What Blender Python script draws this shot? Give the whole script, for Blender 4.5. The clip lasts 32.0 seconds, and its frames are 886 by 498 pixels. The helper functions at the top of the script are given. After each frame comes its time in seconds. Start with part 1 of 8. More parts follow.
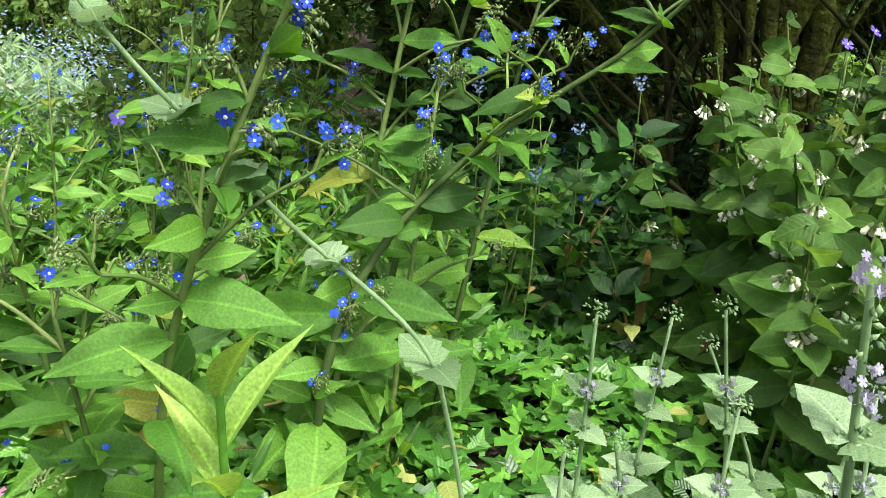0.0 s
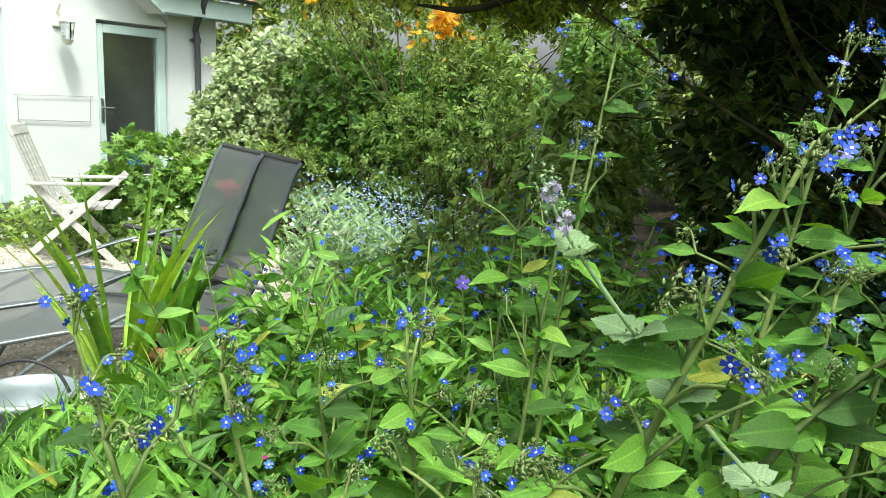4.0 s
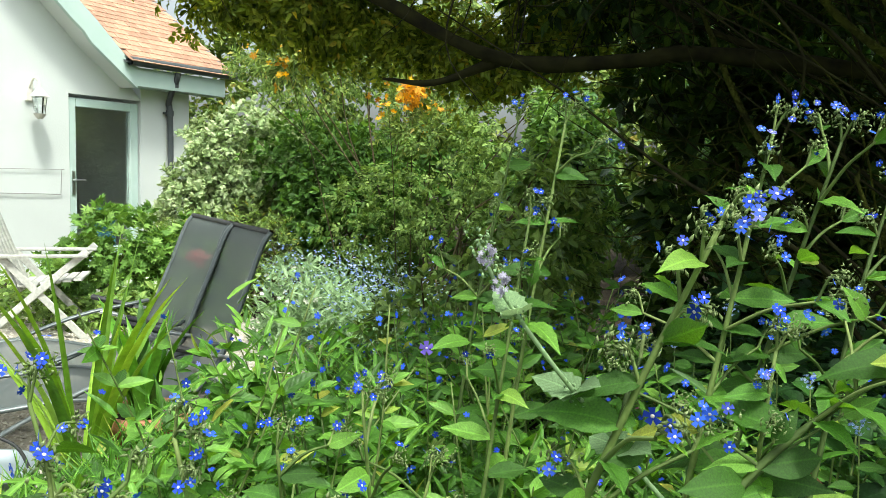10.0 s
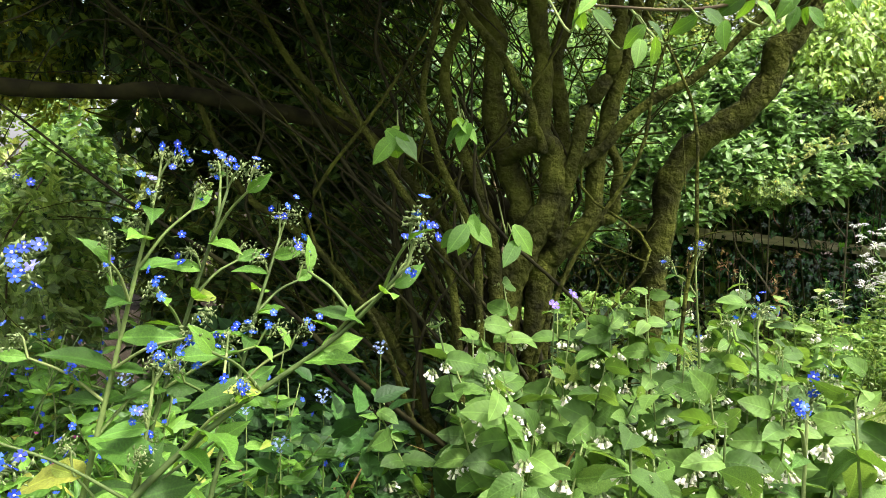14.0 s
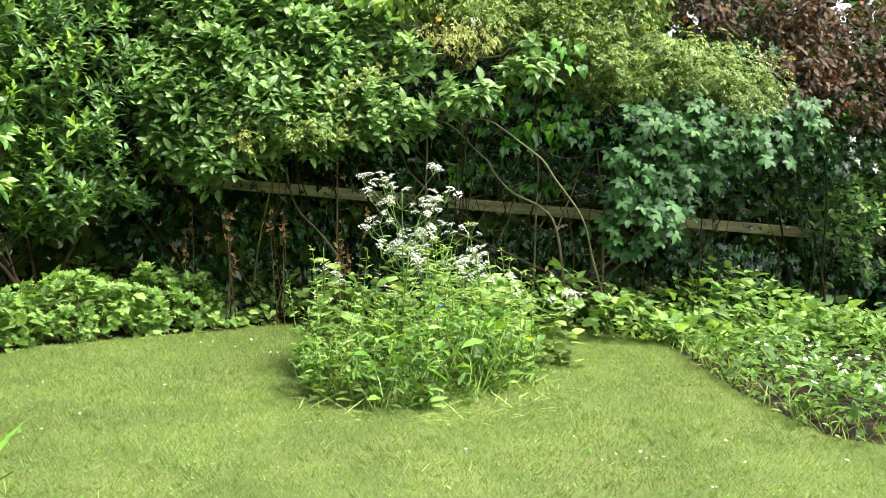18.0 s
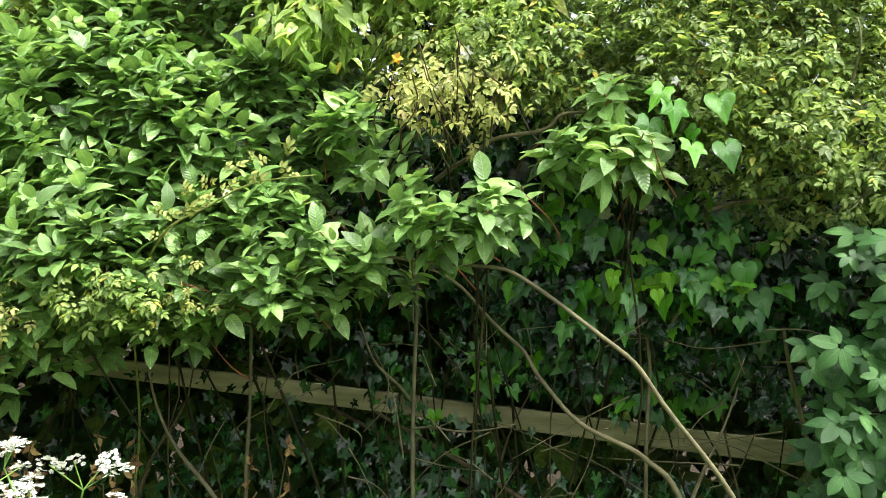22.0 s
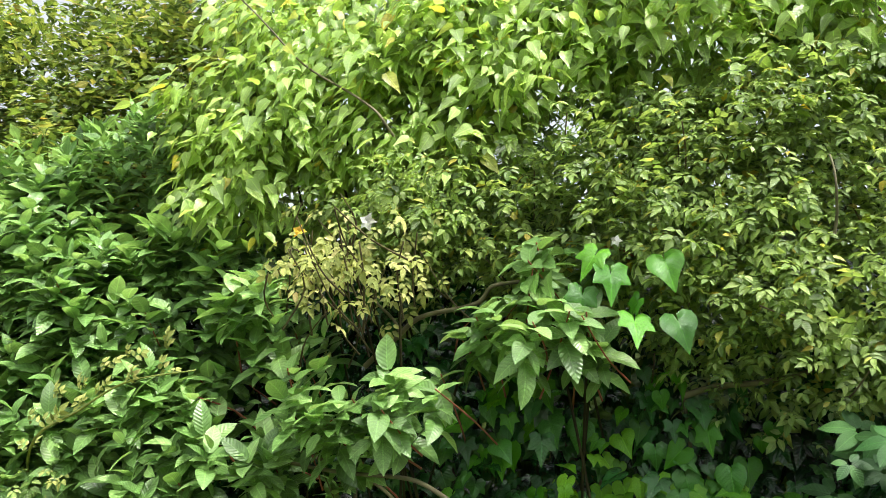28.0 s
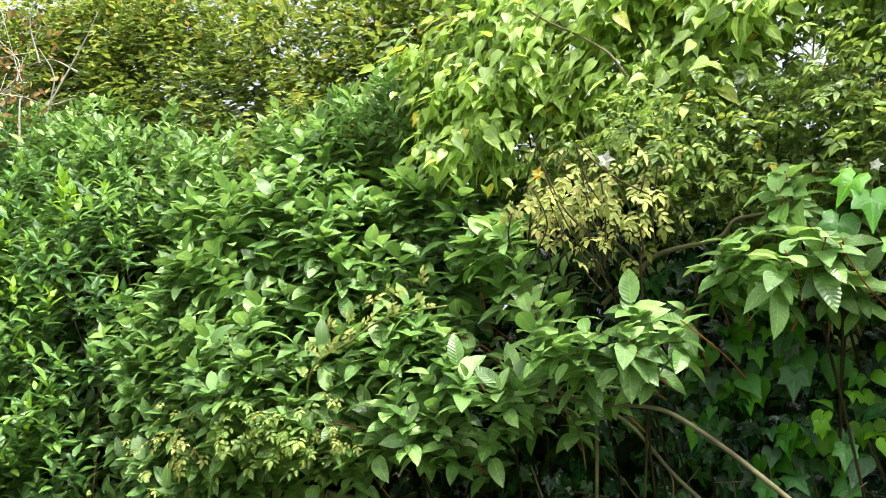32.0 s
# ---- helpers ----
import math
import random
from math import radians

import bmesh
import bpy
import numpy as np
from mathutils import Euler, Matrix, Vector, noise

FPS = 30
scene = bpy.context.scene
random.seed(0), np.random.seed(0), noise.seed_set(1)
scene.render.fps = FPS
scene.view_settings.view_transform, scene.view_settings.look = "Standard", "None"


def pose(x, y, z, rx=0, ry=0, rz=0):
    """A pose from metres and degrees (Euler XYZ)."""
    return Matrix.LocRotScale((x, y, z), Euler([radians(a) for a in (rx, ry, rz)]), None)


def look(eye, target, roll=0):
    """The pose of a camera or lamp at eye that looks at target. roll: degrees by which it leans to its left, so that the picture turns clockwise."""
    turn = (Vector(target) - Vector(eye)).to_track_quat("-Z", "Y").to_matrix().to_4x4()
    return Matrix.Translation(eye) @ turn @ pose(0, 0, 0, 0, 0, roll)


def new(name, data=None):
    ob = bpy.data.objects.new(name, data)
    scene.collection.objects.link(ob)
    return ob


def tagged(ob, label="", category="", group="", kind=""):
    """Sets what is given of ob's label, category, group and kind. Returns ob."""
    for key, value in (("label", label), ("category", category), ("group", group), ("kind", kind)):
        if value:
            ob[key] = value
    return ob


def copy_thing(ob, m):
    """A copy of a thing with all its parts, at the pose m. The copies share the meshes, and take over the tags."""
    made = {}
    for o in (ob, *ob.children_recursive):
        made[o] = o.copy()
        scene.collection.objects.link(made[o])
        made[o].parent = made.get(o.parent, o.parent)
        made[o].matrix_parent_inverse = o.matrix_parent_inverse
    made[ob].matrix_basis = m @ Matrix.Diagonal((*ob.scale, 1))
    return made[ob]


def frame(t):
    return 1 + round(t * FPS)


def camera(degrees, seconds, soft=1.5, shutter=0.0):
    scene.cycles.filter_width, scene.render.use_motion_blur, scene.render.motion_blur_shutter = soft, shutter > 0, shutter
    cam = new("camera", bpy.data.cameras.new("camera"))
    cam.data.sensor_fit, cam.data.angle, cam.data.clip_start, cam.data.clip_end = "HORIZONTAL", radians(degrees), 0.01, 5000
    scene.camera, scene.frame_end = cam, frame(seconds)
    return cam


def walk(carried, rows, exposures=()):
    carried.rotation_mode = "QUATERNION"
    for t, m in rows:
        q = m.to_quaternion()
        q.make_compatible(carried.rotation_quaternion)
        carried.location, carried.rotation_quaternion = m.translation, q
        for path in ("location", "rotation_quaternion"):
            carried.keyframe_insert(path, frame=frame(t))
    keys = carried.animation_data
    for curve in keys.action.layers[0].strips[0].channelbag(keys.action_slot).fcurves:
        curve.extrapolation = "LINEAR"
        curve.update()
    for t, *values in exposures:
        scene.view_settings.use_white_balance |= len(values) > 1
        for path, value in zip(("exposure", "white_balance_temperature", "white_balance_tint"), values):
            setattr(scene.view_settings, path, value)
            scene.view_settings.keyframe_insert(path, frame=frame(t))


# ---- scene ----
# ---- camera ----
cam = camera(58.2, 32.0, soft=0.85)
PATH = [
    (0, (0.2, 0.088, 0.825), (0.83, 1.867, 0.16), 3.7),
    (0.5, (0.157, 0.105, 0.844), (0.625, 1.951, 0.234), 3.4),
    (1, (0.114, 0.124, 0.861), (0.468, 2.014, 0.312), 3.3),
    (1.5, (0.095, 0.135, 0.878), (0.359, 2.056, 0.387), 2.9),
    (2, (0.062, 0.127, 0.889), (0.247, 2.068, 0.446), 3.1),
    (2.5, (0.059, 0.131, 0.893), (0.185, 2.081, 0.471), 2.3),
    (3, (0.049, 0.121, 0.901), (0.137, 2.079, 0.501), 2.1),
    (3.5, (0.034, 0.119, 0.899), (0.079, 2.083, 0.524), 2.2),
    (4, (0.023, 0.119, 0.895), (0.027, 2.086, 0.534), 2.2),
    (4.5, (0.02, 0.099, 0.901), (0.009, 2.067, 0.542), 2.3),
    (6.5, (0.04, 0.098, 0.888), (-0.001, 2.071, 0.566), 1.8),
    (7, (0.04, 0.081, 0.893), (0.008, 2.059, 0.596), 1.8),
    (7.5, (0.039, 0.086, 0.891), (0.016, 2.068, 0.624), 1.8),
    (8, (0.041, 0.08, 0.892), (0.032, 2.065, 0.648), 1.7),
    (8.5, (0.049, 0.078, 0.894), (0.058, 2.065, 0.666), 1.5),
    (9, (0.053, 0.076, 0.896), (0.081, 2.064, 0.683), 1.5),
    (9.5, (0.051, 0.074, 0.9), (0.095, 2.064, 0.697), 1.5),
    (10, (0.053, 0.082, 0.897), (0.115, 2.071, 0.706), 1.6),
    (10.5, (0.05, 0.08, 0.899), (0.146, 2.07, 0.723), 1.7),
    (11, (0.053, 0.077, 0.901), (0.217, 2.064, 0.754), 2.0),
    (11.5, (0.074, 0.076, 0.903), (0.362, 2.052, 0.793), 2.1),
    (12, (0.115, 0.043, 0.912), (0.576, 1.987, 0.826), 2.0),
    (12.5, (0.167, 0.012, 0.921), (0.809, 1.905, 0.857), 2.3),
    (13, (0.214, -0.009, 0.93), (1.029, 1.816, 0.872), 2.5),
    (13.5, (0.249, -0.022, 0.929), (1.203, 1.735, 0.866), 2.7),
    (14, (0.275, -0.033, 0.928), (1.363, 1.643, 0.856), 3.1),
    (14.5, (0.319, -0.059, 0.929), (1.534, 1.527, 0.846), 3.1),
    (15, (0.405, -0.074, 0.968), (1.706, 1.439, 0.832), 3.6),
    (15.5, (0.543, -0.123, 1.189), (1.938, 1.292, 0.969), 4.0),
    (17.5, (2.396, -0.407, 0.979), (3.973, 0.812, 0.815), 1.7),
    (18, (2.821, -0.295, 1.014), (4.254, 1.091, 0.851), 1.8),
    (18.5, (3.246, -0.169, 1.02), (4.439, 1.429, 0.869), 2.6),
    (19, (3.633, -0.013, 1.059), (4.636, 1.711, 0.912), 4.8),
    (19.5, (3.995, 0.213, 1.094), (4.916, 1.982, 0.949), 4.4),
    (20, (4.32, 0.45, 1.119), (5.171, 2.254, 0.984), 3.4),
    (20.5, (4.617, 0.693, 1.158), (5.522, 2.472, 1.042), 2.8),
    (21, (4.962, 0.905, 1.225), (5.939, 2.647, 1.12), 1.8),
    (21.5, (5.303, 1.075, 1.291), (6.256, 2.833, 1.251), 2.2),
    (22, (5.548, 1.244, 1.372), (6.513, 2.993, 1.478), 2.2),
    (22.5, (5.757, 1.403, 1.445), (6.775, 3.106, 1.693), 0.8),
    (23, (5.978, 1.415, 1.55), (6.995, 3.111, 1.85), 0.8),
    (23.5, (6.131, 1.369, 1.617), (7.142, 3.058, 1.971), 1.3),
    (24, (6.164, 1.353, 1.618), (7.204, 2.997, 2.08), 0.6),
    (24.5, (6.205, 1.318, 1.63), (7.24, 2.95, 2.147), 0.5),
    (25, (6.18, 1.353, 1.582), (7.197, 2.97, 2.174), 0.1),
    (25.5, (6.184, 1.328, 1.611), (7.05, 3.045, 2.161), 0.4),
    (26, (6.126, 1.345, 1.598), (6.844, 3.133, 2.133), 1.0),
    (26.5, (6.098, 1.354, 1.546), (6.728, 3.171, 2.094), 2.0),
    (28.5, (6.197, 1.364, 1.526), (6.938, 3.165, 1.98), 0.8),
    (29, (6.196, 1.373, 1.529), (6.972, 3.164, 1.969), 0.5),
    (29.5, (6.191, 1.374, 1.52), (6.99, 3.154, 1.959), 0.2),
    (30, (6.2, 1.376, 1.518), (7.019, 3.149, 1.949), 0.0),
    (30.5, (6.207, 1.377, 1.499), (7.05, 3.138, 1.936), -0.1),
    (31, (6.177, 1.372, 1.478), (7.002, 3.146, 1.895), 0.2),
    (31.5, (6.138, 1.349, 1.449), (6.71, 3.219, 1.871), 1.5),
    (32, (6.091, 1.314, 1.447), (6.295, 3.268, 1.817), 2.6),
]
EXPOSURES = [(0.0, 0.8, 6400, 5), (2.0, 0.78, 6400, 5), (4.0, 0.72, 6300, 3), (8.0, 0.65, 6300, 0), (9.0, 0.65, 6300, 0), (11.0, 0.62, 6300, 2), (12.0, 0.66, 6400, 9), (14.0, 1.42, 6500, 17), (15.5, 1.55, 6500, 20), (17.5, 1.4, 6500, 10),
             (21.0, 1.4, 6500, 10), (23.0, 1.45, 6500, 11), (24.0, 1.4, 6500, 12), (25.0, 1.15, 6500, 10), (26.0, 1.08, 6450, 10), (29.0, 1.18, 6450, 10), (32.0, 1.3, 6450, 10)]
walk(cam, [(t, look(eye, target, roll)) for t, eye, target, roll in PATH], EXPOSURES)

# ---- light ----
world = bpy.data.worlds.new("sky")
scene.world = world
world.use_nodes = True
_wn = world.node_tree
_sky = _wn.nodes.new("ShaderNodeTexSky")
_sky.sky_type = "NISHITA"
_sky.sun_disc = False
SUN_EL, SUN_AZ = 62.0, 160.0   # compass bearing of the sun, clockwise from +y
_sky.sun_elevation, _sky.sun_rotation = radians(SUN_EL), radians(SUN_AZ)
_sky.air_density, _sky.dust_density, _sky.ozone_density = 1.0, 6.0, 0.6
_bg = _wn.nodes["Background"]
_bg.inputs["Strength"].default_value = 0.15
_hz = _wn.nodes.new("ShaderNodeHueSaturation")
_hz.inputs["Saturation"].default_value, _hz.inputs["Value"].default_value = 0.28, 1.15   # thin bright cloud
_wn.links.new(_sky.outputs[0], _hz.inputs["Color"])
_wn.links.new(_hz.outputs[0], _bg.inputs["Color"])
_sd = bpy.data.lights.new("sun", "SUN")
_sd.energy, _sd.angle, _sd.color = 2.7, radians(8.0), (1.0, 0.95, 0.86)
sun = new("sun", _sd)
_dir = Vector((math.sin(radians(SUN_AZ)) * math.cos(radians(SUN_EL)), math.cos(radians(SUN_AZ)) * math.cos(radians(SUN_EL)), math.sin(radians(SUN_EL))))
sun.matrix_world = look(_dir * 30, (0, 0, 0))


# ---- materials ----
def nodes_of(name):
    m = bpy.data.materials.new(name)
    m.use_nodes = True
    return m, m.node_tree, m.node_tree.nodes["Principled BSDF"]


def rnd_value(nt):
    """A random number per leaf, for joined leaves as for single ones."""
    g, o, a = nt.nodes.new("ShaderNodeNewGeometry"), nt.nodes.new("ShaderNodeObjectInfo"), nt.nodes.new("ShaderNodeMath")
    a.operation = "ADD"
    f = nt.nodes.new("ShaderNodeMath")
    f.operation = "FRACT"
    nt.links.new(g.outputs["Random Per Island"], a.inputs[0])
    nt.links.new(o.outputs["Random"], a.inputs[1])
    nt.links.new(a.outputs[0], f.inputs[0])
    return f.outputs[0]


def ramp_of(nt, source, stops):
    r = nt.nodes.new("ShaderNodeValToRGB")
    while len(r.color_ramp.elements) < len(stops):
        r.color_ramp.elements.new(0.5)
    for e, (p, c) in zip(r.color_ramp.elements, stops):
        e.position, e.color = p, (*c, 1)
    nt.links.new(source, r.inputs[0])
    return r.outputs["Color"]


def leaf_mat(name, dark, mid, light, rough=0.45, through_light=0.35, odd=None, spec=0.4, ribs=8.0, patch=38.0, veins=0.45):
    """A leaf: its colour varies from leaf to leaf and in blotches; light passes through it. odd: colour of a few old leaves."""
    m, nt, b = nodes_of(name)
    stops = [(0.0, tuple(0.6 * c for c in dark)), (0.5, mid), (0.96, tuple(min(0.85, 1.12 * c) for c in light))]
    stops.append((1.0, odd or light))
    col = ramp_of(nt, rnd_value(nt), stops)
    tc = nt.nodes.new("ShaderNodeTexCoord")
    n = nt.nodes.new("ShaderNodeTexNoise")
    n.inputs["Scale"].default_value, n.inputs["Detail"].default_value = patch, 4.0
    nt.links.new(tc.outputs["Object"], n.inputs["Vector"])
    hs = nt.nodes.new("ShaderNodeHueSaturation")
    mr = nt.nodes.new("ShaderNodeMapRange")
    mr.inputs["From Min"].default_value, mr.inputs["From Max"].default_value = 0.25, 0.75
    mr.inputs["To Min"].default_value, mr.inputs["To Max"].default_value = 0.68, 1.32
    nt.links.new(n.outputs["Fac"], mr.inputs["Value"])
    # midrib and side veins
    at = nt.nodes.new("ShaderNodeAttribute")
    at.attribute_name = "lf"
    sp = nt.nodes.new("ShaderNodeSeparateXYZ")
    nt.links.new(at.outputs["Vector"], sp.inputs[0])

    def calc(op, *ins):
        q = nt.nodes.new("ShaderNodeMath")
        q.operation = op
        for k, i in enumerate(ins):
            if isinstance(i, float):
                q.inputs[k].default_value = i
            else:
                nt.links.new(i, q.inputs[k])
        return q.outputs[0]

    ax = calc("ABSOLUTE", sp.outputs[0])
    rib = calc("SINE", calc("MULTIPLY", calc("SUBTRACT", sp.outputs[1], calc("MULTIPLY", ax, 0.8)), 6.283 * ribs))
    vein = calc("POWER", calc("MULTIPLY_ADD", rib, 0.5, 0.5), 6.0)
    mid_line = calc("SUBTRACT", 1.0, calc("MINIMUM", calc("MULTIPLY", ax, 45.0), 1.0))
    both = calc("MULTIPLY", calc("MAXIMUM", calc("MULTIPLY", vein, veins), mid_line), sp.outputs[2])
    gain = calc("MULTIPLY", mr.outputs[0], calc("MULTIPLY_ADD", both, 0.5, 0.94))
    nt.links.new(gain, hs.inputs["Value"])
    nt.links.new(col, hs.inputs["Color"])
    nt.links.new(hs.outputs[0], b.inputs["Base Color"])
    b.inputs["Roughness"].default_value = rough
    b.inputs["Specular IOR Level"].default_value = spec
    bump = nt.nodes.new("ShaderNodeBump")
    bump.inputs["Strength"].default_value, bump.inputs["Distance"].default_value = 0.35, 0.004
    n2 = nt.nodes.new("ShaderNodeTexNoise")
    n2.inputs["Scale"].default_value = 120.0
    nt.links.new(tc.outputs["Object"], n2.inputs["Vector"])
    nt.links.new(calc("MULTIPLY_ADD", calc("MULTIPLY", rib, sp.outputs[2]), -1.2 * veins, n2.outputs["Fac"]), bump.inputs["Height"])
    nt.links.new(bump.outputs[0], b.inputs["Normal"])
    t = nt.nodes.new("ShaderNodeBsdfTranslucent")
    hs2 = nt.nodes.new("ShaderNodeHueSaturation")
    hs2.inputs["Hue"].default_value, hs2.inputs["Value"].default_value, hs2.inputs["Saturation"].default_value = 0.48, 1.5, 1.1
    nt.links.new(hs.outputs[0], hs2.inputs["Color"])
    nt.links.new(hs2.outputs[0], t.inputs["Color"])
    mix = nt.nodes.new("ShaderNodeMixShader")
    mix.inputs[0].default_value = through_light
    nt.links.new(b.outputs[0], mix.inputs[1])
    nt.links.new(t.outputs[0], mix.inputs[2])
    nt.links.new(mix.outputs[0], nt.nodes["Material Output"].inputs["Surface"])
    return m


def solid_mat(name, a, b2, scale=8.0, rough=0.7, metal=0.0, bump=0.2, bump_scale=60.0, depth=0.004, vary=0.0, stretch=(1, 1, 1), detail=5.0):
    """A hard surface: two colours mixed in blotches, with fine relief; vary: change from piece to piece."""
    m, nt, p = nodes_of(name)
    tc = nt.nodes.new("ShaderNodeTexCoord")
    mp = nt.nodes.new("ShaderNodeMapping")
    mp.inputs["Scale"].default_value = stretch
    nt.links.new(tc.outputs["Object"], mp.inputs["Vector"])
    n = nt.nodes.new("ShaderNodeTexNoise")
    n.inputs["Scale"].default_value, n.inputs["Detail"].default_value = scale, detail
    nt.links.new(mp.outputs[0], n.inputs["Vector"])
    col = ramp_of(nt, n.outputs["Fac"], [(0.3, a), (0.7, b2)])
    if vary:
        hs = nt.nodes.new("ShaderNodeHueSaturation")
        mr = nt.nodes.new("ShaderNodeMapRange")
        mr.inputs["To Min"].default_value, mr.inputs["To Max"].default_value = 1 - vary, 1 + vary
        nt.links.new(rnd_value(nt), mr.inputs["Value"])
        nt.links.new(mr.outputs[0], hs.inputs["Value"])
        nt.links.new(col, hs.inputs["Color"])
        col = hs.outputs[0]
    nt.links.new(col, p.inputs["Base Color"])
    p.inputs["Roughness"].default_value, p.inputs["Metallic"].default_value = rough, metal
    if bump:
        bn = nt.nodes.new("ShaderNodeBump")
        bn.inputs["Strength"].default_value, bn.inputs["Distance"].default_value = bump, depth
        n2 = nt.nodes.new("ShaderNodeTexNoise")
        n2.inputs["Scale"].default_value, n2.inputs["Detail"].default_value = bump_scale, 6.0
        nt.links.new(mp.outputs[0], n2.inputs["Vector"])
        nt.links.new(n2.outputs["Fac"], bn.inputs["Height"])
        nt.links.new(bn.outputs[0], p.inputs["Normal"])
    return m


M_ALKANET = leaf_mat("alkanet_leaf", (0.06, 0.165, 0.02), (0.095, 0.24, 0.03), (0.17, 0.35, 0.05), 0.5, 0.38, (0.34, 0.36, 0.06), ribs=7.0, veins=0.15)
M_STEM = leaf_mat("hairy_stem", (0.10, 0.17, 0.035), (0.14, 0.21, 0.05), (0.2, 0.26, 0.08), 0.7, 0.1)
M_BUD = leaf_mat("hairy_bud", (0.14, 0.21, 0.06), (0.19, 0.27, 0.09), (0.26, 0.32, 0.14), 0.8, 0.2)
M_BLUE = leaf_mat("blue_petal", (0.012, 0.045, 0.5), (0.018, 0.07, 0.62), (0.04, 0.12, 0.7), 0.6, 0.15, (0.2, 0.2, 0.7))
M_PALEBLUE = leaf_mat("pale_blue_petal", (0.25, 0.35, 0.75), (0.32, 0.42, 0.8), (0.45, 0.52, 0.85), 0.6, 0.3)
M_WHITE = leaf_mat("white_petal", (0.65, 0.66, 0.55), (0.75, 0.76, 0.68), (0.82, 0.83, 0.78), 0.6, 0.3)
M_MAUVE = leaf_mat("mauve_petal", (0.3, 0.28, 0.38), (0.38, 0.35, 0.46), (0.45, 0.42, 0.53), 0.6, 0.3)
M_PINK = leaf_mat("pink_petal", (0.5, 0.06, 0.25), (0.6, 0.1, 0.35), (0.65, 0.2, 0.4), 0.6, 0.3)
M_VIOLET = leaf_mat("violet_petal", (0.16, 0.1, 0.6), (0.2, 0.13, 0.65), (0.25, 0.17, 0.7), 0.6, 0.3)
M_YELLOWFL = leaf_mat("yellow_petal", (0.6, 0.36, 0.02), (0.7, 0.45, 0.03), (0.75, 0.52, 0.05), 0.6, 0.3)
M_ORANGEFL = leaf_mat("orange_petal", (0.65, 0.3, 0.01), (0.75, 0.4, 0.015), (0.8, 0.5, 0.03), 0.6, 0.3)
M_CATMINT = leaf_mat("catmint_leaf", (0.19, 0.32, 0.14), (0.25, 0.38, 0.18), (0.31, 0.43, 0.24), 0.75, 0.3, veins=0.25)
M_IVY = leaf_mat("ivy_leaf", (0.045, 0.14, 0.022), (0.078, 0.225, 0.03), (0.145, 0.34, 0.045), 0.36, 0.22, (0.4, 0.36, 0.08), spec=0.45, veins=0.12)
M_IVYDARK = leaf_mat("old_ivy_leaf", (0.007, 0.038, 0.012), (0.012, 0.06, 0.017), (0.028, 0.115, 0.025), 0.2, 0.06, spec=0.7, veins=0.2)
M_COMFREY = leaf_mat("comfrey_leaf", (0.065, 0.15, 0.026), (0.092, 0.197, 0.034), (0.137, 0.255, 0.05), 0.6, 0.35, spec=0.3, veins=0.1)
# leaf colour darkened to carry the shade round the trunk
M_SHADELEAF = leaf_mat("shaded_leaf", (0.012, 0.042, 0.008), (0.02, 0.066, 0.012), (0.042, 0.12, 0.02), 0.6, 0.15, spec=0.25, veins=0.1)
M_STRAP = leaf_mat("strap_leaf", (0.06, 0.18, 0.02), (0.09, 0.25, 0.03), (0.14, 0.33, 0.04), 0.38, 0.3)
M_GRASS = leaf_mat("grass_blade", (0.125, 0.21, 0.03), (0.175, 0.275, 0.048), (0.27, 0.37, 0.09), 0.55, 0.3, (0.5, 0.45, 0.24), patch=2.2)
M_CUT = leaf_mat("cut_grass", (0.2, 0.3, 0.06), (0.26, 0.36, 0.09), (0.34, 0.42, 0.15), 0.6, 0.3)
# dark leaf; its colour also carries shade under the canopy and in backings
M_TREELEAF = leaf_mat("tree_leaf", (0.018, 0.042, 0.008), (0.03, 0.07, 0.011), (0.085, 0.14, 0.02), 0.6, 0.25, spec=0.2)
M_VIBURNUM = leaf_mat("viburnum_leaf", (0.045, 0.13, 0.03), (0.085, 0.205, 0.045), (0.2, 0.36, 0.072), 0.28, 0.25, spec=0.6)
M_CORNEL = leaf_mat("ribbed_leaf", (0.115, 0.235, 0.06), (0.165, 0.32, 0.08), (0.255, 0.42, 0.13), 0.34, 0.3, spec=0.65, ribs=9.0, veins=0.3)
M_ROSE = leaf_mat("rose_leaf", (0.12, 0.215, 0.048), (0.2, 0.315, 0.072), (0.31, 0.42, 0.12), 0.36, 0.4, (0.5, 0.42, 0.06), spec=0.6)
M_LILAC = leaf_mat("lilac_leaf", (0.22, 0.37, 0.075), (0.31, 0.48, 0.105), (0.43, 0.58, 0.17), 0.28, 0.42, (0.5, 0.45, 0.05), spec=0.6, veins=0.2)
M_CREEPER = leaf_mat("five_leaf", (0.027, 0.1, 0.022), (0.041, 0.135, 0.03), (0.07, 0.185, 0.042), 0.5, 0.22, veins=0.12)
M_COPPER = leaf_mat("copper_leaf", (0.042, 0.03, 0.014), (0.076, 0.047, 0.019), (0.13, 0.072, 0.026), 0.5, 0.35, (0.3, 0.1, 0.04))
M_YELLEAF = leaf_mat("yellowing_leaf", (0.24, 0.31, 0.07), (0.34, 0.39, 0.1), (0.44, 0.45, 0.16), 0.6, 0.35, (0.5, 0.42, 0.18))
M_HONEY = leaf_mat("honeysuckle_leaf", (0.08, 0.15, 0.03), (0.16, 0.25, 0.05), (0.3, 0.36, 0.09), 0.45, 0.35, (0.45, 0.33, 0.08))
# canopy leaf lightened and yellowed, sunlight put into the colour
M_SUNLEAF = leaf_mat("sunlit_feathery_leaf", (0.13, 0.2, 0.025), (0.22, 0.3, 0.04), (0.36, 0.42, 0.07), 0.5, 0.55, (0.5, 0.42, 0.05))
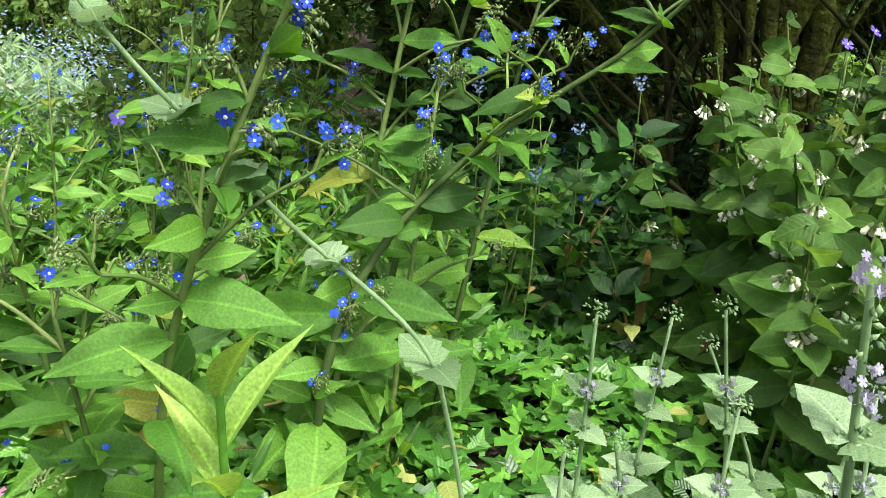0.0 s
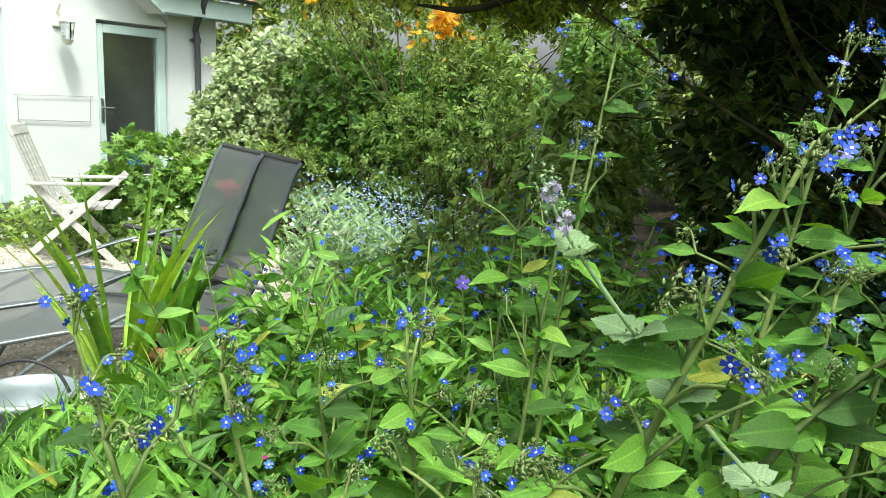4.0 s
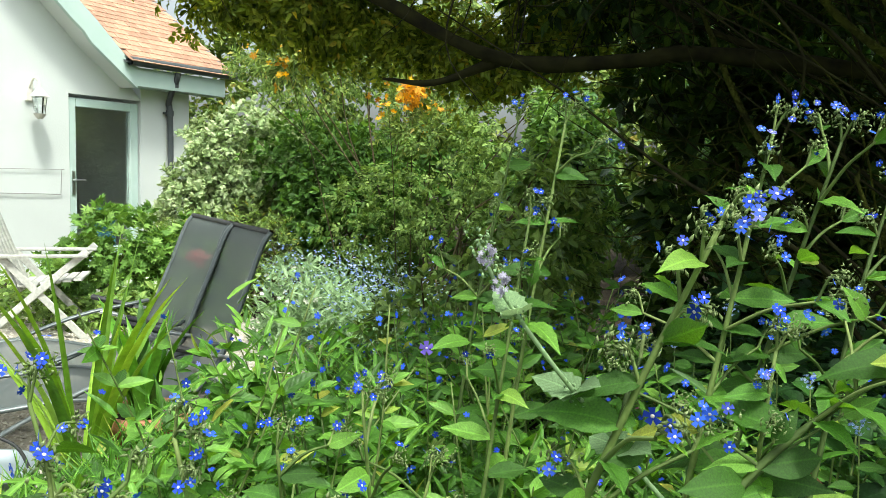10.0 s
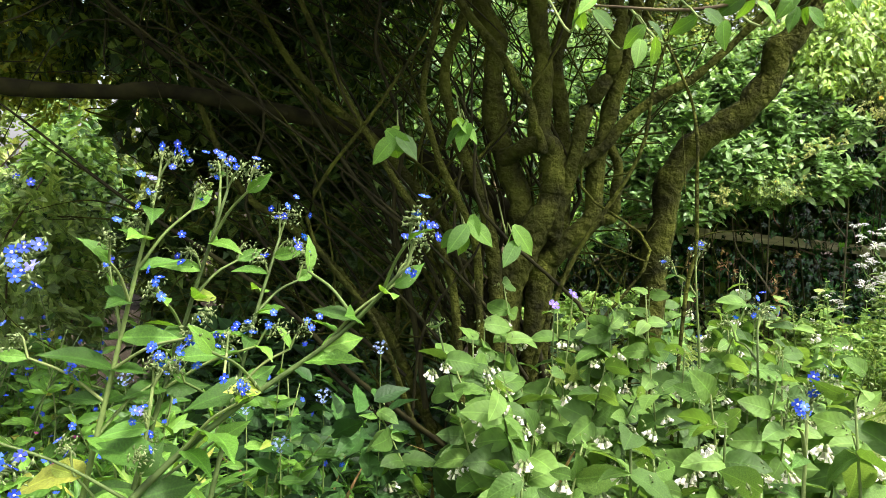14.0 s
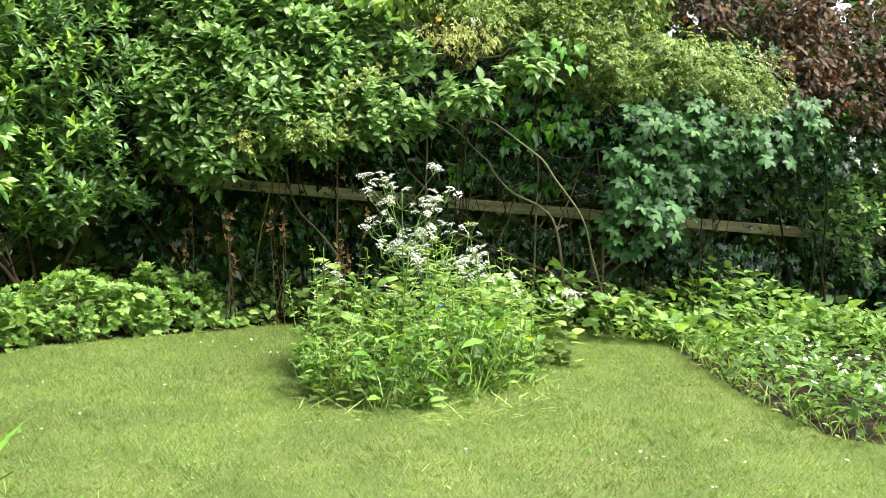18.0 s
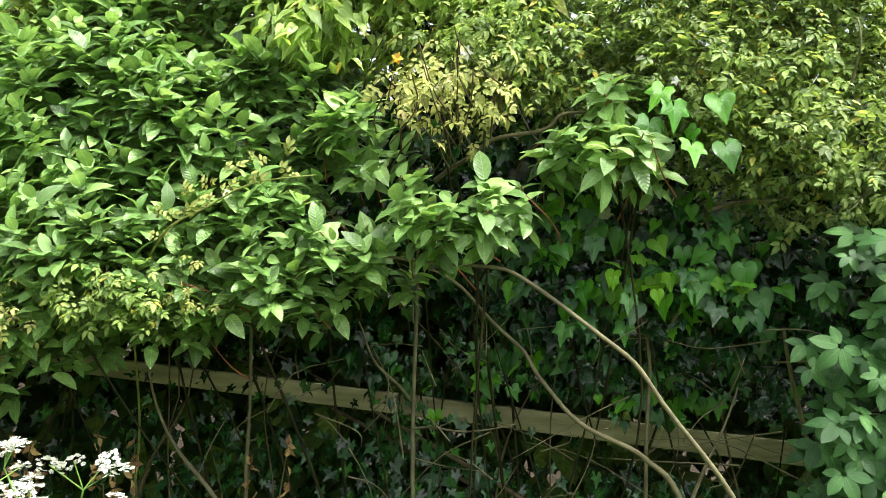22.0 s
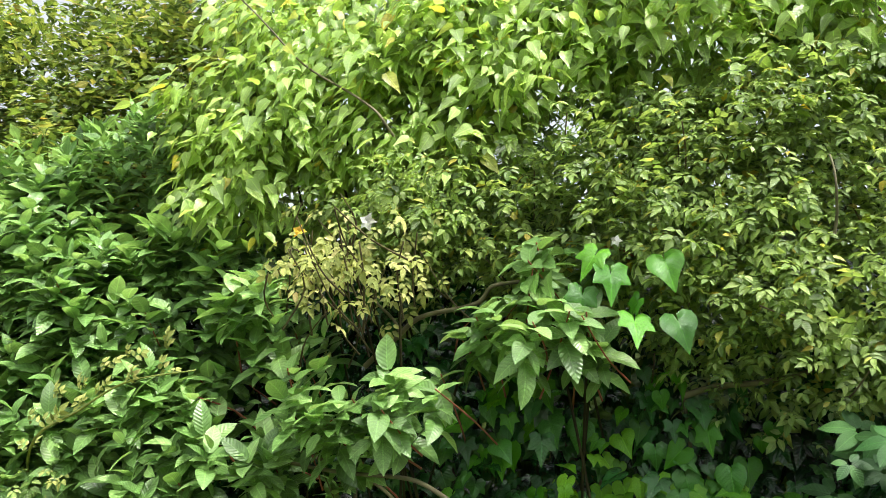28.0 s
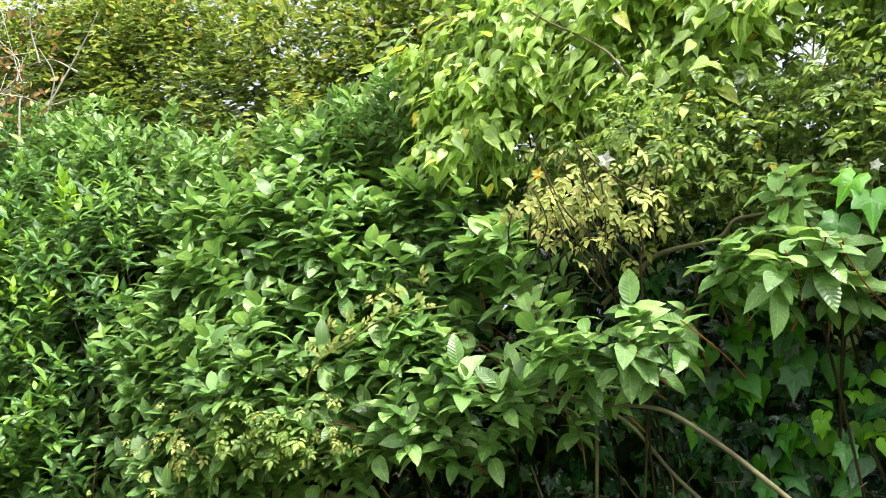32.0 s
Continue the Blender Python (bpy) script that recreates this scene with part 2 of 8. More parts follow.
M_LILY = leaf_mat("lily_leaf", (0.2, 0.36, 0.06), (0.26, 0.43, 0.08), (0.32, 0.48, 0.1), 0.4, 0.4, ribs=0.0, veins=0.1)
M_NEWLEAF = leaf_mat("new_shoot_leaf", (0.16, 0.34, 0.045), (0.22, 0.42, 0.06), (0.32, 0.5, 0.09), 0.35, 0.35)
M_REDSTALK = solid_mat("red_stalk", (0.2, 0.05, 0.025), (0.3, 0.1, 0.04), 14.0, 0.7, 0, 0.2, 60.0)
M_PALE = leaf_mat("pale_shrub_leaf", (0.22, 0.33, 0.13), (0.34, 0.45, 0.2), (0.52, 0.58, 0.36), 0.5, 0.3)
M_GERANIUM = leaf_mat("geranium_leaf", (0.115, 0.245, 0.045), (0.165, 0.315, 0.062), (0.24, 0.39, 0.09), 0.55, 0.32)
M_FEATHER = leaf_mat("feathery_leaf", (0.13, 0.23, 0.05), (0.18, 0.29, 0.065), (0.26, 0.37, 0.095), 0.55, 0.35)
M_DEAD = leaf_mat("dead_leaf", (0.16, 0.09, 0.035), (0.3, 0.19, 0.07), (0.45, 0.32, 0.13), 0.8, 0.15)
M_BARK = solid_mat("mossy_bark", (0.018, 0.019, 0.006), (0.075, 0.088, 0.012), 11.0, 0.95, 0, 1.0, 42.0, 0.03)
# darker copy of the bark colours, for stems that stand in shade
M_DARKTWIG = solid_mat("dark_twig", (0.012, 0.011, 0.006), (0.036, 0.036, 0.012), 14.0, 0.9, 0, 0.5, 60.0)
M_TWIG = solid_mat("brown_twig", (0.055, 0.042, 0.026), (0.14, 0.12, 0.06), 14.0, 0.85, 0, 0.5, 60.0)
M_SOIL = solid_mat("soil", (0.02, 0.016, 0.011), (0.05, 0.041, 0.028), 5.0, 0.95, 0, 1.0, 40.0, 0.03)
M_LAWN = solid_mat("lawn_turf", (0.07, 0.11, 0.02), (0.14, 0.18, 0.04), 3.0, 0.9, 0, 1.0, 90.0, 0.02)

for _m in (M_DARKTWIG, M_BARK, M_TWIG, M_SOIL):   # dry dull surfaces
    _m.node_tree.nodes["Principled BSDF"].inputs["Specular IOR Level"].default_value = 0.1


# ---- building helpers ----
rng = np.random.default_rng(7)
UP = np.array([0.0, 0.0, 1.0])


def unit(v):
    v = np.asarray(v, float)
    return v / np.maximum(np.linalg.norm(v, axis=-1, keepdims=True), 1e-9)


def mesh_of(name, verts, tris, mats, index=None, smooth=True):
    """A mesh from arrays of corners and triangles."""
    verts, tris = np.asarray(verts, np.float32), np.asarray(tris, np.int32)
    across = verts[:, 3:5] if verts.shape[1] == 5 else verts[:, :2] if name in ("leaf", "leaf_blade") else None
    verts = verts[:, :3]
    me = bpy.data.meshes.new(name)
    me.vertices.add(len(verts))
    me.vertices.foreach_set("co", np.ascontiguousarray(verts).ravel())
    if across is not None:   # place on the leaf: across it and along it
        at = me.attributes.new("lf", "FLOAT_VECTOR", "POINT")
        at.data.foreach_set("vector", np.concatenate([across, np.ones((len(verts), 1), np.float32)], 1).astype(np.float32).ravel())
    me.loops.add(tris.size)
    me.loops.foreach_set("vertex_index", tris.ravel())
    me.polygons.add(len(tris))
    me.polygons.foreach_set("loop_start", np.arange(0, tris.size, 3, dtype=np.int32))
    for m in mats if isinstance(mats, (list, tuple)) else [mats]:
        me.materials.append(m)
    if index is not None:
        me.polygons.foreach_set("material_index", np.asarray(index, np.int32))
    if smooth:
        me.polygons.foreach_set("use_smooth", np.ones(len(tris), bool))
    me.update(calc_edges=True)
    return me


def under(parent, name, mesh, m=None, label=""):
    """A part: a mesh object under a thing or a part."""
    ob = new(name, mesh)
    ob.parent = parent
    if m is not None:
        ob.matrix_basis = m
    return tagged(ob, label) if label else ob


def part(name, bm, material, parent, label="", m=None):
    """Links a bmesh as one mesh object under a thing or a part."""
    me = bpy.data.meshes.new(name)
    bm.to_mesh(me)
    bm.free()
    me.materials.append(material)
    return under(parent, name, me, m, label)


def thing(name, place, label, category, group="", kind="", turn=0.0):
    ob = new(name)
    ob.matrix_basis = pose(*place, 0, 0, turn)
    ob.empty_display_size = 0.1
    return tagged(ob, label, category, group, kind)


def join(*pieces):
    """Joins (verts, tris) pairs."""
    pieces = [p for p in pieces if p is not None and len(p[0])]
    vs, ts, n = [], [], 0
    for v, t in pieces:
        vs.append(v)
        ts.append(t + n)
        n += len(v)
    return np.concatenate(vs), np.concatenate(ts)


def box(bm, size, m=None, bevel=0.0):
    made = bmesh.ops.create_cube(bm, size=1.0, matrix=(m or Matrix()) @ Matrix.Diagonal((*size, 1)))
    if bevel:
        bmesh.ops.bevel(bm, geom=list({e for v in made["verts"] for e in v.link_edges}), offset=bevel, segments=2, affect="EDGES", profile=0.5)
    return bm


def tube(points, radii, sides=6, cap=True):
    """A round tapering branch along points."""
    p = np.asarray(points, float)
    r = np.broadcast_to(np.asarray(radii, float), (len(p),))
    d = unit(np.gradient(p, axis=0))
    ref = np.where(np.abs(d[:, 2:3]) > 0.9, np.array([[1.0, 0, 0]]), UP[None])
    ref = np.broadcast_to(ref[0], d.shape) if np.abs(d @ unit(ref[0])).max() < 0.97 else ref
    a = unit(np.cross(d, ref))
    b = np.cross(d, a)
    th = np.arange(sides) * 2 * np.pi / sides
    ring = p[:, None] + r[:, None, None] * (np.cos(th)[None, :, None] * a[:, None] + np.sin(th)[None, :, None] * b[:, None])
    v = ring.reshape(-1, 3)
    k = np.arange(sides)
    k2 = (k + 1) % sides
    t = []
    for i in range(len(p) - 1):
        o, o2 = i * sides, (i + 1) * sides
        t += [np.stack([o + k, o + k2, o2 + k2], 1), np.stack([o + k, o2 + k2, o2 + k], 1)]
    if cap:
        n = len(v)
        v = np.concatenate([v, p[-1:] + d[-1:] * r[-1] * 0.6])
        o = (len(p) - 1) * sides
        t.append(np.stack([o + k, o + k2, np.full(sides, n)], 1))
    return v, np.concatenate(t)


def curve_points(points, n=10):
    """A smooth line through a few points."""
    p = np.asarray(points, float)
    q = np.concatenate([[2 * p[0] - p[1]], p, [2 * p[-1] - p[-2]]])
    out = []
    for i in range(len(p) - 1):
        a, b, c, d = q[i : i + 4]
        s = np.linspace(0, 1, n, endpoint=i == len(p) - 2)[:, None]
        out.append(0.5 * (2 * b + (c - a) * s + (2 * a - 5 * b + 4 * c - d) * s**2 + (3 * b - a - 3 * c + d) * s**3))
    return np.concatenate(out)


# Leaves lie along +y from the stalk at 0 to the tip at 1, face +z.
def blade(widths, fold=0.25, droop=0.25, wave=0.0, tooth=0.0, fine=False):
    """A leaf from its half widths at even steps; fold: V of the midrib; droop: bend of the tip; fine: cupped halves."""
    n = len(widths)
    ys = np.linspace(0, 1, n + 1)[:-1]
    cols = (-1.0, -0.55, 0.0, 0.55, 1.0) if fine else (-1.0, 0.0, 1.0)
    m = len(cols)
    v, t = [], []
    for i, (y, w) in enumerate(zip(ys, widths)):
        z = -droop * y * y
        wv = wave * (1 if i % 2 else -1)
        yb = y - (tooth if i % 2 else 0)
        for c in cols:
            edge = abs(c) == 1.0
            rise = fold * w * (abs(c) ** 0.7 if not edge else 0.8 if fine else 1.0)
            v.append((c * w, yb if edge else y, z + rise - (c * wv if edge else 0)))
    v.append((0, 1, -droop))
    for i in range(n - 1):
        for k in range(m - 1):
            a, b = m * i + k, m * (i + 1) + k
            t += [(a, a + 1, b + 1), (a, b + 1, b)]
    for k in range(m - 1):
        a = m * (n - 1) + k
        t.append((a, a + 1, m * n))
    return np.array(v), np.array(t)


def lobed(radii, angles, cup=0.12, back=0.0):
    """A palmate leaf: a fan about a centre with a rim of lobes."""
    v = [(0, 0.32, 0)]
    for r, a in zip(radii, angles):
        x, y = r * math.sin(radians(a)), 0.32 + r * math.cos(radians(a))
        v.append((x, y, -cup * r * r + back * (abs(x))))
    n = len(radii)
    t = [(0, i + 1, i) for i in range(1, n)]
    return np.array(v), np.array(t)


T_OVATE = blade([0.04, 0.20, 0.27, 0.25, 0.17, 0.08], 0.35, 0.28, 0.012)
T_NARROW = blade([0.03, 0.12, 0.16, 0.12], 0.4, 0.22)
T_SMALL = blade([0.06, 0.26, 0.2], 0.3, 0.2)
T_MIN = (np.array([[0, 0, 0], [-0.25, 0.45, 0.06], [0, 0.5, -0.03], [0.25, 0.45, 0.06], [0, 1, -0.15]]), np.array([[0, 2, 1], [0, 3, 2], [1, 2, 4], [2, 3, 4]]))
T_LANCE = blade([0.04, 0.11, 0.085], 0.4, 0.2)
T_HEART = blade([0.12, 0.36, 0.34, 0.16], 0.22, 0.35)
T_ROUND = blade([0.1, 0.4, 0.42, 0.26], 0.15, 0.25, 0.02)
T_TOOTH = blade([0.22, 0.36, 0.31, 0.38, 0.3, 0.33, 0.22, 0.2, 0.08], 0.2, 0.25, 0.0, 0.05)
T_NEEDLE = blade([0.05, 0.06], 0.3, 0.1)
T_IVY = lobed([0.42, 0.40, 0.26, 0.46, 0.30, 0.72, 0.30, 0.46, 0.26, 0.40, 0.42], [-155, -125, -95, -70, -35, 0, 35, 70, 95, 125, 155], 0.14, 0.1)


def domed(radii, angles, dome=0.07, cup=0.16):
    """A smooth lobed leaf: a raised middle, an inner ring and the outline; it folds a little along the midrib."""
    n = len(radii)
    v = [(0, 0.3, 0.0)]
    for k, f in ((0, 0.5), (1, 1.0)):
        for r, a in zip(radii, angles):
            x, y = f * r * math.sin(radians(a)), 0.3 + f * r * math.cos(radians(a))
            v.append((x, y, 0.16 * abs(x) ** 0.8 + (dome if k == 0 else 0.0) * min(1.0, abs(x) * 8) - cup * (f * r) ** 2 - 0.12 * max(0, y - 0.3) ** 2))
    t = [(0, i + 1, i) for i in range(1, n)]
    for i in range(1, n):
        t += [(i, i + 1, n + i + 1), (i, n + i + 1, n + i)]
    return np.array(v), np.array(t)


_ra = [0.25, 0.42, 0.48, 0.37, 0.44, 0.53, 0.34, 0.45]
_an = [172, 146, 118, 94, 76, 60, 40, 19]
T_IVYFINE = domed(_ra + [0.78] + _ra[::-1], [-q for q in _an] + [0] + _an[::-1])
_ra = [0.25, 0.4, 0.46, 0.47, 0.46, 0.45, 0.45, 0.54]
T_IVYHEART = domed(_ra + [0.82] + _ra[::-1], [-q for q in _an] + [0] + _an[::-1], 0.05, 0.2)
T_PALMATE = lobed([0.3, 0.5, 0.3, 0.56, 0.32, 0.62, 0.34, 0.66, 0.34, 0.62, 0.32, 0.56, 0.3, 0.5, 0.3], np.linspace(-150, 150, 15), 0.25, 0.05)
T_PETALS = lobed([0.12, 0.5, 0.5, 0.2, 0.5, 0.5, 0.2, 0.5, 0.5, 0.2, 0.5, 0.5, 0.2, 0.5, 0.5, 0.12], [-180, -166, -122, -108, -94, -50, -36, -22, 22, 36, 50, 94, 108, 122, 166, 180], -0.15)



def compound(template, leaflets):
    """A leaf of several leaflets (x, y, turn in degrees, size, lift)."""
    tv, tt = template
    vs, ts = [], []
    for i, (x, y, a, k, h) in enumerate(leaflets):
        c, q = math.cos(radians(a)), math.sin(radians(a))
        p = tv[:, :3] * k
        vs.append(np.stack([x + c * p[:, 0] + q * p[:, 1], y - q * p[:, 0] + c * p[:, 1], p[:, 2] + h - 0.25 * (y + p[:, 1] * c) ** 2, tv[:, 0], tv[:, 1]], 1))
        ts.append(tt + i * len(tv))
    return np.concatenate(vs), np.concatenate(ts)


T_LEAFLET = (np.array([[0, 0, 0], [-0.27, 0.28, 0.08], [-0.24, 0.65, 0.02], [0, 0.5, -0.06], [0.27, 0.28, 0.08], [0.24, 0.65, 0.02], [0, 1, -0.2]]), np.array([[0, 3, 1], [1, 3, 2], [2, 3, 6], [0, 4, 3], [4, 5, 3], [5, 6, 3]]))
T_PINNATE = compound(T_LEAFLET, [(0, 0.6, 4, 0.46, 0)] + [(sd * 0.01, y + 0.05 * sd, sd * a, k, 0.03 * sd) for y, a, k in ((0.24, 72, 0.36), (0.5, 58, 0.42)) for sd in (-1, 1)])
T_FIVE = compound(blade([0.05, 0.19, 0.26, 0.275, 0.24, 0.15], 0.14, 0.15, 0.004, 0, True), [(0.1 * math.sin(radians(a)), 0.1 * math.cos(radians(a)), a, k, 0.0) for a, k in ((0, 1.0), (-60, 0.92), (60, 0.92), (-118, 0.68), (118, 0.68))])
T_PLICATE = blade([0.1, 0.21, 0.26, 0.262, 0.225, 0.14], 0.22, 0.42, 0.008)
T_LILAC = blade([0.16, 0.26, 0.25, 0.17, 0.07], 0.3, 0.3, 0.012)


def placed(template, at, along, face, size, widen=1.0):
    """Many copies of a leaf: at their stalks, pointing along, facing face."""
    tv, tt = template
    at, along, face = np.atleast_2d(at), unit(np.atleast_2d(along)), np.atleast_2d(face)
    n = len(at)
    if not n:
        return np.zeros((0, 5)), np.zeros((0, 3), int)
    x = unit(np.cross(along, face))
    z = np.cross(x, along)
    s = np.broadcast_to(np.asarray(size, float), (n,))[:, None, None]
    w = np.broadcast_to(np.asarray(widen, float), (n,))[:, None, None]
    v = at[:, None] + s * (tv[None, :, 0:1] * w * x[:, None] + tv[None, :, 1:2] * along[:, None] + tv[None, :, 2:3] * z[:, None])
    t = tt[None] + (np.arange(n) * len(tv))[:, None, None]
    uv = tv[:, 3:5] if tv.shape[1] == 5 else tv[:, :2]
    v = np.concatenate([v, np.broadcast_to(uv[None], (n, len(tv), 2))], -1)
    return v.reshape(-1, 5), t.reshape(-1, 3)


def leaf_pose(at, along, face, size):
    a = unit(along)
    x = unit(np.cross(a, face))
    z = np.cross(x, a)
    return Matrix(((*(size * np.array([x[0], a[0], z[0]])), at[0]), (*(size * np.array([x[1], a[1], z[1]])), at[1]), (*(size * np.array([x[2], a[2], z[2]])), at[2]), (0, 0, 0, 1)))


def jitter(v, amount):
    v = np.asarray(v, float)
    return v + rng.normal(0, amount, v.shape)


def sprays(tips, outs, count, spread, length):
    """Leaves in whorls round shoot tips: places, directions and faces."""
    n = len(tips)
    k = count
    o = np.repeat(unit(outs), k, 0)
    side = unit(np.cross(o, jitter(np.tile(UP, (n * k, 1)), 0.3)))
    up = np.cross(side, o)
    th = rng.uniform(0, 2 * np.pi, n * k)[:, None]
    radial = np.cos(th) * side + np.sin(th) * up
    a = rng.uniform(spread * 0.5, spread * 1.3, n * k)[:, None]
    along = unit(np.cos(a) * o + np.sin(a) * radial + np.array([[0, 0, -0.18]]))
    at = np.repeat(tips, k, 0) - o * rng.uniform(0, length, n * k)[:, None] + 0.01 * radial
    face = unit(o * 0.7 - radial * 0.25 + UP * 0.65 + rng.normal(0, 0.25, (n * k, 3)))
    return at, along, face


def grown(parent, name, vt, mat, label="", kind="", smooth=True):
    """A part from world corners and triangles, under a thing that stands unturned."""
    v, t = vt
    ob = under(parent, name, mesh_of(name, v - np.r_[np.array(parent.matrix_basis.translation), np.zeros(v.shape[1] - 3)], t, mat, smooth=smooth), None, label)
    return tagged(ob, kind=kind) if kind else ob


def smooth01(a, b, x):
    s = np.clip((x - a) / (b - a), 0, 1)
    return s * s * (3 - 2 * s)


PATIO = -0.42


def lie(x, y):
    """Height of the ground: the lawn and beds at 0, the gravel yard lower."""
    x, y = np.asarray(x, float), np.asarray(y, float)
    bump = 0.03 * np.sin(1.7 * x + 0.6) * np.cos(1.3 * y)
    low = smooth01(2.5, 4.0, y - 0.8 * x) * (1 - smooth01(2.5, 5.0, x))
    return PATIO * low + bump * (1 - low) * (x < 2.6)


def sheet(xs, ys, lift=0.0):
    gx, gy = np.meshgrid(xs, ys)
    z = lie(gx, gy) + lift
    v = np.stack([gx, gy, z], -1).reshape(-1, 3)
    nx, ny = len(xs), len(ys)
    i = (np.arange(ny - 1)[:, None] * nx + np.arange(nx - 1)[None]).ravel()
    return v, np.concatenate([np.stack([i, i + 1, i + nx + 1], 1), np.stack([i, i + nx + 1, i + nx], 1)])


def inside(poly, x, y):
    """Which points lie within a polygon."""
    p = np.asarray(poly, float)
    x, y = np.asarray(x), np.asarray(y)
    hit = np.zeros(x.shape, bool)
    for (x0, y0), (x1, y1) in zip(p, np.roll(p, -1, 0)):
        hit ^= ((y0 > y) != (y1 > y)) & (x < (x1 - x0) * (y - y0) / (y1 - y0 + 1e-12) + x0)
    return hit


# ---- ground ----
_xs = np.concatenate([[-900, -200, -60, -25], np.arange(-12, 13, 0.25), [25, 60, 200, 900]])
_ys = np.concatenate([[-900, -200, -60, -20], np.arange(-6, 15, 0.25), [25, 60, 200, 900]])
ground = tagged(new("ground", mesh_of("ground", *sheet(_xs, _ys), M_SOIL)), "dark crumbly garden soil", "soil", kind="structure")

LAWN = [(-2.0, -3.5), (-2.0, -0.2), (1.2, -0.25), (2.7, -0.1), (3.1, 0.4), (3.0, 1.6), (3.3, 3.0), (3.6, 4.1), (4.45, 4.5), (5.2, 4.38), (6.05, 4.25), (7.0, 3.9), (7.75, 3.15),
        (7.55, 2.2), (6.75, 1.4), (6.3, 0.8), (6.5, 0.1), (6.9, -1.5), (6.9, -3.5)]


def lawn_sheet():
    bm = bmesh.new()
    c = [bm.verts.new((x, y, 0.012)) for x, y in LAWN]
    f = bm.faces.new(c)
    r = bmesh.ops.extrude_face_region(bm, geom=[f])
    bmesh.ops.translate(bm, verts=[v for v in r["geom"] if isinstance(v, bmesh.types.BMVert)], vec=(0, 0, -0.05))
    bmesh.ops.recalc_face_normals(bm, faces=bm.faces)
    me = bpy.data.meshes.new("lawn")
    bm.to_mesh(me)
    bm.free()
    me.materials.append(M_LAWN)
    return tagged(new("lawn", me), "mown lawn of short yellowish green grass", "lawn", kind="structure")


lawn = lawn_sheet()


def grass(n, name="grass"):
    x, y = rng.uniform(2.4, 7.8, n), rng.uniform(-0.9, 4.5, n)
    keep = inside(LAWN, x, y)
    x, y = x[keep], y[keep]
    k = len(x)
    th = rng.uniform(0, 2 * np.pi, k)
    lean = rng.uniform(0.3, 1.4, k)
    along = np.stack([np.cos(th) * lean, np.sin(th) * lean, np.ones(k)], 1)
    tuft = np.arange(k) % 9 == 0   # small clumps of longer blades
    home = rng.integers(0, k, 4500)
    own = home[rng.integers(0, 4500, int(tuft.sum()))]
    x[tuft], y[tuft] = x[own] + rng.normal(0, 0.016, int(tuft.sum())), y[own] + rng.normal(0, 0.016, int(tuft.sum()))
    at = np.stack([x, y, np.full(k, 0.008)], 1)
    tpl = (np.array([[-0.5, 0, 0], [0.5, 0, 0], [0, 1, 0]]), np.array([[0, 1, 2]]))
    v, t = placed(tpl, at, along, np.stack([-np.sin(th), np.cos(th), 0 * th], 1), rng.uniform(0.012, 0.028, k) * np.where(tuft, 1.6, 1.0), np.where(tuft, 0.1, 0.13))
    return tagged(new(name, mesh_of(name, v, t, M_GRASS, smooth=False)), "short mown grass blades over the lawn", "grass", kind="stuff")


grass(430000)

M_GRAVEL = solid_mat("gravel_bed", (0.34, 0.31, 0.24), (0.5, 0.46, 0.38), 30.0, 0.9, 0, 1.0, 120.0, 0.01)
M_PEBBLE = solid_mat("pale_pebble", (0.38, 0.35, 0.28), (0.56, 0.53, 0.46), 20.0, 0.8, 0, 0.3, 80.0, 0.004, 0.35)
YARD = [(-9, 2.6), (-1.9, 2.6), (-1.0, 3.2), (-0.55, 4.6), (-0.6, 5.9), (-1.3, 6.9), (-2.2, 7.6), (-4.0, 7.4), (-9, 7.4)]


def yard():
    gx, gy = np.meshgrid(np.arange(-9, 0, 0.12), np.arange(2.6, 7.7, 0.12))
    gx, gy = gx.ravel(), gy.ravel()
    v, t = sheet(np.arange(-9, 0, 0.12), np.arange(2.6, 7.7, 0.12), 0.015)
    c = v[t].mean(1)
    t = t[inside(YARD, c[:, 0], c[:, 1])]
    base = tagged(new("gravel_yard", mesh_of("gravel_yard", v, t, M_GRAVEL)), "pale beige gravel yard", "gravel", kind="structure")
    n = 26000
    x, y = rng.uniform(-4.2, -0.4, n), rng.uniform(2.8, 7.4, n)
    k = inside(YARD, x, y)
    x, y = x[k], y[k]
    octa = (np.array([[1, 0, 0], [-1, 0, 0], [0, 1, 0], [0, -1, 0], [0, 0, 0.7], [0, 0, -0.7]], float) * 0.5,
            np.array([[0, 2, 4], [2, 1, 4], [1, 3, 4], [3, 0, 4]]))
    th = rng.uniform(0, 7, len(x))
    v, t = placed(octa, np.stack([x, y, lie(x, y) + 0.018], 1), np.stack([np.cos(th), np.sin(th), rng.normal(0, 0.2, len(x))], 1), jitter(np.tile(UP, (len(x), 1)), 0.3),
                  rng.uniform(0.012, 0.032, len(x)), rng.uniform(0.6, 1, len(x)))
    tagged(new("gravel", mesh_of("gravel", v, t, M_PEBBLE, smooth=False)), "loose pale gravel stones on the yard", "gravel", kind="stuff")


yard()

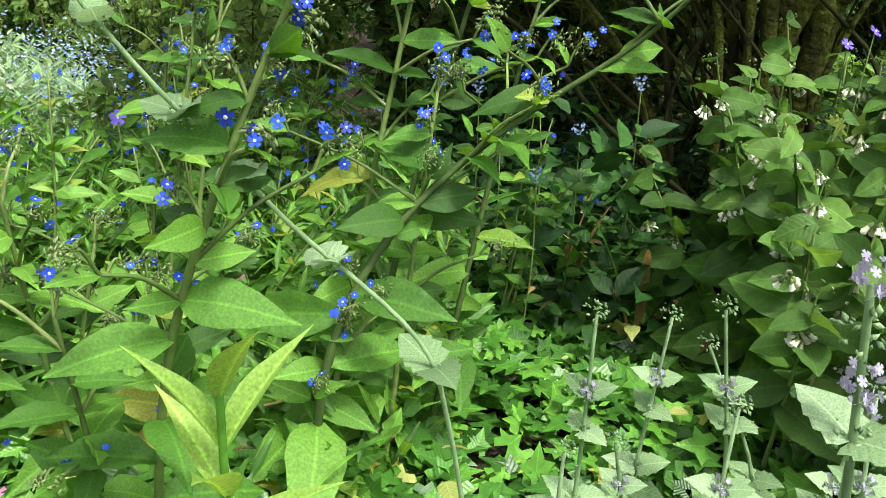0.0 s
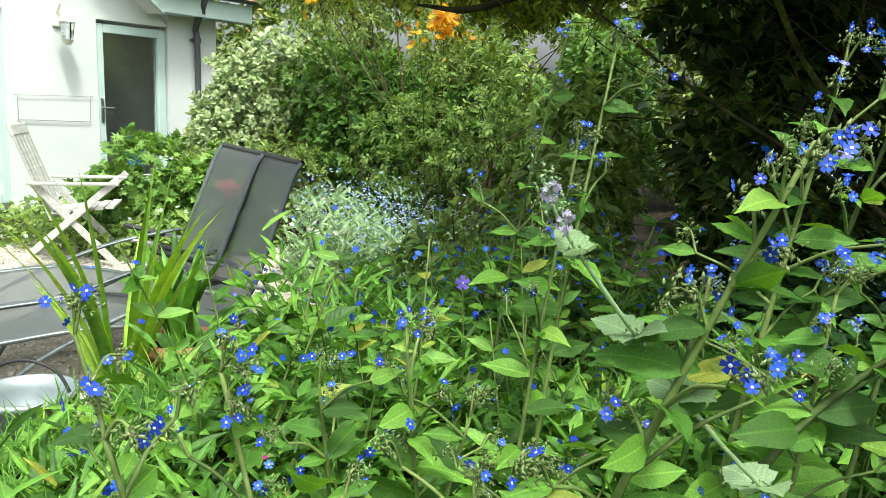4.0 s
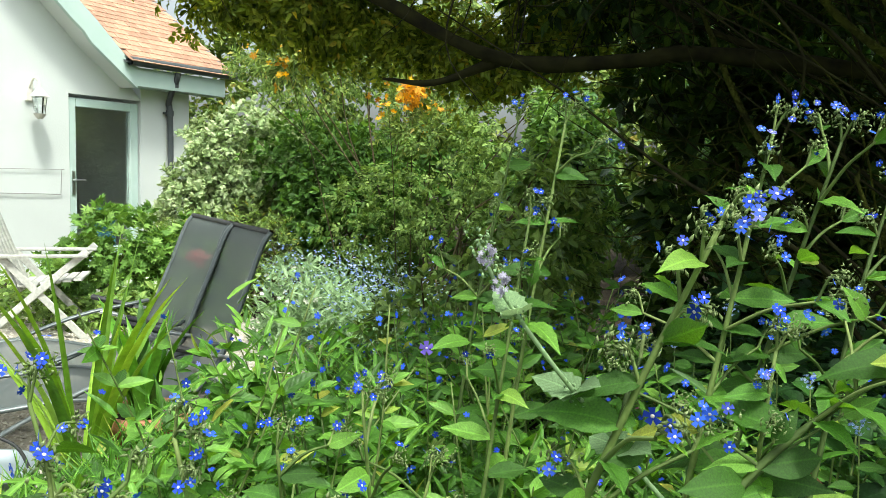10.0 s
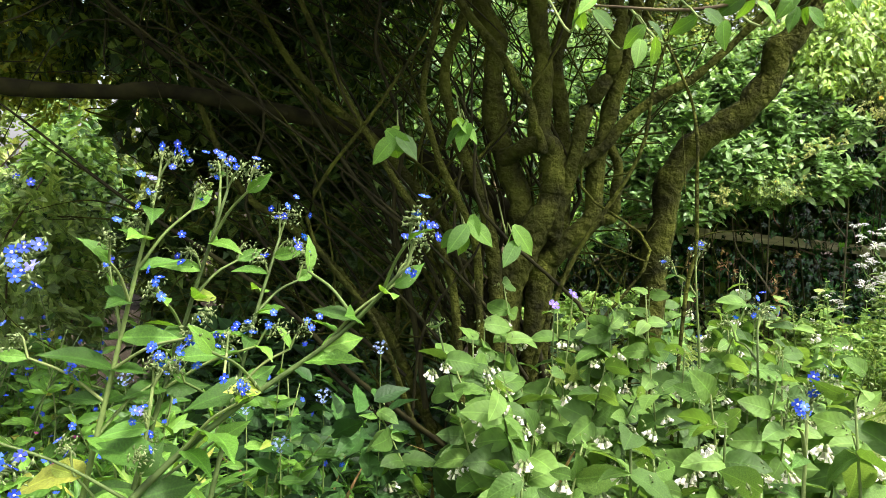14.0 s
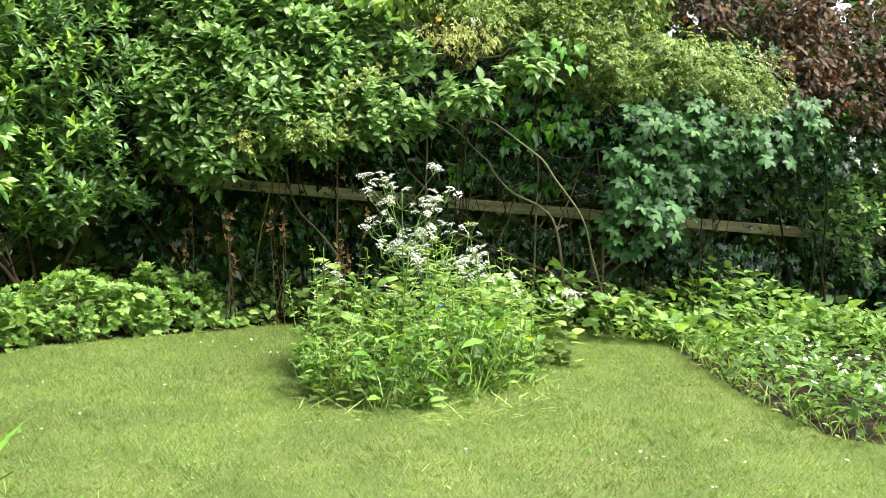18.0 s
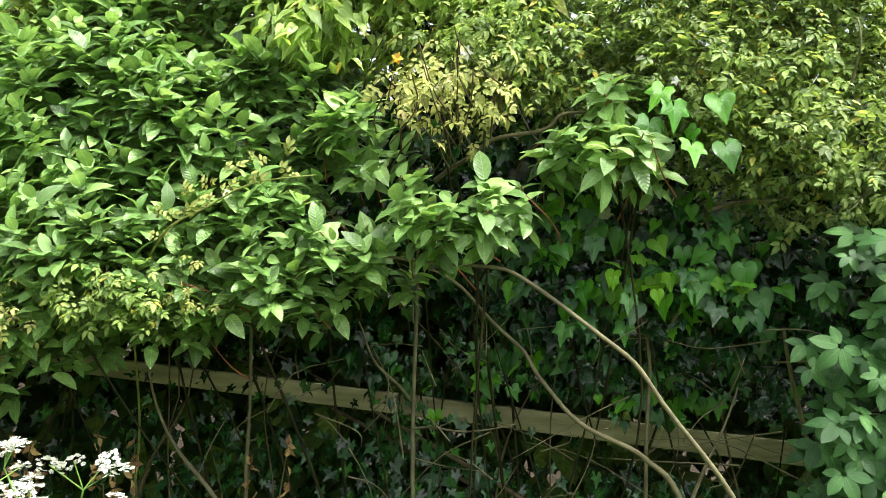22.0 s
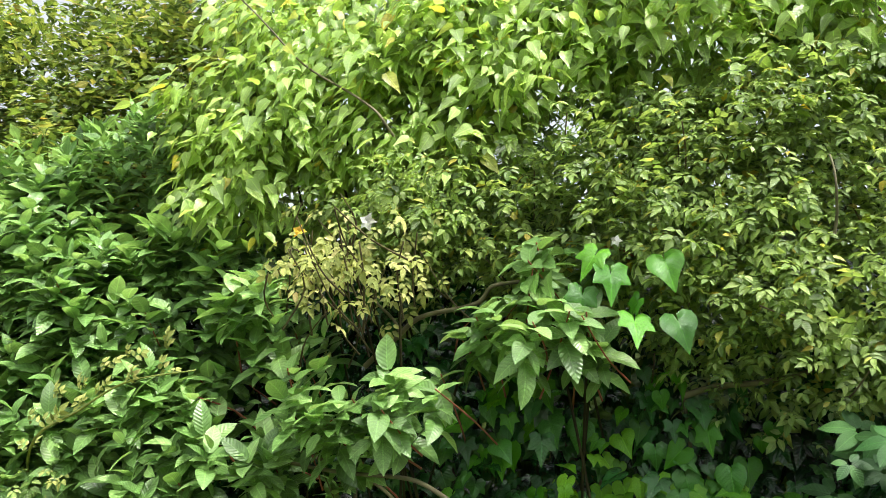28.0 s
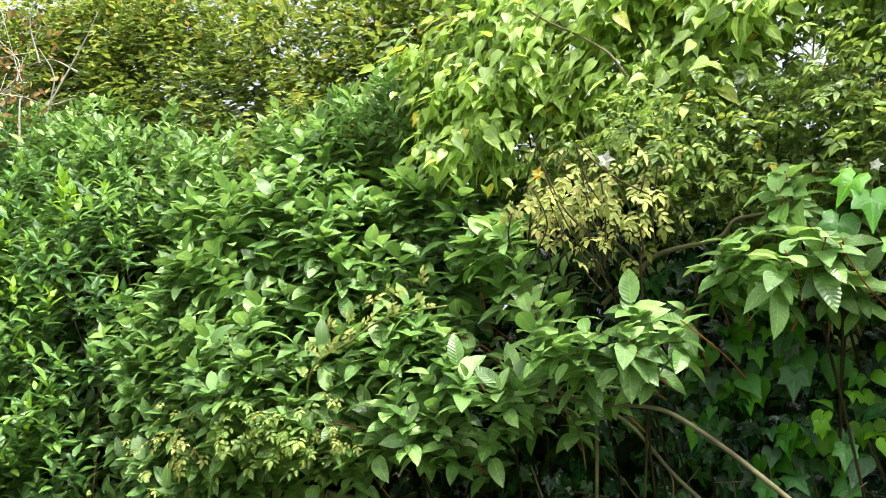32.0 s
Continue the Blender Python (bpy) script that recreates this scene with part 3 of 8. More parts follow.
# ---- house ----
M_RENDER = solid_mat("white_render", (0.62, 0.66, 0.64), (0.69, 0.73, 0.71), 1.3, 0.85, 0, 0.35, 45.0, 0.004)
M_PAINT = solid_mat("pale_green_paint", (0.48, 0.62, 0.57), (0.56, 0.69, 0.64), 3.0, 0.5, 0, 0.05, 30.0)
M_TILE = solid_mat("clay_tile", (0.36, 0.19, 0.12), (0.48, 0.29, 0.2), 9.0, 0.9, 0, 0.4, 60.0, 0.004, 0.2)
M_PIPE = solid_mat("dark_grey_plastic", (0.05, 0.06, 0.065), (0.08, 0.09, 0.095), 6.0, 0.4, 0, 0.05)
M_GLASS = bpy.data.materials.new("window_glass")
M_GLASS.use_nodes = True
_g = M_GLASS.node_tree.nodes["Principled BSDF"]
_g.inputs["Base Color"].default_value, _g.inputs["Roughness"].default_value = (0.9, 0.95, 0.93, 1), 0.02
_g.inputs["Transmission Weight"].default_value, _g.inputs["IOR"].default_value = 1.0, 1.75
# near black, the gloom of an unlit room put into the colour
M_DARKROOM = solid_mat("room_wall", (0.012, 0.012, 0.01), (0.02, 0.019, 0.016), 2.0, 0.9)
M_CURTAIN = solid_mat("blue_green_cloth", (0.05, 0.16, 0.19), (0.09, 0.24, 0.27), 5.0, 0.9)
M_CREAM = solid_mat("cream_metal", (0.68, 0.66, 0.58), (0.76, 0.74, 0.67), 8.0, 0.4, 0, 0.05)
M_CHROME = solid_mat("brushed_steel", (0.55, 0.56, 0.57), (0.65, 0.66, 0.67), 30.0, 0.3, 1.0, 0.05)
M_WIRE = solid_mat("grey_wire", (0.3, 0.3, 0.28), (0.4, 0.4, 0.38), 20.0, 0.5, 0.6)

HOUSE = Matrix(((0.52, 0.854, 0, -3.98), (0.854, -0.52, 0, 9.41), (0, 0, 1, 0), (0, 0, 0, 1)))  # x along the wall, y outwards
HZ = PATIO


def slab(bm, x0, x1, y0, y1, z0, z1, bevel=0.0):
    return box(bm, (x1 - x0, y1 - y0, z1 - z0), Matrix.Translation(((x0 + x1) / 2, (y0 + y1) / 2, (z0 + z1) / 2)), bevel)


def slabs(rows, bevel=0.0):
    bm = bmesh.new()
    for r in rows:
        slab(bm, *r, bevel)
    bmesh.ops.recalc_face_normals(bm, faces=bm.faces)
    return bm


def prism(poly, y0, y1):
    """A board or wall of a given outline in x and z, between two depths."""
    bm = bmesh.new()
    f = bm.faces.new([bm.verts.new((x, y0, z)) for x, z in poly])
    r = bmesh.ops.extrude_face_region(bm, geom=[f])
    bmesh.ops.translate(bm, verts=[v for v in r["geom"] if isinstance(v, bmesh.types.BMVert)], vec=(0, y1 - y0, 0))
    bmesh.ops.recalc_face_normals(bm, faces=bm.faces)
    return bm


def house():
    h = new("house")
    h.matrix_basis = HOUSE
    tagged(h, "white rendered cottage with pale green joinery and clay tiled roof", "house")
    # wall round the door opening (x 0..1) and the left window (x -2.3..-1.07)
    part("wall", slabs([(-1.07, 0.0, -0.3, 0, HZ, 1.68)]), M_RENDER, h)
    part("wall", prism([(-3.6, 1.68), (1.0, 1.68), (0.72, 2.0), (0.0, 2.6), (-1.2, 3.9), (-3.6, 4.6)], -0.3, 0.0), M_RENDER, h)
    part("wall", slabs([(1.0, 1.78, -0.3, 0, HZ, 2.0)]), M_RENDER, h)
    part("wall", slabs([(-3.6, -2.3, -0.3, 0, HZ, 1.68)]), M_RENDER, h)
    part("side_wall", slabs([(1.48, 1.78, -4.0, -0.302, HZ, 2.0)]), M_RENDER, h)
    # plain room shell added behind the glass, coloured dark as if unlit
    part("room_wall", slabs([(-3.6, 1.47, -3.2, -3.1, HZ, 2.4)]), M_DARKROOM, h)
    part("room_floor", slabs([(-3.6, 1.47, -3.09, -0.31, HZ, HZ + 0.05)]), M_DARKROOM, h)
    part("room_ceiling", slabs([(-3.6, 1.47, -3.09, -0.31, 1.9, 2.0)]), M_DARKROOM, h)
    door = part("door", slabs([(0.02, 0.11, -0.12, -0.03, HZ + 0.06, 1.64), (0.87, 0.98, -0.12, -0.03, HZ + 0.06, 1.64), (0.112, 0.868, -0.12, -0.03, 1.54, 1.64),
                               (0.112, 0.868, -0.12, -0.03, HZ + 0.06, HZ + 0.3)], 0.008), M_PAINT, h, "pale green framed glazed door")
    pane = part("pane", slabs([(0.112, 0.868, -0.085, -0.075, HZ + 0.3, 1.54)]), M_GLASS, door)
    pane.visible_shadow = False
    bm = slabs([(0.045, 0.085, -0.028, -0.016, 0.52, 0.8)], 0.004)
    bmesh.ops.create_cone(bm, segments=12, radius1=0.012, radius2=0.012, depth=0.05, cap_ends=True, matrix=pose(0.065, 0.008, 0.69, 90))
    box(bm, (0.13, 0.02, 0.022), pose(0.12, 0.035, 0.69), 0.006)
    part("door_handle", bm, M_CHROME, door, "steel lever handle")
    bm = bmesh.new()
    for i in range(5):
        bmesh.ops.create_cone(bm, segments=10, radius1=0.05, radius2=0.045, depth=0.7, cap_ends=True, matrix=pose(0.7 + i * 0.06, -0.5 + 0.03 * (i % 2), -0.02))
    part("curtain", bm, M_CURTAIN, h, "blue green curtain behind the glass")
    win = part("window", slabs([(-1.16, -1.07, -0.12, -0.02, HZ + 0.1, 1.66)], 0.008), M_PAINT, h, "pale green tall window")
    for r in ((-2.3, -2.21, -0.12, -0.02, HZ + 0.1, 1.66), (-2.208, -1.162, -0.12, -0.02, 1.57, 1.66), (-2.208, -1.162, -0.12, -0.02, HZ + 0.1, HZ + 0.2)):
        part("window_frame", slabs([r], 0.008), M_PAINT, win)
    pn = part("pane", slabs([(-2.208, -1.162, -0.085, -0.075, HZ + 0.2, 1.57)]), M_GLASS, win)
    pn.visible_shadow = False
    # eaves
    part("bargeboard", prism([(0.70, 1.80), (0.40, 2.02), (0.08, 2.25), (-0.01, 2.36), (-0.16, 2.47), (-1.0, 3.2), (-1.0, 3.48), (-0.3, 2.87), (0.16, 2.5), (0.62, 2.09), (0.70, 2.06)], 0.26, 0.31), M_PAINT, h, "pale green curved bargeboard")
    part("soffit", prism([(0.70, 1.81), (0.41, 2.03), (0.09, 2.26), (-0.15, 2.48), (-1.0, 3.22), (-1.0, 3.27), (-0.12, 2.53), (0.13, 2.31), (0.45, 2.08), (0.70, 1.87)], 0.0, 0.258), M_RENDER, h)
    part("fascia", slabs([(0.702, 2.14, 0.27, 0.30, 1.83, 2.05)]), M_PAINT, h, "pale green fascia board")
    part("soffit", slabs([(0.702, 2.14, 0.002, 0.268, 1.83, 1.86)]), M_PAINT, h)
    g = curve_points([(0.55, 0.37, 2.10), (1.4, 0.37, 2.11), (2.27, 0.37, 2.12)], 8)
    v, t = tube(g, 0.055, 10)
    under(h, "gutter", mesh_of("gutter", v, t, M_PIPE), None, "dark grey plastic gutter")
    line = curve_points([(1.3, 0.34, 2.05), (1.3, 0.3, 1.95), (1.38, 0.07, 1.7), (1.41, 0.06, 1.55), (1.42, 0.06, 0.6), (1.42, 0.06, HZ + 0.05)], 6)
    pipe = under(h, "downpipe", mesh_of("downpipe", *tube(line, 0.038, 10), M_PIPE), None, "dark grey plastic downpipe")
    for z in (1.56, 1.9, 0.4):
        y = 0.06 if z < 1.8 else 0.26
        bm = bmesh.new()
        bmesh.ops.create_cone(bm, segments=14, radius1=0.05, radius2=0.05, depth=0.07, cap_ends=True, matrix=pose(1.41 if z < 1.8 else 1.31, y, z))
        if z < 1.8:
            box(bm, (0.17, 0.02, 0.03), pose(1.41, 0.03, z), 0.004)
        part("collar", bm, M_PIPE, pipe)
    # roof slope: rows of clay tiles going up and back
    roof = part("roof", prism([(0.62, 2.08), (2.2, 2.10), (2.2, 2.13), (0.62, 2.11)], 0.2, 0.33), M_TILE, h, "orange brown plain clay tile roof")
    bm = bmesh.new()
    q = [bm.verts.new(p) for p in ((0.5, 0.36, 2.08), (2.2, 0.36, 2.10), (2.2, -3.2, 4.6), (0.5, -3.2, 4.58))]
    bm.faces.new(q)
    part("roof_deck", bm, M_PIPE, roof)
    bm = bmesh.new()
    box(bm, (0.161, 0.24, 0.011), pose(0, 0, 0), 0.002)
    tm = bpy.data.meshes.new("tile")
    bm.to_mesh(tm)
    bm.free()
    tm.materials.append(M_TILE)
    a = math.atan2(2.5, 3.56)
    for r in range(16):
        for c in range(10):
            d = 0.08 + r * 0.13
            x = 0.60 + c * 0.165 + (0.08 if r % 2 else 0)
            if x > 2.2:
                continue
            m = Matrix.Translation((x, 0.40 - d * math.cos(a), 2.10 + d * math.sin(a) + 0.02)) @ pose(0, 0, 0, -math.degrees(a) + 3, 0, rng.normal(0, 0.8))
            under(roof, "roof_tile", tm, m)
    # things on the wall
    lamp = new("wall_lantern")
    lamp.matrix_basis = HOUSE @ Matrix.Translation((-0.49, 0.0, 1.57)) @ Matrix.Scale(1.35, 4)
    tagged(lamp, "cream metal coach lantern fixed to the white wall", "wall lamp")
    bm = bmesh.new()
    box(bm, (0.07, 0.02, 0.16), pose(0, 0.012, 0.06), 0.01)
    part("back_plate", bm, M_CREAM, lamp)
    v, t = tube(curve_points([(0, 0.02, 0.09), (0, 0.08, 0.16), (0, 0.14, 0.14), (0, 0.15, 0.08)], 6), 0.009, 8)
    under(lamp, "arm", mesh_of("arm", v, t, M_CREAM))
    bm = bmesh.new()
    bmesh.ops.create_cone(bm, segments=16, radius1=0.075, radius2=0.015, depth=0.07, cap_ends=True, matrix=pose(0, 0.15, 0.05))
    part("cap", bm, M_CREAM, lamp)
    bm = bmesh.new()
    bmesh.ops.create_cone(bm, segments=8, radius1=0.04, radius2=0.058, depth=0.13, cap_ends=True, matrix=pose(0, 0.15, -0.055))
    part("glass", bm, M_GLASS, lamp)
    bm = bmesh.new()
    bmesh.ops.create_cone(bm, segments=12, radius1=0.02, radius2=0.05, depth=0.04, cap_ends=True, matrix=pose(0, 0.15, -0.14))
    part("base", bm, M_CREAM, lamp)
    wire = new("wire_frame")
    wire.matrix_basis = HOUSE
    tagged(wire, "thin grey wire rectangle hung on the white wall", "wire frame")
    loop = curve_points([(-0.97, 0.02, 0.55), (-0.97, 0.02, 0.79), (-0.94, 0.02, 0.81), (-0.15, 0.02, 0.81), (-0.12, 0.02, 0.79), (-0.13, 0.02, 0.53)], 6)
    under(wire, "wire", mesh_of("wire", *tube(loop, 0.003, 6), M_WIRE))
    under(wire, "wire", mesh_of("wire", *tube(curve_points([(-0.13, 0.02, 0.53), (-0.5, 0.02, 0.54), (-0.97, 0.02, 0.55), (-0.9, 0.03, 0.5), (-0.96, 0.03, 0.43)], 6), 0.005, 6), M_WIRE))


house()

# ---- shrubs and hedge ----
HEDGE_O, HEDGE_S, HEDGE_D = np.array([6.9, 3.65, 0.0]), np.array([0.76, -0.65, 0.0]), np.array([-0.65, -0.76, 0.0])


def hp(s, d, z):
    """A place along the hedge: s along it, d out from its face, z up."""
    s, d, z = np.broadcast_arrays(np.asarray(s, float), d, z)
    return HEDGE_O + s[..., None] * HEDGE_S + d[..., None] * HEDGE_D + z[..., None] * UP


def lump_tips(lumps, density, inner=0.6, frame3=None, rough=0.16):
    """Shoot tips over and within a few uneven lumps (centre, radii): places and outward directions."""
    ps, os = [], []
    for cx, cy, cz, rx, ry, rz in lumps:
        n = int(density * 4.2 * (rx * ry + ry * rz + rx * rz))
        d = unit(rng.normal(0, 1, (n, 3)))
        f = rng.uniform(inner, 1.0, n) ** 0.7
        f = f * (1 + rough * np.sin(5 * d[:, 0] + 3 * cx) * np.cos(6 * d[:, 2] + 2 * cz) + rng.normal(0, rough * 0.45, n))
        p = np.array([cx, cy, cz]) + d * f[:, None] * np.array([rx, ry, rz])
        o = unit(d / np.array([rx, ry, rz]) + np.array([0, 0, 0.35 / max(rx, rz)]))
        ps.append(p)
        os.append(o)
    p, o = np.concatenate(ps), np.concatenate(os)
    if frame3:
        o = unit(o[:, :1] * HEDGE_S + o[:, 1:2] * HEDGE_D + o[:, 2:] * UP)
        p = hp(p[:, 0], p[:, 1], p[:, 2])
    keep = p[:, 2] > lie(p[:, 0], p[:, 1]) + 0.03
    return p[keep], o[keep]


def branches_to(base, tips, sides=5, r0=0.02, wob=0.12, spread_b=0.25):
    """Bent branches from a base to some tips."""
    made = []
    for t in tips:
        b = np.asarray(base) + rng.normal(0, spread_b, 3) * np.array([1, 1, 0]) * 1.0
        b[2] = lie(b[0], b[1]) - 0.02
        mid = (b * 0.45 + t * 0.55) + rng.normal(0, wob, 3) + np.array([0, 0, 0.12])
        pts = curve_points([b, b * 0.75 + mid * 0.25 + np.array([0, 0, 0.15]), mid, t], 5)
        made.append(tube(pts, np.linspace(r0 * rng.uniform(0.6, 1.2), 0.004, len(pts)), sides))
    return made


def shrub(name, label, category, base, tips, outs, template, mat, size, count=7, spread=0.9, length=0.06, singles=0, n_branch=9, twig=M_TWIG, r0=0.018, widen=1.0, group="", near=None, wob=0.12):
    """A shrub: branches, single leaves where the camera passes nearest, the other leaves joined."""
    s = thing(name, base, label, category, group)
    pick = rng.permutation(len(tips))[:n_branch]
    for b in branches_to(base, tips[pick], r0=r0, wob=wob):
        grown(s, "branch", b, twig)
    at, along, face = sprays(tips, outs, count, spread, length)
    sz = size * rng.uniform(0.55, 1.2, len(at))
    single = np.zeros(len(at), bool)
    if singles:
        d = np.linalg.norm(at - np.asarray(near if near is not None else base), axis=1)
        single[np.argsort(d)[:singles]] = True
        me = mesh_of("leaf", template[0] * np.array([widen, 1, 1]), template[1], mat)
        o = np.array(base)
        for i in np.nonzero(single)[0]:
            under(s, "leaf", me, leaf_pose(at[i] - o, along[i], face[i], sz[i]))
    r = ~single
    grown(s, "foliage", placed(template, at[r], along[r], face[r], sz[r], widen), mat, kind="stuff")
    return s


def hedge_shrub(name, label, lumps, template, mat, size, density, count, singles=0, base_s=None, spread=0.9, inner=0.6, **more):
    p, o = lump_tips(lumps, density, inner, True)
    s0 = base_s if base_s is not None else float(np.mean([l[0] for l in lumps]))
    b = hp(s0, -0.35, 0.0)
    c = np.array(lumps[0][:3])
    near = hp(c[0], c[1] + 1.5, c[2])
    return shrub(name, label, "shrub", tuple(b), p, o, template, mat, size, count, spread, singles=singles, near=near, **more)


def face_tips(patches, density, depth=0.25):
    """Shoot tips over the hedge's face, in uneven patches (s, z, half width, half height, how far out)."""
    ss, ds, zs, out = [], [], [], []
    for s0, z0, rs, rz, d0 in patches:
        n = int(density * rs * rz * 3.14)
        a, r = rng.uniform(0, 6.283, n), np.sqrt(rng.random(n))
        r = r * (1 + 0.14 * np.sin(3 * a + s0 * 7) + 0.1 * np.sin(7 * a + z0 * 5) + rng.normal(0, 0.05, n))
        u, w = r * np.cos(a), r * np.sin(a)
        s, z = s0 + rs * u, z0 + rz * w
        bulge = 0.22 * np.sqrt(np.clip(1.05 - r * r, 0, 1)) + 0.07 * np.sin(9 * s + 1.3 * z0) * np.sin(8 * z + s0)
        d = d0 + bulge - depth * rng.random(n) ** 1.6
        ss.append(s)
        zs.append(z)
        ds.append(d)
        out.append(unit(HEDGE_D * 0.75 + HEDGE_S * (0.5 * u)[:, None] + UP * (0.35 + 0.45 * w)[:, None] + rng.normal(0, 0.25, (n, 3))))
    return hp(np.concatenate(ss), np.concatenate(ds), np.concatenate(zs)), np.concatenate(out)


def rosettes(tips, outs, k, rise=0.25, axis_up=0.55):
    """Leaves spread all round each shoot tip, arching over."""
    n = len(tips)
    ax = unit(outs * (1 - axis_up) + UP * axis_up + rng.normal(0, 0.12, (n, 3)))
    sd = unit(np.cross(ax, outs + rng.normal(0, 0.2, (n, 3))))
    up = np.cross(ax, sd)
    th = (np.arange(k)[None] * 2.4 + rng.uniform(0, 6.28, (n, 1)) + rng.normal(0, 0.2, (n, k)))[..., None]
    rad = np.cos(th) * sd[:, None] + np.sin(th) * up[:, None]
    e = (rise + np.linspace(-0.3, 0.75, k)[None, :, None] + rng.normal(0, 0.18, (n, k, 1)))
    along = unit(np.cos(e) * rad + np.sin(e) * ax[:, None])
    at = tips[:, None] + ax[:, None] * (np.linspace(-0.09, 0.0, k)[None, :, None])
    face = unit(ax[:, None] * np.cos(e) - rad * np.sin(e) + rng.normal(0, 0.25, (n, k, 3)))
    return at.reshape(-1, 3), along.reshape(-1, 3), face.reshape(-1, 3)


def hanging(tips, outs, k, length=0.16, down=0.75):
    """Leaves along short shoots, hanging outward and down."""
    n = len(tips)
    o = np.repeat(outs, k, 0)
    side = unit(np.cross(o, UP) + rng.normal(0, 0.05, (n * k, 3)))
    f = rng.uniform(-1, 1, (n * k, 1))
    along = unit(o * rng.uniform(0.25, 0.8, (n * k, 1)) + side * f * 0.9 - UP * down * rng.uniform(0.4, 1.3, (n * k, 1)))
    at = np.repeat(tips, k, 0) - o * rng.uniform(0, length, (n * k, 1)) + side * f * 0.04 + rng.normal(0, 0.025, (n * k, 3))
    face = unit(o * 0.8 + UP * 0.7 + rng.normal(0, 0.45, (n * k, 3)))
    return at, along, face


def facing(tips, outs, k):
    """Leaves that lie flat to the light, layered like tiles."""
    n = len(tips) * k
    th = rng.normal(0, 1.0, (n, 1))
    along = unit(np.sin(th) * HEDGE_S - np.cos(th) * (UP * 0.8 - HEDGE_D * 0.5) + rng.normal(0, 0.1, (n, 3)))
    at = np.repeat(tips, k, 0) + rng.normal(0, 0.045, (n, 3))
    return at, along, unit(HEDGE_D * 0.8 + UP * 0.75 + rng.normal(0, 0.2, (n, 3)))


def face_shrub(name, label, patches, how, template, mat, size, density, k, singles=0, base_s=None, n_branch=5, twig=M_TWIG, r0=0.014, depth=0.25, shoots=0, tall=None, **more):
    """A shrub of the hedge, with its leaves over the face that is seen."""
    s0 = base_s if base_s is not None else float(np.mean([q[0] for q in patches]))
    b = hp(s0, -0.35, 0.0)
    plant = thing(name, tuple(b), label, "shrub")
    tips, outs = face_tips(patches, density, depth)
    pick = rng.permutation(len(tips))
    for limb in branches_to(b, tips[pick[:n_branch]] - HEDGE_D * 0.15, r0=r0 * 0.5):
        grown(plant, "branch", limb, M_DARKTWIG)
    for i in pick[:shoots]:
        e = tips[i] - HEDGE_D * rng.uniform(0.12, 0.25) - UP * rng.uniform(0.05, 0.2) + HEDGE_S * rng.normal(0, 0.08)
        pt = curve_points([e, (e + tips[i]) / 2 + rng.normal(0, 0.015, 3), tips[i] + outs[i] * 0.01], 4)
        grown(plant, "shoot", tube(pt, np.linspace(0.003, 0.002, len(pt)), 4), M_REDSTALK if name == "dogwood" else twig)
    at, along, face = how(tips, outs, k, **more)
    sz = size * rng.uniform(0.6, 1.15, len(at))
    d = (at - HEDGE_O) @ HEDGE_D
    order = np.argsort(-d + rng.normal(0, 0.05, len(d)))
    me = mesh_of("leaf", template[0], template[1], mat)
    for i in order[:singles]:
        under(plant, "leaf", me, leaf_pose(at[i] - b, along[i], face[i], sz[i]))
    r = order[singles:]
    grown(plant, "foliage", placed(template, at[r], along[r], face[r], sz[r]), mat, kind="stuff")
    return plant


T_NARROW3 = blade([0.06, 0.2, 0.15], 0.35, 0.2)
face_shrub("viburnum", "evergreen shrub with dark glossy leaves", [(-2.75, 1.55, 0.75, 0.85, 0.45), (-3.6, 1.7, 0.85, 1.0, 0.5), (-2.5, 1.05, 0.5, 0.4, 0.4), (-4.6, 1.6, 1.0, 1.1, 0.5)],
           rosettes, T_NARROW3, M_VIBURNUM, 0.075, 270, 9, 250, depth=0.35)
face_shrub("viburnum", "bright new shoots of an evergreen shrub", [(-2.75, 1.6, 0.7, 0.8, 0.55), (-3.6, 1.75, 0.8, 0.95, 0.6), (-4.5, 1.8, 0.8, 0.9, 0.6)], rosettes, T_NARROW3, M_NEWLEAF, 0.07, 60, 8, 120, rise=0.5)
face_shrub("dogwood", "shrub with broad ribbed mid green leaves and red stalks", [(-1.35, 1.9, 0.7, 0.38, 0.2), (-0.75, 1.95, 0.5, 0.32, 0.12), (-1.2, 1.5, 0.6, 0.3, 0.35), (-0.6, 1.5, 0.35, 0.28, 0.25), (-1.7, 1.6, 0.45, 0.45, 0.2), (-0.27, 1.88, 0.16, 0.12, 0.2), (-1.3, 2.3, 0.4, 0.22, 0.0), (-0.2, 1.5, 0.14, 0.08, 0.3), (-1.6, 1.2, 0.4, 0.2, 0.3)],
           rosettes, T_PLICATE, M_CORNEL, 0.082, 340, 9, 280, base_s=-0.6, shoots=90)
for c in ((0.13, 1.64, 0.26, 0.11, 0.3), (0.56, 1.97, 0.14, 0.08, 0.2), (0.5, 1.81, 0.2, 0.1, 0.22)):
    face_shrub("dogwood", "low branch of ribbed leaves with red stalks", [c], rosettes, T_PLICATE, M_CORNEL, 0.088, 260, 10, 70, n_branch=2, r0=0.007, shoots=8, depth=0.12, rise=-0.1)
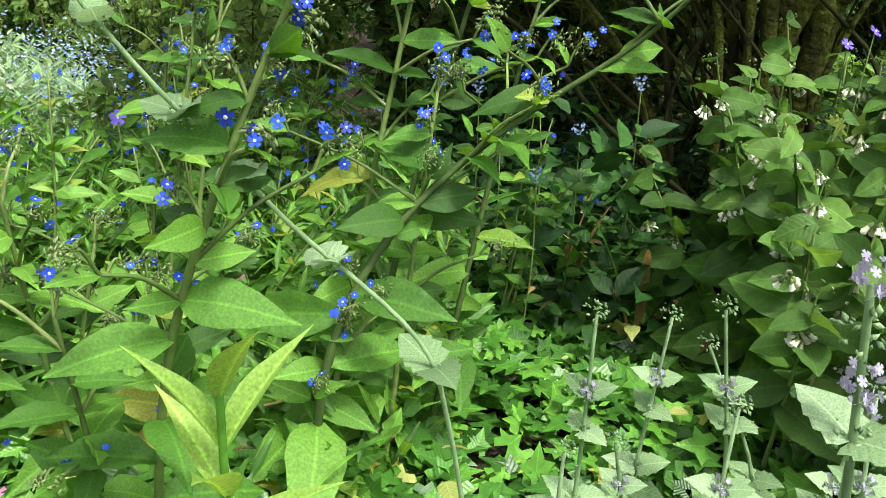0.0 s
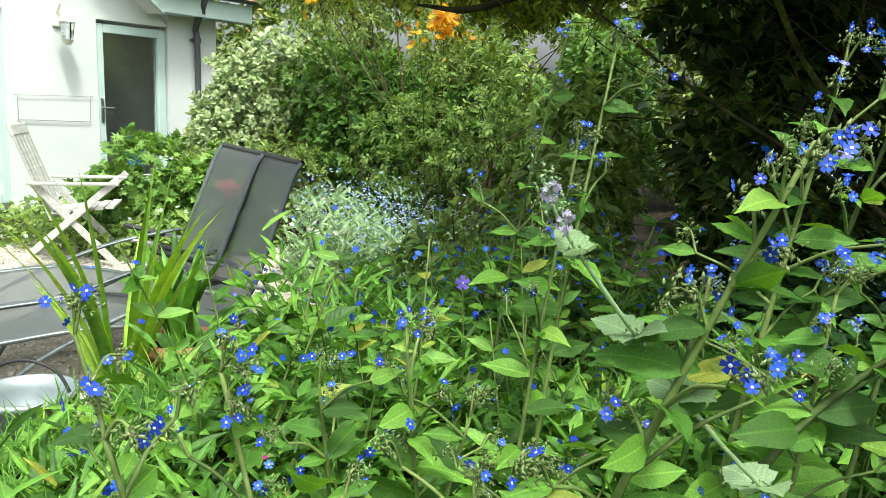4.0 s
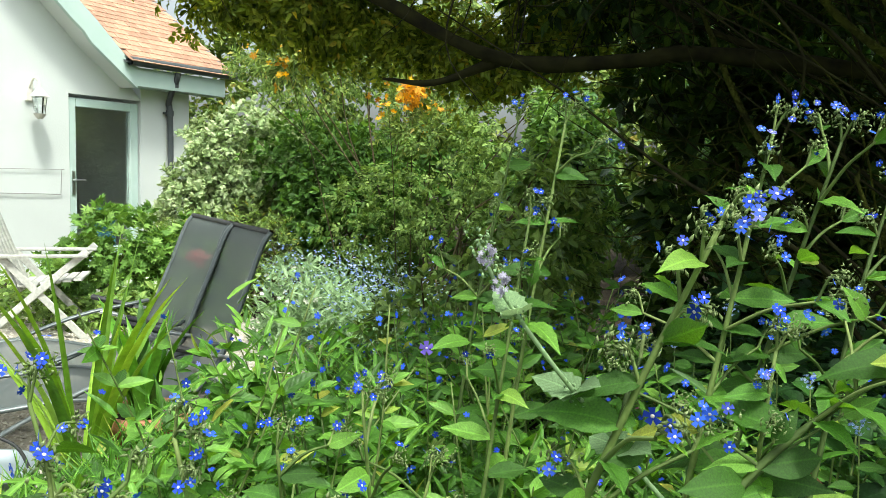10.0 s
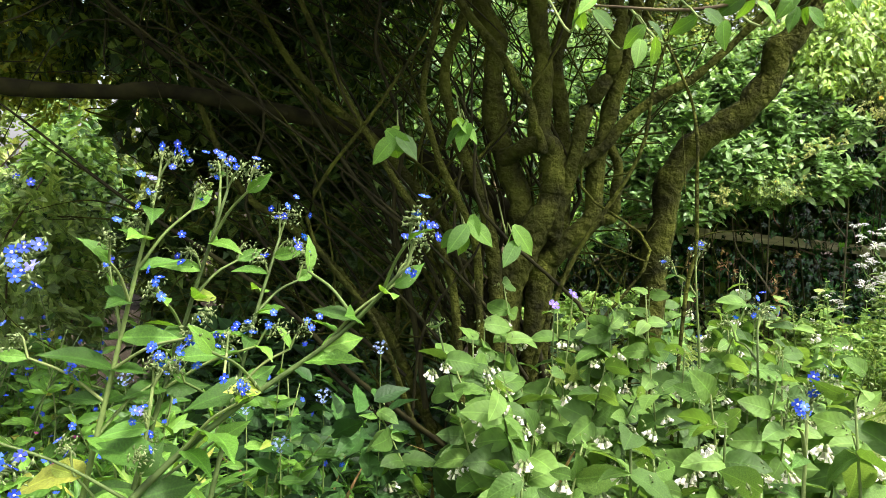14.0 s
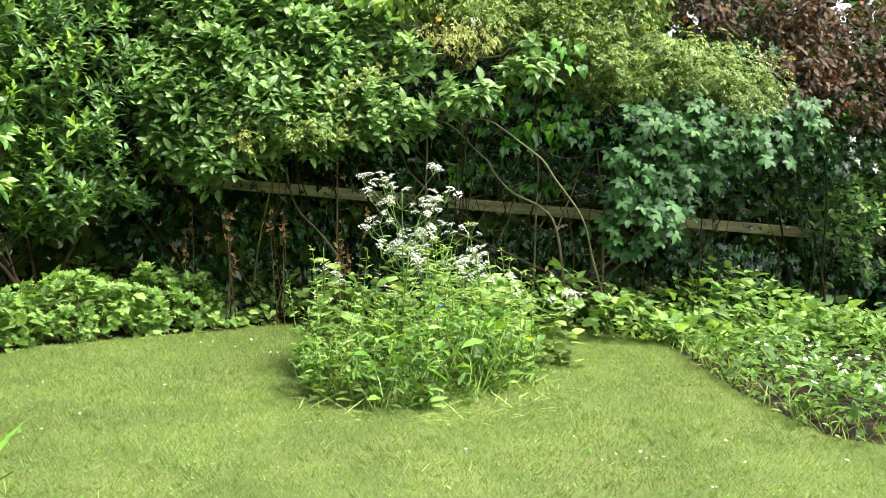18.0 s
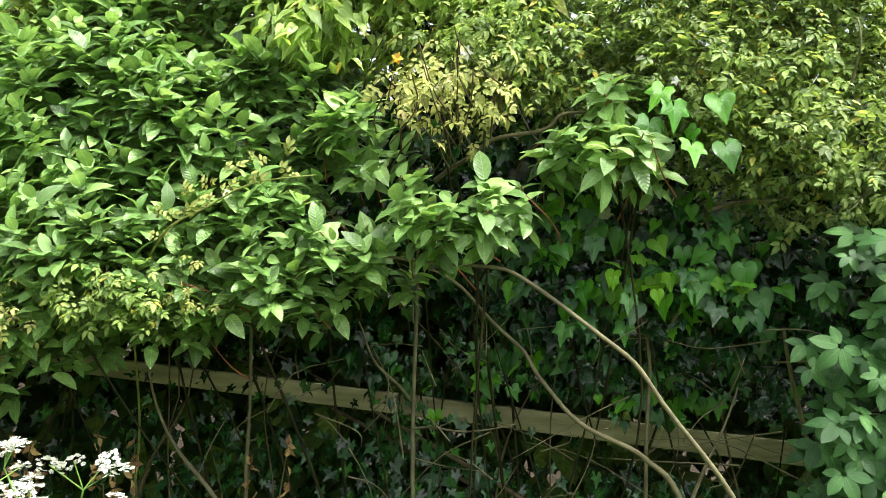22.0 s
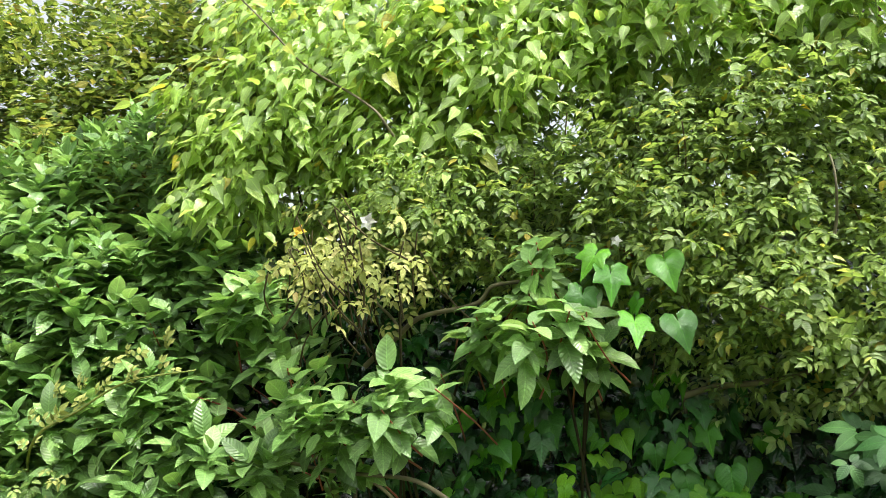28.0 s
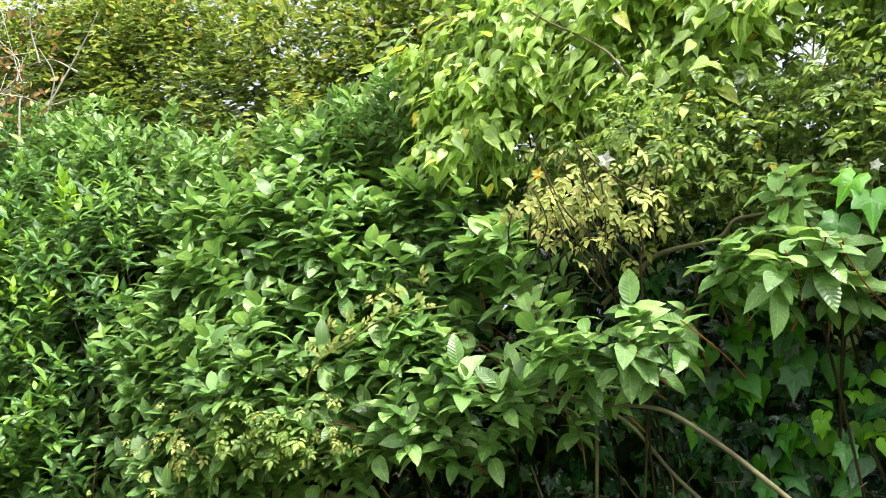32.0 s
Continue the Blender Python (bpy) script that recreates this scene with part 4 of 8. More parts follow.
face_shrub("rambling_rose", "rambling rose with small light green leaflets", [(0.45, 2.18, 0.6, 0.26, 0.05), (0.95, 2.2, 0.5, 0.36, 0.12), (1.25, 1.9, 0.5, 0.3, 0.15), (0.15, 2.22, 0.4, 0.16, 0.15), (1.6, 1.84, 0.45, 0.27, 0.25), (0.75, 2.0, 0.35, 0.12, 0.05), (1.1, 2.45, 0.4, 0.2, 0.0), (2.0, 1.75, 0.4, 0.35, 0.2), (-0.95, 1.36, 0.28, 0.12, 0.42)],
           hanging, T_PINNATE, M_ROSE, 0.067, 950, 3, 340, base_s=1.0, r0=0.007, shoots=60, down=0.5)
face_shrub("rambling_rose", "yellowing spray of rambling rose with dry leaflets", [(0.05, 2.0, 0.22, 0.13, 0.42)], hanging, T_PINNATE, M_YELLEAF, 0.065, 560, 3, 100, n_branch=4, r0=0.005, shoots=30, down=1.1)
face_shrub("rambling_rose", "yellowing rose spray with thin stalks", [(-1.3, 1.3, 0.09, 0.12, 0.55), (-0.7, 1.38, 0.1, 0.06, 0.5)], hanging, T_PINNATE, M_YELLEAF, 0.05, 800, 2, 30, n_branch=3, r0=0.005)
face_shrub("lilac", "lilac with bright green heart shaped leaves", [(-0.45, 2.4, 0.35, 0.28, 0.1), (-0.15, 2.65, 0.5, 0.28, 0.05), (0.3, 2.68, 0.5, 0.28, 0.02), (0.85, 2.72, 0.5, 0.26, 0.02), (1.35, 2.7, 0.28, 0.3, 0.02), (0.1, 2.42, 0.4, 0.16, 0.05), (1.5, 2.45, 0.16, 0.25, 0.0), (-0.65, 2.65, 0.25, 0.25, 0.0), (-0.3, 2.9, 0.35, 0.18, -0.05), (0.35, 2.95, 0.5, 0.14, -0.05), (1.0, 2.95, 0.4, 0.14, -0.05), (-0.55, 3.05, 0.4, 0.3, -0.2), (0.1, 3.08, 0.5, 0.2, -0.2), (0.7, 3.05, 0.5, 0.18, -0.2), (1.2, 3.05, 0.3, 0.18, -0.2)],
           hanging, T_LILAC, M_LILAC, 0.072, 560, 6, 280, base_s=0.2, r0=0.016, down=0.9)
face_shrub("honeysuckle", "tall yellow green hedge with small leaves behind the shrubs", [(-1.25, 2.9, 0.7, 0.5, -0.35), (-1.15, 3.35, 0.6, 0.4, -0.45), (-0.75, 2.75, 0.35, 0.3, -0.2), (-2.0, 3.0, 0.8, 0.7, -0.4), (-2.9, 3.1, 0.9, 0.8, -0.4), (-3.9, 3.2, 0.9, 0.9, -0.4), (-4.9, 3.2, 0.9, 0.9, -0.4), (-1.5, 2.5, 0.5, 0.3, -0.15), (-4.6, 3.8, 0.9, 0.5, -0.4), (-3.6, 3.7, 0.9, 0.4, -0.4)], hanging, T_MIN, M_HONEY, 0.062, 480, 9, 0, base_s=-1.5, depth=0.5, length=0.2, down=0.3)
face_shrub("cotoneaster", "shrub with rounded dark green leaves", [(-1.9, 2.35, 0.6, 0.3, -0.05), (-2.7, 2.5, 0.6, 0.35, -0.05), (-3.6, 2.7, 0.7, 0.4, -0.1), (-1.15, 2.5, 0.45, 0.22, -0.05)], rosettes, T_MIN, M_CORNEL, 0.075, 420, 8, 0, base_s=-2.4)
face_shrub("creeper", "creeper with dark green leaves in fans of five", [(1.38, 1.38, 0.28, 0.24, 0.24), (1.62, 1.52, 0.25, 0.16, 0.3), (1.4, 1.05, 0.3, 0.25, 0.22), (1.9, 1.4, 0.4, 0.28, 0.15), (1.35, 0.8, 0.25, 0.2, 0.2), (2.4, 1.5, 0.3, 0.25, 0.1)], facing, T_FIVE, M_CREEPER, 0.07, 210, 3, 200, base_s=1.6, depth=0.16)
face_shrub("copper_beech", "copper leaved tree with brownish purple foliage", [(1.72, 2.65, 0.22, 0.42, -0.02), (1.95, 2.45, 0.3, 0.45, -0.05), (1.85, 2.75, 0.4, 0.35, -0.1), (2.4, 2.6, 0.5, 0.5, -0.1), (2.7, 2.1, 0.45, 0.45, -0.1), (3.0, 2.3, 0.6, 0.5, -0.1), (3.9, 2.3, 0.8, 0.6, 0.0), (1.75, 2.3, 0.2, 0.12, 0.1), (4.8, 2.4, 0.8, 0.7, 0.0), (2.5, 1.85, 0.4, 0.3, 0.1), (3.05, 1.8, 0.4, 0.3, 0.1)], hanging, T_SMALL, M_COPPER, 0.06, 210, 6, 150, base_s=3.0, r0=0.022)
face_shrub("privet", "green hedge shrub under the copper leaved tree", [(1.9, 2.3, 0.35, 0.4, -0.35), (2.2, 2.2, 0.5, 0.35, -0.3), (2.7, 1.6, 0.5, 0.45, -0.2), (3.3, 1.3, 0.6, 0.9, -0.2), (4.3, 1.2, 0.8, 1.0, -0.2), (5.2, 1.1, 0.8, 1.0, -0.2)], rosettes, T_SMALL, M_VIBURNUM, 0.07, 200, 7, 0, base_s=3.4)


M_WALLIVY = leaf_mat("wall_ivy_leaf", (0.015, 0.08, 0.015), (0.024, 0.115, 0.019), (0.055, 0.2, 0.026), 0.2, 0.1, spec=0.7, veins=0.2)
M_YOUNGIVY = leaf_mat("young_ivy_leaf", (0.1, 0.3, 0.015), (0.15, 0.4, 0.02), (0.2, 0.46, 0.03), 0.22, 0.3, spec=0.5, veins=0.12)
M_BIGIVY = leaf_mat("large_ivy_leaf", (0.045, 0.2, 0.012), (0.07, 0.27, 0.015), (0.12, 0.34, 0.02), 0.2, 0.25, spec=0.5, veins=0.12)


def ivy_wall():
    b = hp(1.0, -0.6, 0.0)
    iv = thing("climbing_ivy", tuple(b), "glossy dark green ivy climbing the fence", "ivy")
    n = 21000
    s, z = rng.uniform(-2.5, 6.0, n), rng.uniform(0.02, 2.1, n)
    high = smooth01(0.95, 1.35, z) * smooth01(-0.6, -0.1, s)
    d = -0.48 + 0.12 * np.sin(3.3 * s + 1.2) * np.sin(3.9 * z) + rng.uniform(-0.15, 0.08, n) + 0.32 * high + 0.1 * smooth01(1.3, 2.0, s)
    rail = 0.835 - 0.055 * s
    patchy = np.sin(5.1 * s) * np.sin(6.3 * z + 2 * s) + np.sin(2.1 * s + 4 * z)
    keep = (rng.random(n) < np.where((s < -0.5) & (z < 1.2), 0.4, np.where(patchy > -0.9, 1.0, 0.25)))
    keep &= ~((np.abs(z - rail - 0.04) < 0.13) & (s > -2.0) & (s < 2.95) & (rng.random(n) < np.where(s < 0.1, 0.6, 0.93)))
    s, z, d = s[keep], z[keep], d[keep]
    at = hp(s, d, z)
    k = len(at)
    old = rng.random(k) < np.where(z < 0.9, 0.7, 0.78)
    # clusters of fresh leaves; the fourth is the youngest
    cs, cd, cz, cn = [], [], [], []
    for s0, z0, rs, rz, m in ((0.9, 1.45, 0.12, 0.1, 34), (0.8, 1.68, 0.08, 0.06, 12), (0.38, 1.7, 0.07, 0.1, 22), (0.68, 1.44, 0.2, 0.08, 46), (0.42, 1.62, 0.13, 0.08, 26), (0.48, 1.36, 0.12, 0.08, 26), (0.3, 1.52, 0.1, 0.1, 22), (0.75, 1.02, 0.2, 0.1, 40), (0.15, 1.1, 0.2, 0.07, 34), (0.85, 1.62, 0.15, 0.08, 20), (-0.1, 0.95, 0.1, 0.05, 10), (0.45, 0.93, 0.25, 0.07, 26), (-0.05, 1.3, 0.15, 0.1, 16), (-0.35, 0.55, 0.3, 0.1, 20), (0.2, 0.5, 0.4, 0.12, 40)):
        cs.append(s0 + rs * rng.normal(0, 0.6, m))
        cz.append(z0 + rz * rng.normal(0, 0.6, m))
        cd.append(np.full(m, 0.06 if z0 > 1.2 else -0.3) + rng.normal(0, 0.04, m))
    fresh = hp(np.concatenate(cs), np.concatenate(cd), np.concatenate(cz))
    big = hp(np.array([0.71, 0.78, 0.83, 0.76, 0.65, 0.85, 0.69]), 0.36, np.array([1.95, 1.87, 1.97, 1.83, 1.9, 1.83, 1.99]))

    def hang(p, wild=0.6):
        m = len(p)
        return unit(np.array([0, 0, -1.0]) + 0.35 * HEDGE_D + rng.normal(0, wild, (m, 3))), unit(HEDGE_D * 1.0 + UP * 1.0 + rng.normal(0, wild, (m, 3)))

    me = [mesh_of("leaf", *tpl, m) for m in (M_WALLIVY, M_BIGIVY, M_YOUNGIVY) for tpl in (T_IVYFINE, T_IVYHEART)]
    for p, wild, lo, hi in ((fresh[:285], 0.55, 0.036, 0.088), (big, 0.35, 0.07, 0.1)):
        al, fa = hang(p, wild)
        for i in range(len(p)):
            age = 1 if wild < 0.5 or rng.random() < 0.3 else (2 if 68 <= i < 114 and rng.random() < 0.8 else 0)
            under(iv, "leaf", me[2 * age + (i % 2 if wild > 0.5 else i % 3 // 2)], leaf_pose(p[i] - b, al[i], fa[i], rng.uniform(lo, hi)))
    along, face = hang(at)
    sz = rng.uniform(0.035, 0.08, k) * np.where(z > 1.1, 1.1, 1.0)
    close = (s > -0.5) & (s < 1.6) & (z > 0.95)
    for m, w, tpl in ((M_WALLIVY, ~old & ~close, T_IVY), (M_IVYDARK, old & ~close, T_IVY), (M_WALLIVY, ~old & close, T_IVYFINE), (M_IVYDARK, old & close, T_IVYFINE)):
        grown(iv, "foliage", placed(tpl, at[w], along[w], face[w], sz[w]), m, kind="stuff")
    # added backing of dark leaves, stands in for shade behind the ivy
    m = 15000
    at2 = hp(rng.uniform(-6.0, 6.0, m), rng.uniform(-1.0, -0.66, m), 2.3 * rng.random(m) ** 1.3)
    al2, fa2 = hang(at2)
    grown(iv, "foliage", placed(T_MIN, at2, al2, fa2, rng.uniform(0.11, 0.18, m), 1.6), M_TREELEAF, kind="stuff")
    for i in range(18):
        s0 = rng.uniform(-1.8, 4.5)
        pts = curve_points([hp(s0, -0.42, 0.0), hp(s0 + rng.normal(0, 0.1), -0.38, 0.5), hp(s0 + rng.normal(0, 0.2), -0.36, 1.0), hp(s0 + rng.normal(0, 0.35), -0.25, 1.6)], 5)
        grown(iv, "stem", tube(pts, np.linspace(rng.uniform(0.004, 0.008), 0.002, len(pts)), 5), M_TWIG)


ivy_wall()

M_LIMB = solid_mat("pale_branch_bark", (0.075, 0.065, 0.033), (0.16, 0.15, 0.075), 18.0, 0.85, 0, 0.5, 60.0)


def old_shrub():
    """Bare arching branches that rise before the fence."""
    b = hp(0.9, 0.1, 0.0)
    sh = thing("old_shrub", tuple(b), "old shrub with long bare arching branches before the fence", "shrub")
    for pts, r0, r1 in (
        ([(1.2, 0.25, -0.02), (1.02, 0.32, 0.5), (0.89, 0.35, 0.83), (0.68, 0.36, 1.12), (0.55, 0.36, 1.24), (0.35, 0.36, 1.39), (0.18, 0.35, 1.45), (-0.1, 0.3, 1.47), (-0.45, 0.22, 1.49), (-0.8, 0.15, 1.56)], 0.0085, 0.004),
        ([(0.9, 0.1, -0.02), (0.86, 0.1, 0.4), (0.77, 0.1, 0.76), (0.67, 0.1, 0.88), (0.49, 0.1, 0.95), (0.35, 0.1, 1.09), (0.27, 0.1, 1.19), (0.15, 0.1, 1.31), (-0.05, 0.08, 1.45), (-0.3, 0.05, 1.52)], 0.011, 0.004),
        ([(0.8, 0.1, 0.72), (0.88, 0.06, 0.9), (0.95, 0.0, 1.1)], 0.007, 0.003),
        ([(0.69, -0.1, 0.0), (0.69, -0.1, 0.86), (0.67, -0.1, 1.24), (0.6, -0.1, 1.5)], 0.008, 0.005),
        ([(-0.1, -0.1, 0.0), (-0.12, -0.1, 0.83), (-0.14, -0.1, 1.4), (-0.1, -0.1, 1.7)], 0.009, 0.005),
        ([(-0.12, -0.1, 0.95), (-0.25, -0.06, 1.1), (-0.33, -0.02, 1.25)], 0.006, 0.003),
        ([(-0.12, -0.08, 0.88), (0.05, 0.0, 0.9), (0.25, 0.05, 0.94)], 0.005, 0.002),
        ([(-0.75, -0.1, 0.0), (-0.75, -0.1, 0.58), (-0.77, -0.1, 1.08), (-0.7, 0.0, 1.5)], 0.009, 0.005),
        ([(-0.7, 0.0, 0.4), (-0.89, 0.0, 0.67), (-1.04, 0.0, 0.81), (-1.1, 0.05, 1.1)], 0.01, 0.004),
        ([(1.22, -0.1, 0.0), (1.2, -0.1, 0.75), (1.18, -0.1, 0.95), (1.1, 0.0, 1.3)], 0.012, 0.006),
        ([(-0.05, 0.05, 1.75), (0.05, 0.12, 1.8), (0.14, 0.18, 1.85), (0.32, 0.2, 1.9), (0.41, 0.2, 1.94), (0.7, 0.1, 1.99)], 0.009, 0.005),
        ([(0.1, 0.15, 1.83), (0.05, 0.2, 1.92), (0.07, 0.22, 2.02)], 0.005, 0.002),
        ([(0.75, 0.0, 1.3), (0.86, 0.05, 1.5), (0.82, 0.0, 1.75)], 0.007, 0.004),
        ([(0.85, 0.1, 1.66), (1.0, 0.12, 1.69), (1.15, 0.1, 1.72)], 0.009, 0.006),
        ([(0.2, -0.1, 2.1), (0.09, 0.2, 2.4), (-0.01, 0.24, 2.5), (-0.25, 0.24, 2.7), (-0.46, 0.24, 2.92), (-0.6, 0.2, 3.1)], 0.005, 0.002),
        ([(1.55, -0.1, 2.0), (1.6, -0.05, 2.4), (1.85, -0.05, 2.75), (2.1, 0.0, 3.0)], 0.014, 0.008),
        ([(1.2, 0.3, 2.0), (1.21, 0.36, 2.08), (1.19, 0.36, 2.17)], 0.004, 0.002),
    ):
        p = curve_points([hp(*q) for q in pts], 6)
        p = p + 0.007 * np.sin(0.55 * np.arange(len(p))[:, None] * np.array([[1.3, 0.9, 1.1]]))
        grown(sh, "branch", tube(p, np.linspace(r0, r1, len(p)), 7), M_LIMB)
    # fine dead twigs low down
    for i in range(70):
        e = hp(rng.uniform(-1.0, 1.4), rng.uniform(-0.2, 0.15), rng.uniform(0.5, 1.3))
        f = e + HEDGE_S * rng.normal(0, 0.2) + UP * rng.normal(0.05, 0.14) + HEDGE_D * rng.normal(0, 0.08)
        p = curve_points([e, (e + f) / 2 + rng.normal(0, 0.03, 3), f], 4)
        grown(sh, "twig", tube(p, np.linspace(0.003, 0.0012, len(p)), 4), M_LIMB)


old_shrub()


def dead_shrub():
    b = hp(-3.5, -0.2, 0.0)
    sh = thing("dead_shrub", tuple(b), "bare grey twigs with a few orange dead leaves in the hedge", "shrub")
    for i in range(34):
        e = hp(rng.uniform(-4.2, -3.0), rng.uniform(0.0, 0.35), rng.uniform(2.6, 3.2))
        f = e + HEDGE_S * rng.normal(0, 0.35) + UP * rng.uniform(0.05, 0.6) + HEDGE_D * rng.normal(0.05, 0.1)
        p = curve_points([e, (e + f) / 2 + rng.normal(0, 0.06, 3), f], 5)
        grown(sh, "twig", tube(p, np.linspace(0.006, 0.002, len(p)), 5), M_GREYTWIG)
    p = curve_points([b, hp(-3.5, -0.1, 1.5), hp(-3.6, 0.1, 2.7)], 5)
    grown(sh, "branch", tube(p, np.linspace(0.02, 0.008, len(p)), 6), M_GREYTWIG)
    n = 130
    at = hp(rng.uniform(-4.2, -3.3, n), rng.uniform(0.0, 0.3, n), rng.uniform(2.8, 3.5, n))
    grown(sh, "foliage", placed(T_SMALL, at, rng.normal(0, 1, (n, 3)), rng.normal(0, 1, (n, 3)), 0.055), M_DEAD, kind="stuff")


M_GREYTWIG = solid_mat("grey_twig", (0.25, 0.23, 0.19), (0.4, 0.38, 0.33), 18.0, 0.85, 0, 0.4, 60.0)
dead_shrub()


def rose_sprig():
    b = hp(-1.4, -0.3, 0.0)
    sp = thing("rose_shoot", tuple(b), "long pale yellow rose shoot with tiny yellow leaflets", "shrub")
    p = curve_points([hp(-1.4, -0.3, 0.0), hp(-1.3, -0.25, 0.7), hp(-1.1, 0.15, 1.25), hp(-0.79, 0.52, 1.5), hp(-0.63, 0.53, 1.6), hp(-0.49, 0.53, 1.67), hp(-0.31, 0.5, 1.7)], 6)
    grown(sp, "stem", tube(p, np.linspace(0.006, 0.002, len(p)), 6), M_YELLEAF)
    me = mesh_of("leaf", *T_PINNATE, M_YELLEAF)
    for i in range(16, len(p)):
        for q in range(2 if i % 3 == 0 else 0):
            for lift in (0.0, 0.06):
                under(sp, "leaf", me, leaf_pose(p[i] - b + UP * lift, unit(UP * 0.8 + HEDGE_S * (q * 1.2 - 0.6) + rng.normal(0, 0.3, 3)), HEDGE_D + rng.normal(0, 0.3, 3), rng.uniform(0.04, 0.065)))


rose_sprig()


def hedge_flowers():
    for s, d, z, mat, size, lab in ((0.11, 0.42, 2.08, M_WHITE, 0.026, "white rose flower in the hedge"), (-0.11, 0.38, 2.08, M_YELLOWFL, 0.022, "yellow flower in the hedge"), (0.72, 0.3, 2.02, M_WHITE, 0.016, "small white flower in the hedge")):
        c = hp(s, d, z)
        f = thing("flower", tuple(c), lab, "flower")
        for i in range(5):
            a = HEDGE_S * math.cos(i * 1.257) + UP * math.sin(i * 1.257)
            grown(f, "petal", placed(T_HEART, c[None], (a + 0.25 * HEDGE_D)[None], (HEDGE_D + 0.3 * UP)[None], size), mat)
        grown(f, "stalk", tube(np.array([c, c - UP * 0.06 - HEDGE_D * 0.1, c - UP * 0.15 - HEDGE_D * 0.3]), np.full(3, 0.002), 5), M_STEM)


hedge_flowers()

M_FENCE = solid_mat("weathered_fence", (0.17, 0.17, 0.08), (0.38, 0.35, 0.2), 4.0, 0.9, 0, 0.6, 40.0, 0.004, 0.25, (1, 1, 6))


def fence():
    b = hp(0.0, -0.8, 0.0)
    f = thing("fence", tuple(b), "weathered wooden rail fence half hidden by ivy", "fence")
    turn = math.degrees(math.atan2(HEDGE_S[1], HEDGE_S[0]))
    rail_z = lambda s: 0.875 - 0.055 * s
    for i in range(4):
        s0, s1 = i * 1.8 - 2.1, i * 1.8 - 0.31
        bm = bmesh.new()
        a = math.degrees(math.atan2(rail_z(s1) - rail_z(s0), 1.8))
        box(bm, (1.79, 0.04, 0.085), pose(0, 0, 0, 0, -a, 0), 0.006)
        part("rail", bm, M_FENCE, f, "grey green timber rail", pose(*(hp((s0 + s1) / 2, -0.58, (rail_z(s0) + rail_z(s1)) / 2) - b), 0, 0, turn))
        bm = bmesh.new()
        box(bm, (0.09, 0.09, 0.75), None, 0.008)
        part("post", bm, M_FENCE, f, "", pose(*(hp(s0, -0.82, 0.35) - b), 0, 0, turn))


fence()
hedge_shrub("hazel", "tall hedge shrub with mid green rounded leaves behind the fence", [(-2.4, -0.9, 2.2, 1.1, 0.5, 0.85), (-3.8, -0.9, 2.4, 1.2, 0.6, 0.95), (-5.2, -0.6, 2.2, 1.2, 0.7, 1.1)], T_MIN, M_CORNEL, 0.075, 70, 8, base_s=-3.0, widen=1.3)
# two added backings: they close sky gaps, their dark colour stands for shade
hedge_shrub("yew", "dark leafy backing added to close gaps behind the copper leaves", [(3.3, -1.55, 1.6, 0.9, 0.4, 1.3), (4.7, -1.5, 1.7, 0.9, 0.4, 1.4), (6.0, -1.5, 1.7, 0.9, 0.4, 1.4)], T_MIN, M_TREELEAF, 0.15, 60, 8, base_s=4.5, inner=0.3)
hedge_shrub("privet", "dense leafy backing added behind the fence, coloured dark as shade", [(s, -1.15, 1.85, 0.9, 0.4, 1.4) for s in (-5.0, -3.6, -2.2, -1.0, 0.2, 1.4, 2.6, 3.8, 5.0)], T_MIN, M_TREELEAF, 0.16, 38, 8, base_s=1.0, inner=0.3)

# ---- the old tree ----
TREE_O, TREE_R, TREE_V = np.array([1.9, 1.95, 0.0]), np.array([0.759, -0.651, 0.0]), np.array([0.651, 0.759, 0.0])


def tp(u, v, z):
    """A place in the tree: u across its fan of stems, v behind it, z up."""
    return TREE_O + u * TREE_R + v * TREE_V + z * UP


